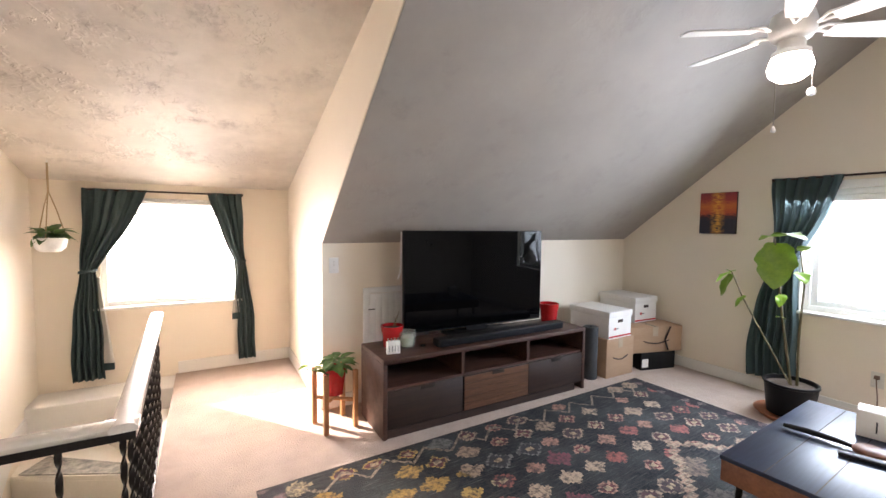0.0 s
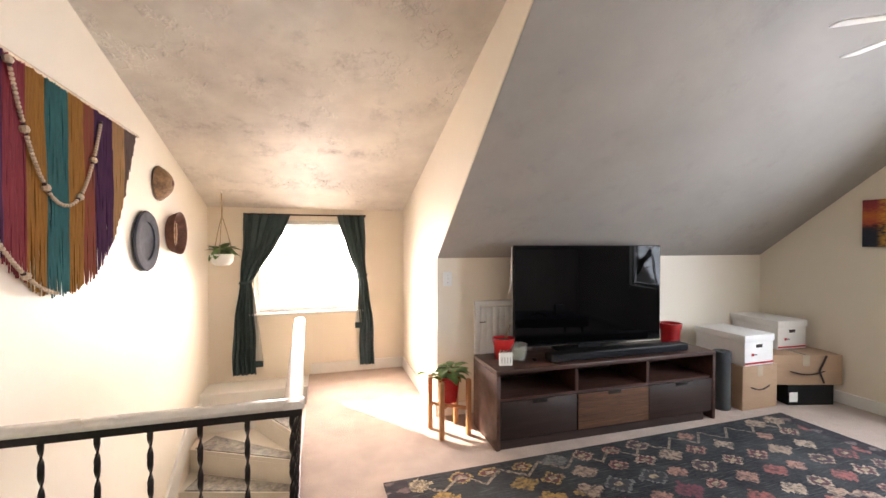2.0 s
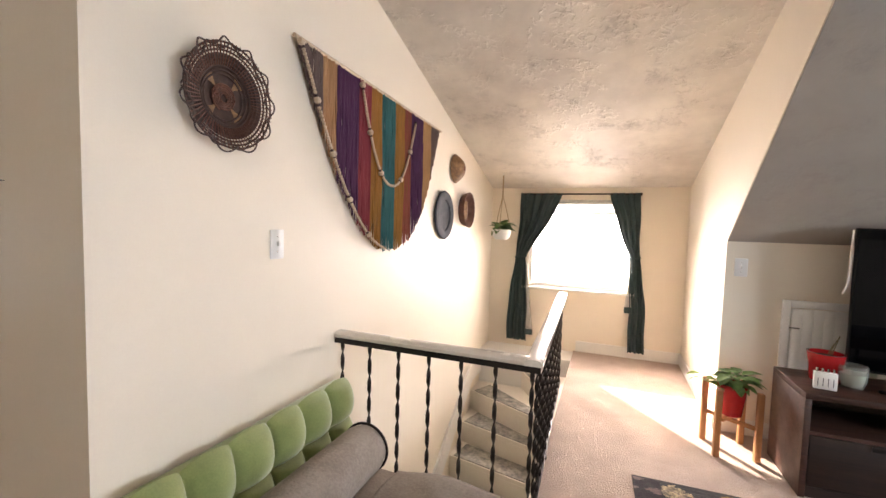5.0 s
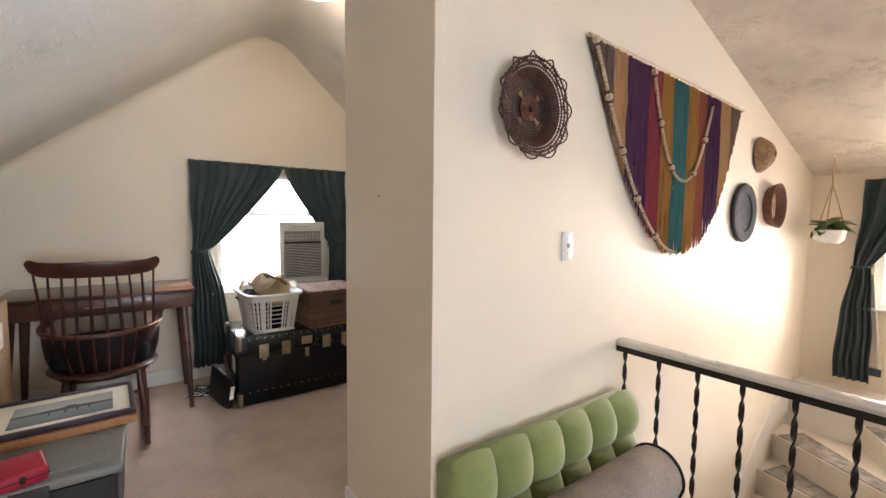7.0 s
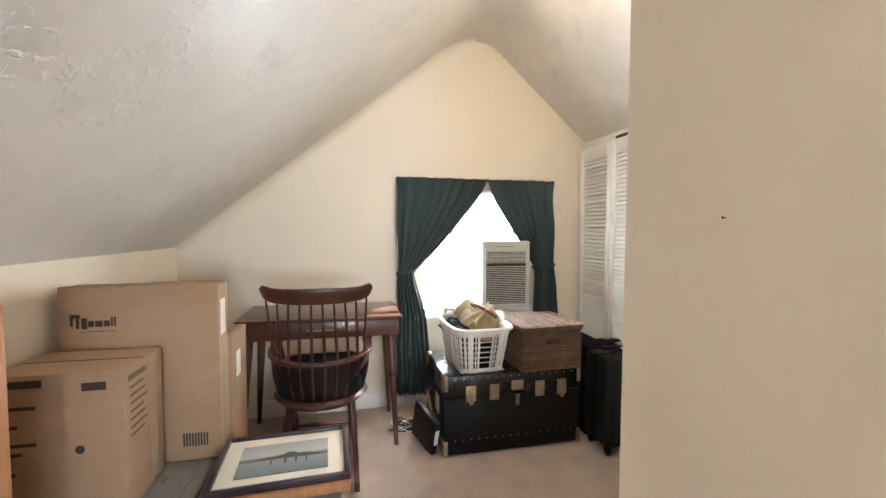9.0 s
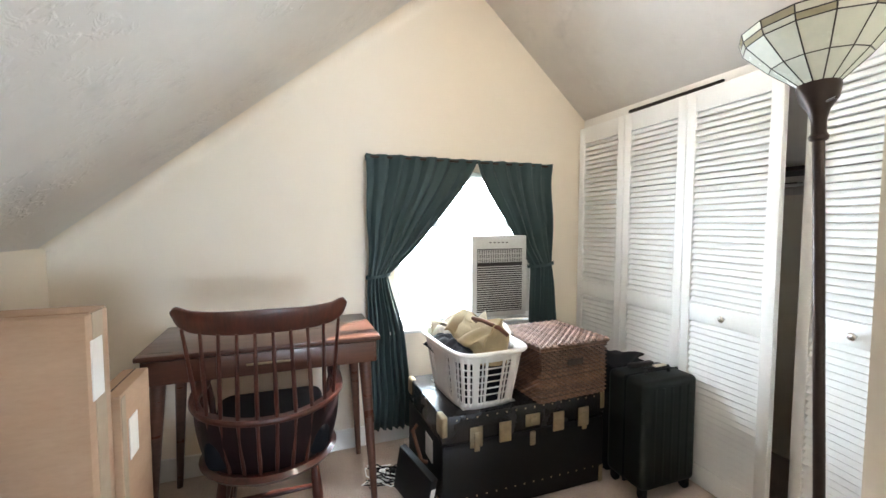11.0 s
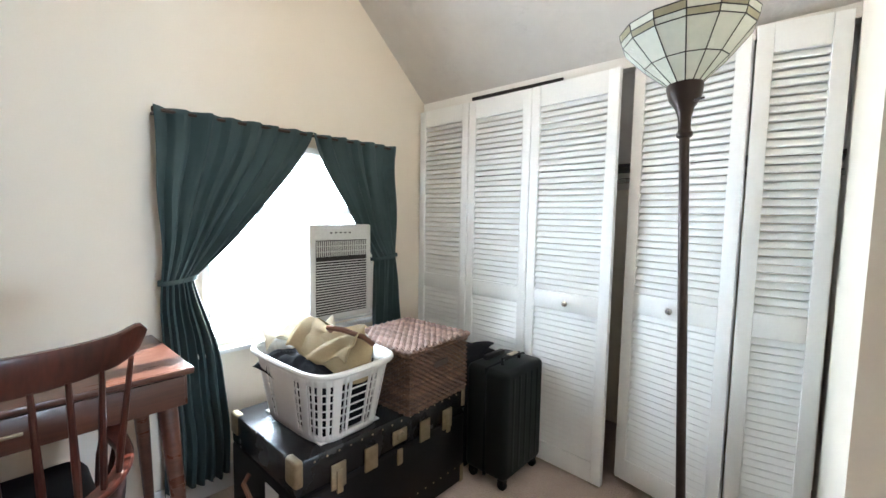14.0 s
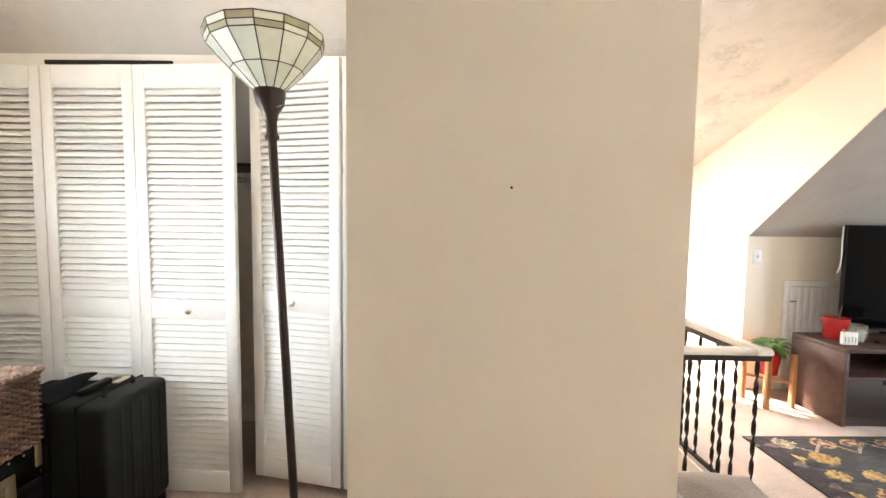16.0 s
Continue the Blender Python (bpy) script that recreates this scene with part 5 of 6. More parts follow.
bx = carton("cardboard_box", pose(3.30, 2.83, 0), 0.38, 0.46, 0.36, M_CARD, "brown cardboard box with a curved printed line")
smile(bx, -0.233, 0.19, 0.22)
file_box(pose(3.28, 2.86, 0.3635, 0, 0, 1), "white lidded file box with a red stripe")
bb = carton("flat_box", pose(3.83, 2.70, 0, 0, 0, -14), 0.40, 0.34, 0.17, M_BLACKP, "dark printed box under the brown carton", False)
part("white_label", boxes((-0.19, -0.12, -0.173, -0.169, 0.03, 0.11)), M_CARDW, bb)
bc = carton("taped_box", pose(3.80, 2.73, 0.172, 0, 0, -16), 0.62, 0.38, 0.25, M_CARD, "brown taped carton on a dark box")
smile(bc, -0.203, 0.12, 0.30)
part("black_band", tubes(([(0.14, -0.204, 0.02), (0.10, -0.204, 0.12), (0.16, -0.204, 0.25)], 0.008), n=6), M_INK, bc)
file_box(pose(3.86, 2.985, 0.427, 0, 0, -3), "white lidded file box on the taped carton")
roll = thing("foam_roller", pose(3.005, 2.70, 0), "upright dark grey foam roller beside the cabinet", "roller")
part("foam", lathe([(0.018, 0), (0.062, 0), (0.066, 0.006), (0.066, 0.474), (0.060, 0.48), (0.030, 0.48), (0.018, 0.475)], 24), M_GREYF, roll)
part("core", lathe([(0.017, 0.002), (0.017, 0.478), (0.012, 0.478), (0.012, 0.002)], 16), M_BLACKP, roll)

pic = thing("sunset_painting", pose(XE, 2.205, 1.527, 0, 0, -90), "small unframed sunset painting in orange and black", "painting")
part("canvas_edge", boxes((-0.158, 0.158, -0.02, -0.001, -0.19, 0.19), bevel=0.002), M_INK, pic)
sunset = new("picture", mesh_of("picture", boxes((-0.0015, 0.0, -0.157, 0.157, -0.189, 0.189)), M_SUNSET, False))
sunset.parent, sunset.matrix_basis = pic, pose(0, -0.0205, 0, 0, 0, 90)

# ---- rug and coffee table ----
solo("area_rug", boxes((-1.60, 1.60, -1.16, 1.16, 0.0, 0.009), bevel=0.003), M_RUG, pose(1.79, 1.28, 0.001, 0, 0, 1.5), "dark kilim rug with pink and ochre lozenges", "rug")
TBL = 0.42
tb = thing("coffee_table", pose(2.425, 0.745, 0.010, 0, 0, 3), "low coffee table with a dark glossy top", "table")
part("top", boxes((-0.535, 0.535, -0.32, 0.32, TBL - 0.032, TBL - 0.012), bevel=0.003), M_TABLETOP, tb)
part("apron", boxes((-0.53, 0.53, -0.315, 0.315, TBL - 0.125, TBL - 0.033), bevel=0.003), M_TABLESIDE, tb)
for k in range(3):
    part("plank_seam", boxes((-0.53, 0.53, -0.162 + 0.16 * k, -0.158 + 0.16 * k, TBL - 0.0119, TBL - 0.0112)), M_INK, tb)
for x in (-0.47, 0.47):
    for y in (-0.26, 0.26):
        part("leg", tubes(([(x, y, TBL - 0.126), (x * 1.06, y * 1.06, 0.0)], [0.014, 0.009]), n=10), M_BLACKM, tb)
TZ = TBL - 0.002
br = thing("hairbrush", pose(2.42, 0.92, TZ + 0.001, 0, 0, -82), "black-handled round wooden brush on the table", "brush")
part("handle", tubes(([(-0.09, 0, 0.016), (0.0, 0, 0.020), (0.10, 0, 0.018), (0.16, 0, 0.014)], [0.010, 0.014, 0.012, 0.008]), n=10), M_BLACKP, br)
part("head", lathe([(0, 0), (0.052, 0.0), (0.060, 0.008), (0.060, 0.020), (0.050, 0.028), (0, 0.030)], 26), M_TABLESIDE, br, "pinkish wooden head", pose(0.21, 0, 0))
tis = thing("tissue_box", pose(2.70, 0.765, TZ + 0.001, 0, 0, 12), "white cardboard tissue box on the coffee table", "tissue box")
part("body", boxes((-0.06, 0.06, -0.06, 0.06, 0, 0.125), bevel=0.005), M_CARDW, tis)
part("opening", lathe([(0, 0.0016), (0.036, 0.0012), (0.038, 0.0)], 24), M_BINBLUE, tis, "oval opening", pose(0, 0, 0.1252) @ pose(0, 0, 0, 0, 0, 20))
part("printed_line", boxes((-0.0615, -0.0602, -0.012, -0.006, 0.03, 0.085)), M_GREYF, tis)
solo("remote_control", boxes((-0.09, 0.09, -0.022, 0.022, 0, 0.018), bevel=0.006), M_BLACKP, pose(2.36, 0.70, TZ + 0.001, 0, 0, -70), "black remote control on the coffee table", "remote")

# ---- ceiling fan ----
FAN_TOP = (TOP - 0.175) / 0.9
fan = thing("ceiling_fan", pose(1.965, 0.90, 0.175), "white ceiling fan with six blades and a lit globe", "ceiling fan")
fan.scale = (0.9, 0.9, 0.9)
part("canopy", lathe([(0, FAN_TOP), (0.065, FAN_TOP), (0.06, FAN_TOP - 0.03), (0.025, FAN_TOP - 0.06), (0, FAN_TOP - 0.06)], 24), M_WHITE, fan)
part("downrod", tubes(([(0, 0, 2.29), (0, 0, FAN_TOP - 0.05)], 0.013), n=12), M_WHITE, fan)
part("motor", lathe([(0, 2.31), (0.03, 2.31), (0.075, 2.285), (0.085, 2.25), (0.085, 2.205), (0.07, 2.18), (0.05, 2.17), (0.05, 2.135), (0, 2.135)], 30), M_WHITE, fan)
part("light_collar", lathe([(0.05, 2.135), (0.07, 2.125), (0.07, 2.105), (0, 2.105)], 26), M_WHITE, fan)
part("globe", lathe([(0.056, 2.104), (0.074, 2.09), (0.082, 2.06), (0.074, 2.03), (0.045, 2.006), (0, 2.0)], 30), M_GLOBE, fan, "glowing white glass globe")
blade_bm = bmesh.new()
sec = [(0.15, -0.035), (0.22, -0.044), (0.43, -0.056), (0.446, -0.046), (0.45, 0.0), (0.446, 0.046), (0.43, 0.056), (0.22, 0.044), (0.15, 0.035)]
add_prism(blade_bm, sec, 2, -0.003, 0.003)
blade_mesh = mesh_of("blade", blade_bm, M_WHITE)
iron_mesh = mesh_of("blade_iron", tubes(([(0.09, 0, 0.0), (0.13, 0.02, 0.012), (0.19, 0.028, 0.006)], 0.007), ([(0.09, 0, 0.0), (0.13, -0.02, 0.012), (0.19, -0.028, 0.006)], 0.007), n=6), M_WHITE)
for k in range(6):
    m = pose(0, 0, 2.215, 0, 0, 25 + 60 * k)
    bl = part("blade", blade_mesh, None, fan, at=m @ pose(0, 0, 0, -12, 0, 0))
    part("blade_iron", iron_mesh, None, bl)
part("pull_chain", tubes(([(-0.06, 0.02, 2.12), (-0.075, 0.02, 2.05), (-0.075, 0.02, 1.80)], 0.0022), n=5), M_CHROME, fan)
part("chain_knob", lathe([(0, -0.018), (0.01, -0.012), (0.008, 0.0), (0.003, 0.012), (0, 0.014)], 12), M_WHITE, fan, at=pose(-0.075, 0.02, 1.79))
part("pull_chain", tubes(([(0.055, -0.05, 2.12), (0.07, -0.055, 2.06), (0.07, -0.055, 1.97)], 0.0022), n=5), M_CHROME, fan)
part("chain_knob", lathe([(0, -0.02), (0.014, -0.014), (0.018, 0.0), (0.012, 0.014), (0, 0.018)], 12), M_WHITE, fan, at=pose(0.07, -0.055, 1.955))

lit = thing("ceiling_light", pose(-2.72, 0.84, 0), "round white lit ceiling globe at the ridge", "ceiling light")
part("base", lathe([(0, TOP), (0.08, TOP), (0.085, TOP - 0.02), (0.07, TOP - 0.045), (0, TOP - 0.045)], 26), M_WHITE, lit)
part("globe", lathe([(0.068, TOP - 0.046), (0.105, TOP - 0.07), (0.118, TOP - 0.11), (0.10, TOP - 0.16), (0.055, TOP - 0.185), (0, TOP - 0.19)], 28), M_GLOBE2, lit, "glowing white glass globe")


# ---- closet doors: local x along the door from its left edge, local -y to the room ----
def louvre_door(m, w, label, knob=None, group="louvred closet doors"):
    ob = thing("closet_door", m, label, "door", group)
    H, st, d = 2.036, 0.052, 0.015
    for a in (0.0, w - st):
        part("stile", boxes((a, a + st, -d, d, 0.015, H), bevel=0.003), M_WHITE, ob)
    for a, b in ((0.015, 0.12), (0.86, 0.955), (1.93, H)):
        part("rail", boxes((st, w - st, -d + 0.001, d - 0.001, a, b), bevel=0.002), M_WHITE, ob)
    slat = mesh_of("slat", boxes((st - 0.004, w - st + 0.004, -0.0150, 0.0150, -0.0042, 0.0042), bevel=0.0008, seg=1), M_WHITE)
    for a, b in ((0.12, 0.86), (0.955, 1.93)):
        n = int((b - a) / 0.0305)
        for k in range(n):
            part("slat", slat, None, ob, at=pose(0, 0, a + (k + 0.5) * (b - a) / n, 58))
    if knob is not None:
        part("knob", lathe([(0.004, 0), (0.004, 0.012), (0.014, 0.018), (0.016, 0.026), (0.010, 0.032), (0, 0.033)], 16), M_CHROME, ob, "small clear-and-steel knob", pose(knob, -d, 0.905, 90))
    return ob


def span(a, b, z=0.0):
    """Pose of a door from plan point a to b, and its width."""
    dx, dy = b[0] - a[0], b[1] - a[1]
    return pose(a[0], a[1], z, 0, 0, math.degrees(math.atan2(dy, dx))), math.hypot(dx, dy)


for a, b, kn, label in (((XW + 0.015, 1.80), (-3.615, 1.80), None, "white louvred panel beside the gable wall"),
                        ((-3.61, 1.80), (-3.172, 1.787), None, "white louvred folding closet door"),
                        ((-3.168, 1.787), (-2.70, 1.765), 0.25, "white louvred folding closet door standing ajar"),
                        ((-2.665, 1.862), (-2.212, 1.762), 0.23, "white louvred folding closet door beside the floor lamp"),
                        ((-2.202, 1.758), (-1.94, 1.805), None, "narrow white louvred closet door at the wall end")):
    m, w = span(a, b, 0.035 if a[0] > -2.7 else 0.0)
    louvre_door(m, w, label, kn)

shelf_c = thing("closet_shelf", pose(0, 0, 0), "plain dark shelf inside the closet", "shelf")
part("board", boxes((XW, XB0, 2.1, 2.5, 1.62, 1.64)), M_WALNUT_D, shelf_c)
part("hanging_rod", tubes(([(XW, 2.12, 1.55), (XB0, 2.12, 1.55)], 0.014), n=10), M_CHROME, shelf_c)

# ---- floor lamp ----
lamp = thing("floor_lamp", pose(-2.235, 1.25, 0, 0, -2.7, 0), "dark bronze floor lamp with a stained-glass bowl shade", "floor lamp")
part("base", lathe([(0, 0), (0.135, 0), (0.14, 0.010), (0.12, 0.022), (0.05, 0.035), (0.022, 0.06), (0.014, 0.07), (0, 0.07)], 32), M_BRONZE, lamp)
part("pole", lathe([(0.0145, 0.06), (0.0145, 1.66)], 18), M_BRONZE, lamp)
part("fitter", lathe([(0.0145, 1.60), (0.022, 1.605), (0.024, 1.615), (0.018, 1.625), (0.018, 1.66), (0.026, 1.69), (0.045, 1.72), (0.052, 1.755), (0.050, 1.765), (0.0, 1.765)], 24), M_BRONZE, lamp)
part("switch_key", tubes(([(0.03, -0.02, 1.705), (0.058, -0.035, 1.705)], 0.004), n=6), M_BRONZE, lamp)
NS, prof = 14, [(0.048, 1.766), (0.113, 1.826), (0.177, 1.898), (0.183, 1.916), (0.187, 1.938)]
shade = part("shade", lathe([(0.010, 1.766)] + prof[:1], NS), M_ARTGLASS, lamp, "cream stained-glass shade with dark leading")
for i in range(NS):
    a0, a1 = 2 * math.pi * i / NS, 2 * math.pi * (i + 1) / NS
    for k, ((r0, z0), (r1, z1)) in enumerate(zip(prof, prof[1:])):
        bm = bmesh.new()
        q = [Vector((r * math.cos(a), r * math.sin(a), z)) for r, a, z in ((r0, a0, z0), (r0, a1, z0), (r1, a1, z1), (r1, a0, z1))]
        c = sum(q, Vector()) / 4
        o = [c + (p - c) * 0.97 for p in q]
        nv = (q[1] - q[0]).cross(q[3] - q[0]).normalized() * 0.0015
        top = [bm.verts.new(p + nv) for p in o]
        low = [bm.verts.new(p - nv) for p in o]
        bm.faces.new(top), bm.faces.new(low[::-1])
        for e in range(4):
            bm.faces.new((low[e], low[(e + 1) % 4], top[(e + 1) % 4], top[e]))
        part("glass_piece", bm, M_AMBER if k >= 2 and (i + k) % 2 else M_ARTGLASS, shade)
for i in range(NS):
    a = 2 * math.pi * i / NS
    bm = bmesh.new()
    add_tube(bm, [(r * math.cos(a), r * math.sin(a), z) for r, z in prof], 0.0026, 5)
    part("lead_rib", bm, M_LEAD, shade)
for r, z in prof[1:]:
    bm = bmesh.new()
    add_tube(bm, [(r * math.cos(2 * math.pi * i / NS), r * math.sin(2 * math.pi * i / NS), z) for i in range(NS + 1)], 0.0026, 5)
    part("lead_ring", bm, M_LEAD, shade)

# ---- steamer trunk ----
TX0, TX1, TY0, TY1, TH = -3.785, -3.235, 0.435, 1.335, 0.495
tr = thing("steamer_trunk", pose(0, 0, 0), "black steamer trunk with worn brass latches and corners", "trunk")
part("body", boxes((TX0, TX1, TY0, TY1, 0.012, 0.36), bevel=0.008), M_TRUNK, tr)
lid = part("lid", boxes((TX0, TX1, TY0, TY1, 0.364, TH), bevel=0.010), M_TRUNKTOP, tr)
part("edge_strip", boxes((TX1 - 0.004, TX1 + 0.003, TY0 + 0.01, TY1 - 0.01, 0.345, 0.362)), M_TRUNK, tr)
for y in (TY0 + 0.012, TY1 - 0.012):
    for z in (0.045, TH - 0.055):
        part("corner_cap", boxes((TX1 - 0.075, TX1 + 0.004, y - 0.017, y + 0.017, z - 0.040, z + 0.059), bevel=0.012, seg=3), M_BRASS, tr)
for x in (TX0 + 0.03,):
    part("corner_cap", boxes((x - 0.034, x + 0.04, TY0 - 0.004, TY0 + 0.03, TH - 0.09, TH + 0.004), bevel=0.012, seg=3), M_BRASS, tr)
for y in (0.60, 0.75, 1.05, 1.20):
    lt = part("latch", boxes((TX1 + 0.001, TX1 + 0.010, y - 0.032, y + 0.032, 0.335, 0.432), bevel=0.004), M_BRASS, tr, "worn brass latch plate")
    if y in (0.60, 1.20):
        part("hasp", boxes((TX1 + 0.010, TX1 + 0.018, y - 0.014, y + 0.014, 0.32, 0.41), bevel=0.004), M_BRASS, lt)
lk = part("lock_plate", boxes((TX1 + 0.001, TX1 + 0.010, 0.86, 0.94, 0.385, 0.445), bevel=0.006), M_BRASS, tr, "worn brass lock plate")
part("lock", lathe([(0, 0.010), (0.018, 0.008), (0.022, 0)], 18), M_BRASS, lk, at=pose(TX1 + 0.010, 0.90, 0.418, 90, 0, 90))
part("hasp_tongue", boxes((TX1 + 0.004, TX1 + 0.012, 0.885, 0.915, 0.29, 0.36), bevel=0.006), M_BRASS, tr)
stud = mesh_of("stud", lathe([(0.0045, 0), (0.003, 0.002), (0, 0.003)], 8), M_BRASS)
for k in range(16):
    for z in (0.10, 0.475):
        part("stud", stud, None, tr, at=pose(TX1 + 0.0005, TY0 + 0.07 + k * 0.051, z, 90, 0, 90))
hnd = part("side_handle", tubes(([(-3.60, TY0 - 0.006, 0.30), (-3.585, TY0 - 0.035, 0.28), (-3.44, TY0 - 0.035, 0.20), (-3.425, TY0 - 0.006, 0.19)], 0.010), n=8), M_LEATHER, tr)
part("paper_tag", boxes((-3.46, -3.36, TY0 - 0.006, TY0 - 0.002, 0.22, 0.33)), M_CARDW, tr, "torn white paper label")


# ---- laundry basket ----
LB = thing("laundry_basket", pose(-3.485, 0.685, TH + 0.001, 0, 0, 2), "white plastic laundry basket full of bags", "basket")
BW, BD, BH = 0.27, 0.185, 0.275


def lb(u, v, out=0.0):
    """Point on the basket's rounded, tapering wall; u once round, v up."""
    a = 2 * math.pi * u
    s = 0.80 + 0.20 * v
    e = 0.42
    cx, sx = math.cos(a), math.sin(a)
    return ((BW * s + out) * math.copysign(abs(cx) ** e, cx), (BD * s + out) * math.copysign(abs(sx) ** e, sx), BH * v)


bm = bmesh.new()
NU = 240
rows_lb = (0.0, 0.10, 0.24, 0.36, 0.48, 0.60, 0.72, 0.84, 1.0)
vs = [[bm.verts.new(lb(i / NU, v)) for i in range(NU)] for v in rows_lb]
for j in range(len(rows_lb) - 1):
    for i in range(NU):
        x, y, _ = lb((i + 0.5) / NU, 0)
        long_side = abs(y) / BD > abs(x) / BW
        along = abs(x if long_side else y) / (BW if long_side else BD)
        panel = 0.10 < along < 0.42 or 0.52 < along < 0.84
        slot = 1 <= j <= 6 and panel and int(along * (BW if long_side else BD) / 0.0095) % 2 == 0
        if not slot:
            bm.faces.new((vs[j][i], vs[j][(i + 1) % NU], vs[j + 1][(i + 1) % NU], vs[j + 1][i]))
thicken(part("slotted_wall", bm, M_BASKETP, LB), 0.004)
for v in (0.24, 0.36, 0.48, 0.60, 0.72):
    part("slot_bar", tubes(([lb(i / 64, v, -0.001) for i in range(65)], 0.0034), n=5), M_BASKETP, LB)
part("bottom", boxes((-BW * 0.76, BW * 0.76, -BD * 0.76, BD * 0.76, 0.0, 0.005)), M_BASKETP, LB)
part("rim", tubes(([lb(i / 64, 1.0, 0.010) for i in range(65)], 0.012), n=8), M_BASKETP, LB)


def cloth_heap(name, m, w, d, h, seed, material, label, category, res=36):
    off = Vector((seed * 3.1, seed * 1.7, 0))

    def at(s, v):
        x, y = (2 * s - 1), (2 * v - 1)
        f = max(0.0, 1 - abs(x) ** 3) * max(0.0, 1 - abs(y) ** 3)
        q = Vector((x * 2.2, y * 2.2, 0)) + off
        crease = 1 - abs(noise.noise(q * 1.6)) * 1.2
        z = h * f ** 0.6 * (0.55 + 0.45 * crease) + 0.25 * h * noise.noise(q * 0.9)
        return (x * w * (1 + 0.06 * noise.noise(q)), y * d * (1 + 0.06 * noise.noise(q + Vector((5, 2, 0)))), z)
    ob = solo(name, grid(res, res, at), material, m, label, category)
    return thicken(ob, 0.004)


# Dark filler block added inside so that the basket's slots look dark.
solo("folded_clothes", boxes((-0.195, 0.195, -0.13, 0.13, 0.0, 0.19), bevel=0.03, seg=3), M_BLACKF, pose(-3.485, 0.685, TH + 0.007, 0, 0, 2), "dark block of clothes added to darken the laundry basket slots", "clothes")
cloth_heap("dark_clothes", pose(-3.50, 0.66, TH + 0.20, 0, 0, 5), 0.225, 0.145, 0.085, 3, M_BLACKF, "dark crumpled clothes in the laundry basket", "clothes")
bag = thing("canvas_bag", pose(-3.42, 0.70, TH + 0.225, 0, 0, 10), "tan canvas bag with leather handle in the basket", "bag")
hb = lambda s, v: (0.18 * math.cos(2 * math.pi * s) * (1 - 0.35 * v ** 3) + 0.012 * noise.noise(Vector((9 * s, 4 * v, 1))), 0.12 * math.sin(2 * math.pi * s) * (1 - 0.75 * v ** 1.6) + 0.02 * noise.noise(Vector((7 * s, 5 * v, 3))) + 0.03 * v,
                   -0.02 + 0.185 * math.sin(v * 1.5) + 0.018 * math.sin(4 * math.pi * s + 1) * v)
part("body", grid(40, 14, hb, True), M_CANVAS, bag)
thicken(part("flap", grid(20, 14, lambda s, v: (-0.17 + 0.34 * s, 0.02 - 0.12 * v + 0.012 * math.sin(9 * s), 0.165 - 0.10 * v * v + 0.018 * math.sin(6 * s + 2) + 0.01 * math.sin(17 * s * v))), M_CANVAS, bag), 0.004)
part("handle", tubes(([(0.02, -0.03, 0.16), (0.05, -0.07, 0.185), (0.12, -0.06, 0.185), (0.18, -0.01, 0.155), (0.19, 0.03, 0.12)], 0.010), n=8), M_LEATHER, bag, "brown leather handle")
thicken(solo("cream_tote", grid(30, 20, lambda s, v: (-0.16 + 0.32 * s, 0.10 * v + 0.02 * math.sin(8 * s), 0.05 * math.sin(math.pi * s) * (1 - v) + 0.03 * math.sin(11 * s + 3 * v) + 0.06 * v)), M_CANVASL, pose(-3.60, 0.68, TH + 0.275, 0, 0, 75), "cream canvas tote folded over the basket", "bag"), 0.004)
thicken(solo("white_shirt", grid(24, 18, lambda s, v: (0.15 * (s - 0.5) * 2, 0.08 * v + 0.01 * math.sin(10 * s), 0.05 * math.sin(math.pi * s) + 0.015 * math.sin(13 * s + 4 * v))), M_LINING, pose(-3.53, 0.78, TH + 0.28, 0, 0, 40), "crumpled white cloth on the laundry", "clothes"), 0.004)


# ---- wicker hamper ----
wk = thing("wicker_hamper", pose(-3.415, 1.115, TH + 0.001, 0, 0, 3), "brown woven wicker hamper with a flat lid", "basket")
WX, WY, WH = 0.20, 0.20, 0.265
part("liner", boxes((-WX + 0.008, WX - 0.008, -WY + 0.008, WY - 0.008, 0, WH - 0.01)), M_INK, wk)


def weave_row(z, ph):
    pts = []
    per = [(-WX, -WY), (WX, -WY), (WX, WY), (-WX, WY), (-WX, -WY)]
    k = 0
    for (ax, ay), (bx_, by) in zip(per, per[1:]):
        nx, ny = (by - ay), -(bx_ - ax)
        ln = math.hypot(nx, ny)
        for q in range(48):
            t = q / 48
            o = 0.0055 * math.sin(math.pi * k / 2 + ph)
            pts.append((ax + (bx_ - ax) * t + nx / ln * o, ay + (by - ay) * t + ny / ln * o, z))
            k += 1
    pts.append(pts[0])
    return pts


for k in range(25):
    part("weave_strand", tubes((weave_row(0.007 + k * 0.0104, math.pi / 2 * (1 if k % 2 else -1)), 0.0054), n=5), M_WICKER, wk)
wl = part("lid", boxes((-WX - 0.012, WX + 0.012, -WY - 0.012, WY + 0.012, WH, WH + 0.012)), M_WICKER, wk)
for k in range(21):
    y = -WY - 0.008 + k * (2 * WY + 0.016) / 20
    part("lid_strand", tubes(([(-WX - 0.014 + q * (2 * WX + 0.028) / 48, y, WH + 0.013 + 0.0045 * math.sin(math.pi * q / 2 + math.pi / 2 * (1 if k % 2 else -1))) for q in range(49)], 0.0085), n=6), M_WICKERT, wl)
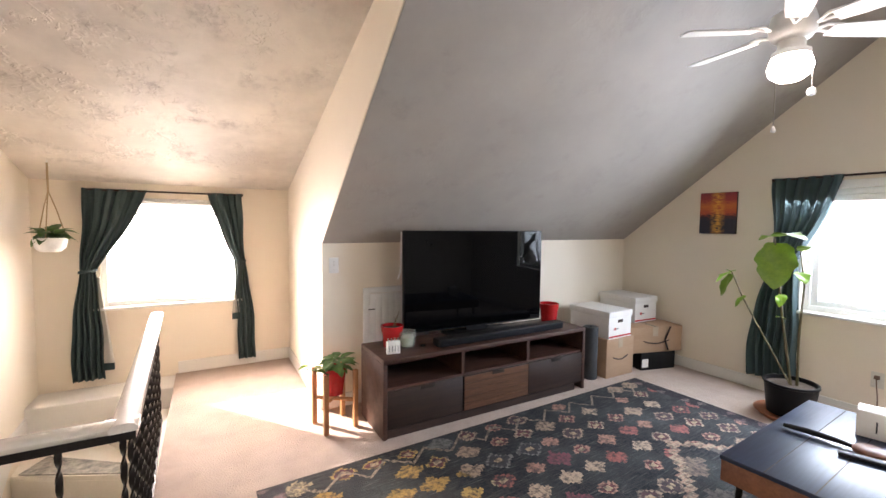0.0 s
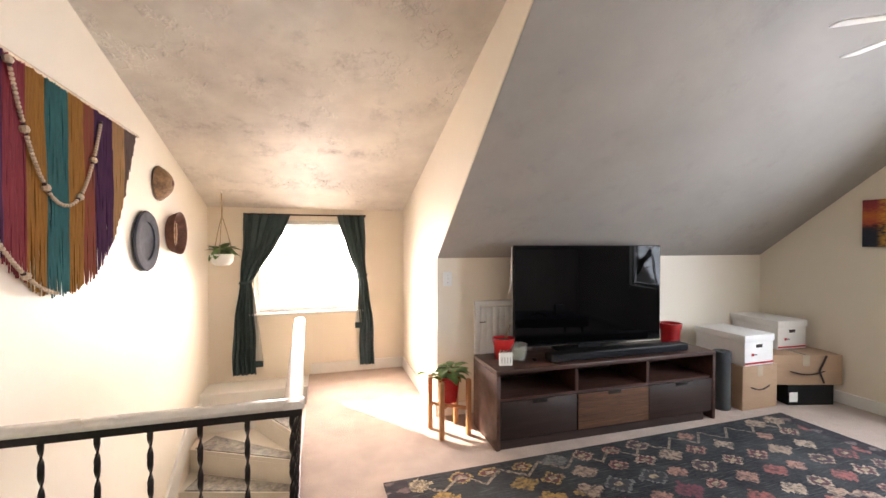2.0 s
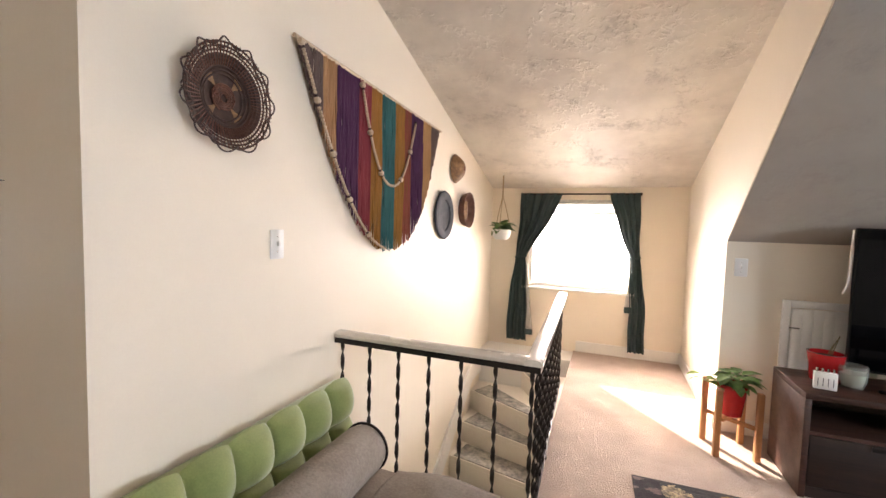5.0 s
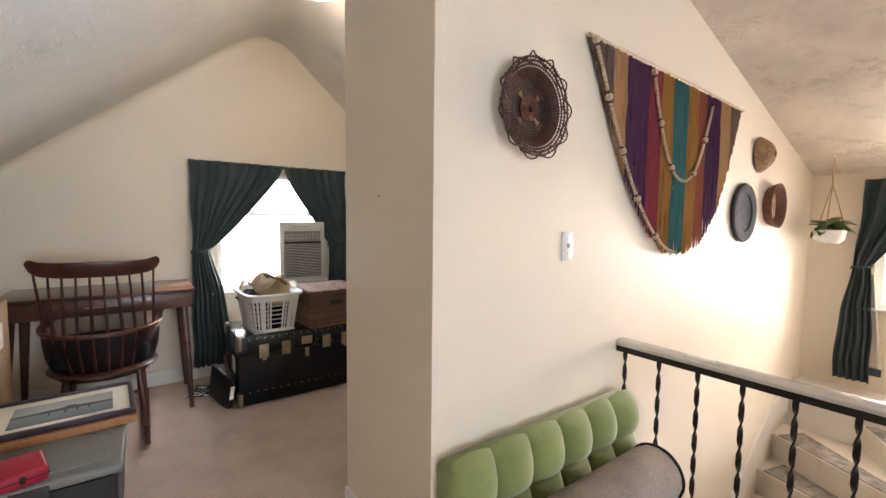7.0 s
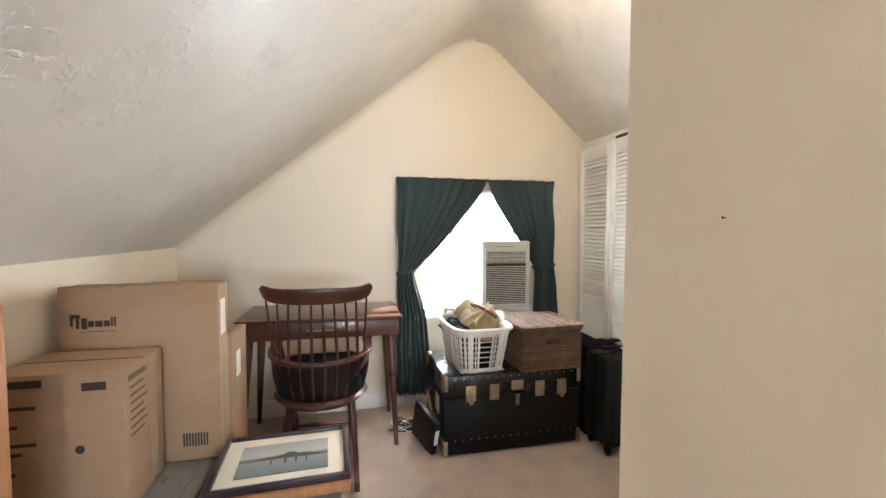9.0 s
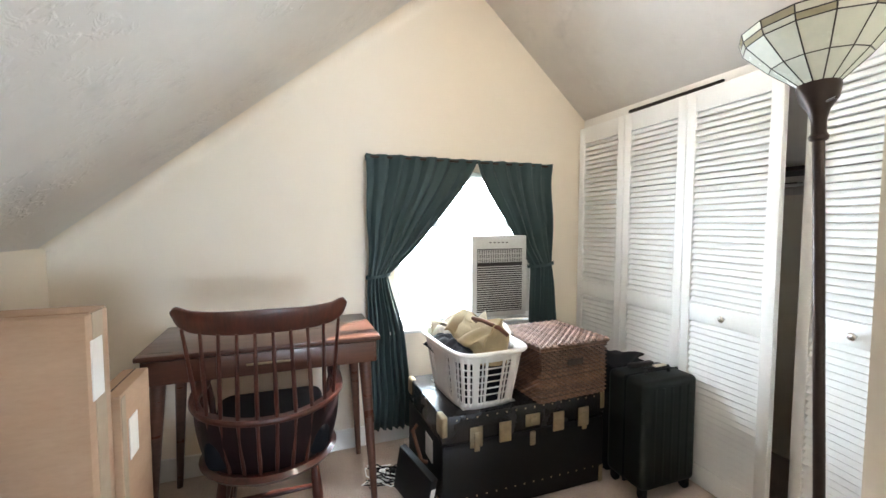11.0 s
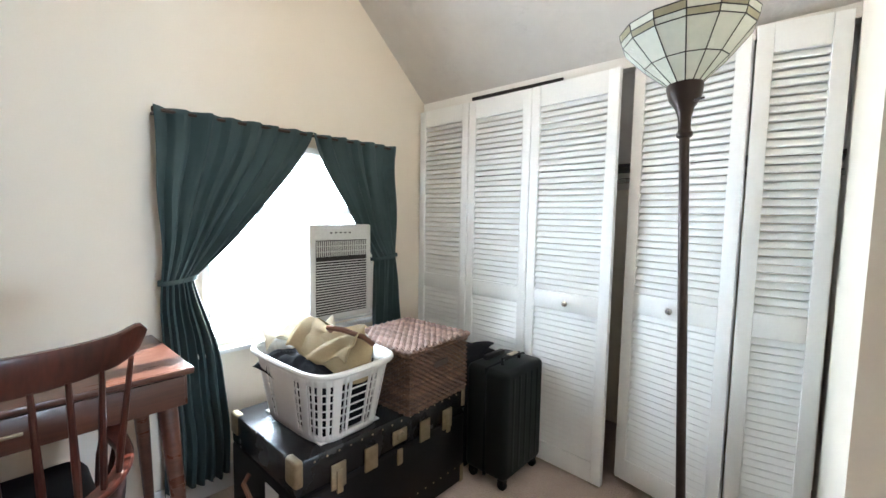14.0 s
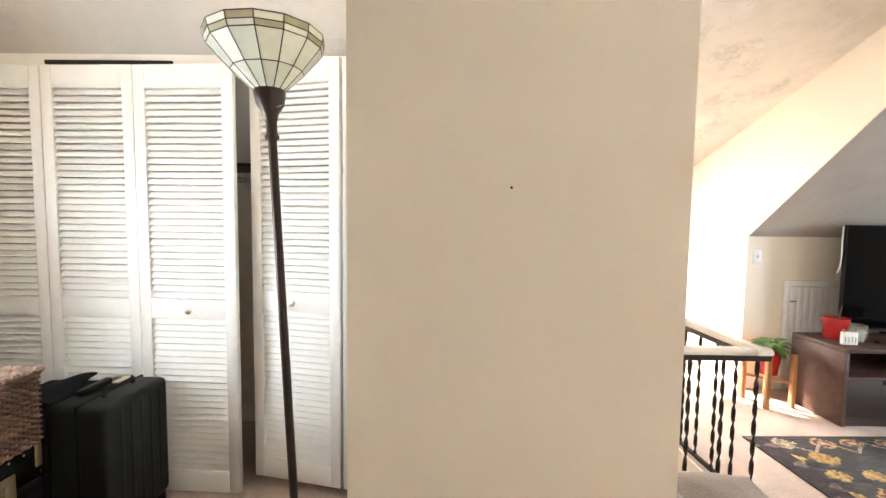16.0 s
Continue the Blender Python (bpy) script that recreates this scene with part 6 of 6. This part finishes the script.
for y in (-0.10, 0.10):
    part("lid_loop", tubes(([(WX + 0.004, y - 0.02, WH + 0.018), (WX + 0.022, y - 0.018, WH + 0.012), (WX + 0.022, y + 0.018, WH + 0.012), (WX + 0.004, y + 0.02, WH + 0.018)], 0.006), n=6), M_WICKER, wl)
part("rim", tubes(([(-WX, -WY, WH - 0.004), (WX, -WY, WH - 0.004), (WX, WY, WH - 0.004), (-WX, WY, WH - 0.004), (-WX, -WY, WH - 0.004)], 0.011), n=6), M_WICKER, wk)
part("grip", boxes((WX + 0.004, WX + 0.010, -0.05, 0.05, 0.17, 0.20), bevel=0.002), M_INK, wk)

# ---- suitcase ----
sc = thing("suitcase", pose(-3.145, 1.56, 0, 0, 0, 0), "dark upright hard-shell suitcase on wheels", "suitcase")
part("shell", boxes((-0.125, 0.125, -0.175, 0.175, 0.055, 0.60), bevel=0.028, seg=4), M_SUIT, sc)
for y in (-0.11, -0.055, 0.0, 0.055, 0.11):
    part("rib", boxes((0.1255, 0.1272, y - 0.010, y + 0.010, 0.09, 0.565), bevel=0.0015), M_SUIT, sc)
part("zip_seam", boxes((-0.006, 0.006, -0.1765, 0.1765, 0.053, 0.602), bevel=0.001), M_BLACKF, sc)
hn = part("top_handle", tubes(([(0.03, -0.08, 0.602), (0.03, -0.075, 0.628), (0.03, 0.075, 0.628), (0.03, 0.08, 0.602)], 0.010), n=8), M_BLACKP, sc)
part("handle_tag", boxes((0.018, 0.044, -0.02, 0.05, 0.637, 0.642)), M_CANVASL, hn)
part("tow_handle", boxes((-0.09, -0.06, -0.08, 0.08, 0.60, 0.625), bevel=0.006), M_BLACKP, sc)
for x in (-0.09, 0.09):
    for y in (-0.14, 0.14):
        wh = part("wheel_fork", boxes((x - 0.018, x + 0.018, y - 0.018, y + 0.018, 0.03, 0.056), bevel=0.004), M_BLACKP, sc)
        part("wheel", lathe([(0, -0.011), (0.023, -0.011), (0.025, -0.007), (0.025, 0.007), (0.023, 0.011), (0, 0.011)], 18), M_BLACKP, wh, at=pose(x, y, 0.025, 90, 0, 0))
thicken(solo("dark_jacket", grid(20, 20, lambda s, v: (-0.12 + 0.24 * s, -0.13 + 0.26 * v, 0.03 * math.sin(3 * s + 5 * v) + 0.04 * math.sin(math.pi * s) * math.sin(math.pi * v))), M_BLACKF, pose(-3.42, 1.54, 0.60), "dark folded jacket behind the suitcase", "clothes"), 0.01)
crate = thing("black_case", pose(-3.42, 1.56, 0), "black soft case standing behind the suitcase", "case")
part("body", boxes((-0.13, 0.13, -0.15, 0.15, 0, 0.59), bevel=0.03, seg=3), M_BLACKF, crate)

# ---- air conditioner ----
ac = thing("air_conditioner", pose(XW + 0.02, 1.10, 0.755), "off-white window air conditioner with a slatted grille", "air conditioner")
part("housing", boxes((-0.10, 0.085, -0.20, 0.20, 0.0, 0.53), bevel=0.008), M_AC, ac)
# Dark sheets on the housing paint the shade between slats and fins.
part("grille_shade", boxes((0.0855, 0.0865, -0.165, 0.165, 0.035, 0.445)), M_ACD, ac)
ac_slat = mesh_of("grille_slat", boxes((0.0, 0.007, -0.165, 0.165, -0.0026, 0.0026), bevel=0.0015, seg=1), M_AC)
for k in range(21):
    part("grille_slat", ac_slat, None, ac, at=pose(0.087, 0, 0.045 + k * 0.0142))
part("vent_shade", boxes((0.0868, 0.0875, -0.165, 0.165, 0.352, 0.445)), M_ACD, ac)
vent = mesh_of("vent_fin", boxes((0.0, 0.006, -0.002, 0.002, 0, 0.085)), M_AC)
for k in range(26):
    part("vent_fin", vent, None, ac, at=pose(0.088, -0.16 + k * 0.0128, 0.356))
for z in (0.383, 0.413):
    part("vent_bar", boxes((0.0885, 0.096, -0.165, 0.165, z - 0.002, z + 0.002)), M_AC, ac)
part("control_panel", boxes((0.085, 0.090, -0.175, 0.175, 0.455, 0.515), bevel=0.002), M_AC, ac)
for k in range(5):
    part("button", boxes((0.090, 0.093, -0.08 + k * 0.03, -0.068 + k * 0.03, 0.482, 0.490)), M_ACD, ac)
part("side_panel", boxes((-0.02, 0.0, 0.205, 0.275, 0.0, 0.55)), M_AC, ac)

# ---- desk ----
dk = thing("writing_desk", pose(-3.755, -0.282, 0), "brown wooden writing desk with one drawer and tapered legs", "desk")
part("top", boxes((-0.27, 0.262, -0.497, 0.497, 0.805, 0.826), bevel=0.004), M_DESK, dk)
part("body", boxes((-0.26, 0.235, -0.482, 0.482, 0.695, 0.804), bevel=0.003), M_DESK, dk)
df = part("drawer", boxes((0.236, 0.250, -0.470, 0.470, 0.700, 0.798), bevel=0.002), M_DESK, dk)
part("pull", boxes((0.2505, 0.258, -0.09, 0.09, 0.745, 0.755), bevel=0.002), M_BRASS, df, "slim brass pull")
for sx in (-1, 1):
    for sy in (-1, 1):
        x, y = 0.0 + (0.20 if sx > 0 else -0.21), 0.43 * sy
        part("leg", tubes(([(x, y, 0.6945), (x + 0.09 * (sx > 0), y + 0.028 * sy, 0.0)], [0.030, 0.014]), n=14), M_DESK, dk)

# ---- rocking chair: faces the desk (-x) ----
rc = thing("rocking_chair", pose(-3.41, -0.275, 0, 0, 0, 0), "cherry-stained spindle-back rocking chair with dark cushion", "rocking chair")


part("seat", lathe([(0, 0.385), (0.20, 0.385), (0.25, 0.398), (0.268, 0.418), (0.25, 0.432), (0, 0.427)], 36), M_CHAIR, rc)
part("seat_cushion", boxes((-0.26, 0.195, -0.225, 0.225, 0.434, 0.575), bevel=0.05, seg=4), M_BLACKF, rc, "dark navy cushion")
NB = 10


def crest(s):
    """Centre line of the crest rail, bowed backwards, with its half height."""
    q = 2 * s - 1
    return Vector((0.345 - 0.075 * q * q, 0.285 * q, 1.024 + 0.030 * abs(q) ** 2.4 + 0.006 * math.cos(math.pi * q))), 0.043 - 0.006 * q * q


bm = bmesh.new()
ring_all = []
for i in range(49):
    c, hh = crest(i / 48)
    q = abs(2 * i / 48 - 1)
    hh *= 1.0 if q < 0.90 else max(0.30, math.sqrt(max(0, 1 - ((q - 0.90) / 0.105) ** 2)))
    lift = 0.012 * max(0.0, q - 0.8) / 0.2
    ring_all.append([bm.verts.new((c.x + dx * 0.011 + 0.012 * dz, c.y, c.z + lift + dz * hh)) for dx, dz in ((-0.6, -1), (0.6, -1), (1, -0.85), (1.1, 0), (1, 0.85), (0.6, 1), (-0.6, 1), (-1, 0.85), (-1.1, 0), (-1, -0.85))])
for a, b in zip(ring_all, ring_all[1:]):
    for k in range(10):
        bm.faces.new((a[k], a[(k + 1) % 10], b[(k + 1) % 10], b[k]))
bm.faces.new(ring_all[0][::-1]), bm.faces.new(ring_all[-1])
part("crest_rail", bm, M_CHAIR, rc)


def bow_pt(t):
    """The bent arm rail: round the back, forward to the arm ends."""
    a = -math.pi / 2 - 0.25 + (math.pi + 0.5) * t
    x, y = 0.262 * math.cos(a), 0.278 * math.sin(a)
    if math.cos(a) < 0:
        x *= 1.6
    return Vector((x, y, 0.668 - 0.022 * math.cos(a)))


arm = [bow_pt(t / 30) for t in range(31)]
arm = [arm[0] + Vector((-0.19, -0.015, -0.01)), arm[0] + Vector((-0.10, -0.01, 0))] + arm + [arm[-1] + Vector((-0.10, 0.01, 0)), arm[-1] + Vector((-0.19, 0.015, -0.01))]
bm = bmesh.new()
prev_ring = None
for i, p in enumerate(arm):
    t = (arm[min(i + 1, len(arm) - 1)] - arm[max(i - 1, 0)]).normalized()
    s = t.cross(Vector((0, 0, 1))).normalized()
    wide = 0.020 + 0.016 * max(0.0, 1 - min(i, len(arm) - 1 - i) / 4)
    ring = [bm.verts.new(p + s * a + Vector((0, 0, b))) for a, b in ((-wide * 0.8, -0.011), (wide * 0.8, -0.011), (wide, -0.004), (wide, 0.005), (wide * 0.8, 0.011), (-wide * 0.8, 0.011), (-wide, 0.005), (-wide, -0.004))]
    if prev_ring:
        for k in range(8):
            bm.faces.new((prev_ring[k], prev_ring[(k + 1) % 8], ring[(k + 1) % 8], ring[k]))
    else:
        bm.faces.new(ring[::-1])
    prev_ring = ring
bm.faces.new(prev_ring)
part("arm_rail", bm, M_CHAIR, rc)
for k in range(NB):
    u = 0.055 + 0.89 * k / (NB - 1)
    c, hh = crest(u)
    q = (2 * u - 1) * 1.22
    mid = Vector((0.262 * math.cos(q), 0.278 * math.sin(q), 0.665 - 0.022 * math.cos(q)))
    foot = Vector((0.235 * math.cos(q), 0.235 * math.sin(q), 0.425))
    part("spindle", tubes(([foot, foot.lerp(mid, 0.5), mid, mid.lerp(c, 0.35), Vector((c.x, c.y, c.z - hh + 0.006))], [0.0065, 0.0085, 0.0075, 0.0085, 0.0055]), n=8), M_CHAIR, rc)
for sy in (-1, 1):
    for q in (0.06, 0.20):
        part("arm_spindle", tubes(([(0.02 - q, 0.235 * sy, 0.425), (-0.01 - q * 1.2, 0.26 * sy, 0.55), (-0.02 - q * 1.3, 0.28 * sy, 0.66)], [0.009, 0.015, 0.009]), n=8), M_CHAIR, rc)
thicken(part("back_pad", grid(40, 14, lambda s, v: ((0.248 - 0.07 * (1 - v) ** 2.2) * math.cos((s - 0.5) * 3.2), (0.266 - 0.06 * (1 - v) ** 2.2) * math.sin((s - 0.5) * 3.2), 0.372 + 0.272 * v)), M_CHAIRD, rc, "dark purple-brown cover round the low back"), 0.014, 1.0)


def rocker_z(x):
    return 0.022 + 0.20 * x * x


for sy in (-1, 1):
    y = 0.195 * sy
    part("rocker", prisms(([(x, rocker_z(x) - 0.022) for x in [-0.40 + 0.05 * q for q in range(18)]] + [(x, rocker_z(x) + 0.022) for x in [0.45 - 0.05 * q for q in range(18)]], 1, y - 0.014, y + 0.014)), M_CHAIR, rc)
    for x in (-0.20, 0.20):
        part("leg", tubes(([(x * 0.75, y * 0.85, 0.392), (x * 0.85, y * 0.9, 0.28), (x * 0.95, y * 0.95, 0.16), (x * 1.05, y, rocker_z(x) + 0.015)], [0.016, 0.022, 0.016, 0.013]), n=10), M_CHAIR, rc)
    part("stretcher", tubes(([(-0.18, y * 0.93, 0.20), (0, y * 0.93, 0.205), (0.18, y * 0.93, 0.20)], [0.009, 0.014, 0.009]), n=8), M_CHAIR, rc)
part("stretcher", tubes(([(0, -0.18, 0.205), (0, 0, 0.205), (0, 0.18, 0.205)], [0.009, 0.014, 0.009]), n=8), M_CHAIR, rc)

# ---- storage bins, cartons and pictures along the south knee wall ----
def storage_bin(m, w, d, h, body, label):
    ob = thing("storage_bin", m, label, "storage bin", "storage bins")
    bm = bmesh.new()
    add_prism(bm, [(-w / 2 + 0.03, -d / 2 + 0.03), (w / 2 - 0.03, -d / 2 + 0.03), (w / 2 - 0.03, d / 2 - 0.03), (-w / 2 + 0.03, d / 2 - 0.03)], 2, 0, h - 0.04)
    for v in bm.verts:
        if v.co.z > 0.1:
            v.co.x *= 1.04
            v.co.y *= 1.05
    bmesh.ops.bevel(bm, geom=bm.edges[:], offset=0.015, segments=2, affect="EDGES")
    part("tub", bm, body, ob)
    ld = part("lid", boxes((-w / 2, w / 2, -d / 2, d / 2, h - 0.045, h - 0.008), bevel=0.012, seg=3), M_BINLID, ob, "grey ridged lid")
    part("lid_panel", boxes((-w / 2 + 0.05, w / 2 - 0.05, -d / 2 + 0.05, d / 2 - 0.05, h - 0.008, h), bevel=0.003), M_BINLID, ld)
    for s in (-1, 1):
        part("clip", boxes((s * w / 2 - 0.008, s * w / 2 + 0.008, -0.05, 0.05, h - 0.10, h - 0.02), bevel=0.004), body, ob)
    return ob


storage_bin(pose(-2.385, -0.395, 0), 0.70, 0.50, 0.43, M_BINBODY, "grey-lidded black storage bin under a framed print")
storage_bin(pose(-2.66, -0.945, 0), 0.86, 0.56, 0.405, M_BINBLUE, "blue-grey storage bin under the cartons")
pw = carton("tall_carton", pose(-2.82, -0.93, 0.406, 0, 0, 90), 0.57, 0.13, 0.735, M_CARD, "tall flat brown carton with dark printed lettering bars", False)
part("printed_emblem", boxes((-0.245, -0.212, -0.0668, -0.0648, 0.615, 0.630), (-0.245, -0.236, -0.0668, -0.0648, 0.585, 0.6149), (-0.225, -0.2161, -0.0668, -0.0648, 0.575, 0.6149)), M_INK, pw)
for x, w, lo, hi in ((-0.208, 0.020, 0.572, 0.616), (-0.185, 0.020, 0.580, 0.604), (-0.161, 0.026, 0.580, 0.604), (-0.131, 0.020, 0.580, 0.604), (-0.107, 0.007, 0.580, 0.618), (-0.096, 0.007, 0.580, 0.618)):
    part("printed_mark", boxes((x, x + w, -0.0668, -0.0648, lo, hi), bevel=0.0009, seg=1), M_INK, pw)
part("printed_line", boxes((-0.215, -0.09, -0.0668, -0.0648, 0.560, 0.563)), M_INK2, pw)
for k in range(9):
    part("barcode_bar", boxes((0.14 + 0.011 * k, 0.146 + 0.011 * k, -0.0668, -0.0648, 0.06, 0.115)), M_INK, pw)
part("open_flap", boxes((-0.28, 0.02, -0.066, -0.03, 0.7355, 0.7405), bevel=0.001), M_CARD, pw, at=pose(0, 0, 0, 0, 0, 1))
part("open_flap", boxes((0.0, 0.28, -0.03, 0.066, 0.7355, 0.739), bevel=0.001), M_CARD, pw)
part("tape", boxes((0.2835, 0.2865, -0.03, 0.03, 0.05, 0.736)), M_TAPE, pw)
cu = carton("printed_carton", pose(-2.575, -1.04, 0.406, 0, 0, 90), 0.39, 0.28, 0.498, M_CARD, "brown appliance carton with printed bars", False)
for k, (a, b, c, d) in enumerate(((-0.19, -0.04, 0.455, 0.48), (0.07, 0.14, 0.435, 0.462), (-0.19, -0.06, 0.385, 0.396), (-0.19, -0.11, 0.325, 0.336), (-0.19, -0.06, 0.265, 0.276), (-0.19, -0.10, 0.235, 0.246), (-0.19, -0.12, 0.17, 0.18), (-0.19, -0.13, 0.125, 0.133))):
    part("printed_mark", boxes((a, b, -0.1418, -0.1398, c, d)), M_INK, cu)
part("printed_badge", lathe([(0, 0.002), (0.014, 0.002), (0.014, 0)], 14), M_INK, cu, at=pose(0.06, -0.1398, 0.24, 90))
for k in range(12):
    part("barcode_bar", boxes((-0.10 + 0.013 * k, -0.092 + 0.013 * k, -0.1418, -0.1398, 0.03, 0.065)), M_INK, cu)
for k in range(7):
    part("printed_line", boxes((0.1948, 0.1968, -0.11, -0.02 + 0.012 * (k % 3), 0.42 - 0.028 * k, 0.428 - 0.028 * k)), M_INK2, cu)
part("printed_block", boxes((0.1948, 0.1968, -0.12, 0.0, 0.45, 0.468)), M_INK2, cu)
part("tape", boxes((0.1946, 0.1972, 0.03, 0.08, 0.02, 0.499)), M_TAPE, cu)
part("top_seam", boxes((-0.193, 0.193, -0.0015, 0.0015, 0.498, 0.4995)), M_INK, cu)

fp = thing("framed_print", pose(-2.565, -0.365, 0.462, 0, 0, 3), "framed seascape print lying flat on a bin", "picture")
for a, b, c, d in ((-0.195, 0.195, -0.245, -0.225), (-0.195, 0.195, 0.225, 0.245), (-0.195, -0.175, -0.225, 0.225), (0.175, 0.195, -0.225, 0.225)):
    part("frame_bar", boxes((a, b, c, d, 0, 0.025), bevel=0.003), M_PURPLEFR, fp)
part("mat_board", boxes((-0.176, 0.176, -0.226, 0.226, 0.004, 0.012)), M_MATBOARD, fp)
part("print", boxes((-0.112, 0.112, -0.165, 0.165, 0.0125, 0.0145)), M_SEA, fp, smooth=False)
part("printed_shape", prisms(([(0.005, -0.10), (0.012, 0.14), (0.0, 0.14), (-0.006, 0.11), (-0.016, 0.09), (-0.018, 0.05), (-0.032, 0.035), (-0.034, 0.01), (-0.022, 0.0), (-0.010, -0.03), (-0.012, -0.06), (0.0, -0.10)], 2, 0.0146, 0.0150)), M_GREYF, fp, "dark rocks in the print")
for y, w in ((-0.05, 0.006), (0.0, 0.010), (0.04, 0.008), (0.08, 0.006)):
    part("printed_shape", boxes((0.013, 0.045, y, y + w, 0.0146, 0.0149)), M_GREYF, fp)
solo("wood_board", boxes((-0.205, 0.205, -0.25, 0.25, 0, 0.030), bevel=0.003), M_PINE, pose(-2.555, -0.37, 0.431, 0, 0, 3), "orange pine board under the framed print", "board")
wl2 = thing("red_case", pose(-2.095, -0.425, 0.431, 0, 0, 15), "small crimson zipped case on the bin lid", "case")
part("body", boxes((-0.08, 0.08, -0.065, 0.065, 0, 0.05), bevel=0.012, seg=3), M_REDCASE, wl2)
part("clasp", boxes((0.079, 0.084, -0.008, 0.008, 0.015, 0.040), bevel=0.002), M_BRONZE, wl2)
part("seam", boxes((-0.0815, 0.0815, -0.0665, 0.0665, 0.024, 0.027)), M_BRONZE, wl2)
part("white_label", boxes((0.2852, 0.2872, -0.045, 0.02, 0.52, 0.67)), M_CARDW, pw, "white shipping label")
fc = carton("flat_carton", pose(-3.02, -0.665, 0, 0, 0, 90), 0.07, 0.25, 0.89, M_CARD, "narrow brown carton standing beside the tall one", False)
part("white_label", boxes((0.0352, 0.0372, -0.07, 0.0, 0.68, 0.80)), M_CARDW, fc, "white shipping label")
part("pale_edge", boxes((0.0352, 0.0368, -0.12, -0.09, 0.02, 0.88)), M_TAPE, fc)
part("top_seam", boxes((-0.0015, 0.0015, -0.122, 0.122, 0.889, 0.8915)), M_INK, fc)

bkc = thing("bookcase", pose(-2.05, -0.93, 0, 0, 0, 0), "open orange pine bookcase beside the cartons", "bookcase")
for y in (-0.032, -0.36):
    part("post", boxes((-0.03, 0.0, y, y + 0.032, 0, 1.19), bevel=0.002), M_PINE, bkc)
for z in (0.08, 0.44, 0.84, 1.155):
    part("shelf", boxes((-0.10, -0.002, -0.327, -0.075, z, z + 0.024), bevel=0.002), M_PINE, bkc)
    part("shelf_edge", boxes((-0.020, -0.001, -0.327, -0.033, z - 0.02, z - 0.001), bevel=0.002), M_PINE, bkc)
part("back_panel", boxes((-0.112, -0.104, -0.36, -0.08, 0.05, 1.18)), M_PINE, bkc)

# ---- clutter on the floor between desk and trunk ----
pst = thing("power_strip", pose(-3.62, 0.33, 0, 0, 0, 70), "white power strip with a tangle of cables", "power strip")
part("body", boxes((-0.13, 0.13, -0.025, 0.025, 0, 0.035), bevel=0.006), M_WHITE, pst)
for k in range(4):
    part("plug", boxes((-0.10 + 0.055 * k, -0.07 + 0.055 * k, -0.015, 0.015, 0.035, 0.062), bevel=0.004), M_BLACKP if k % 2 else M_WHITE, pst)
rcab = random.Random(3)
for k in range(8):
    pts = [(rcab.uniform(-0.12, 0.12), rcab.uniform(-0.06, 0.06), 0.05)]
    for q in range(9):
        pts.append((0.17 * math.sin(q * 0.9 + k) + rcab.uniform(-0.03, 0.03), 0.09 * math.cos(q * 1.1 + k * 2) + rcab.uniform(-0.02, 0.02), 0.012 + 0.05 * rcab.random()))
    part("cable", tubes((pts, 0.0035), n=5), M_WHITE if k in (1, 5) else M_BLACKP, pst)
nb = thing("black_binder", pose(-3.42, 0.34, 0.0, 0, 14, 20), "black binder with a white label leaning on the trunk", "binder")
part("cover", boxes((-0.13, 0.13, -0.018, 0.018, 0.012, 0.25), bevel=0.004), M_BLACKP, nb)
part("spine_label", boxes((0.1305, 0.132, -0.013, 0.013, 0.10, 0.20)), M_CARDW, nb)
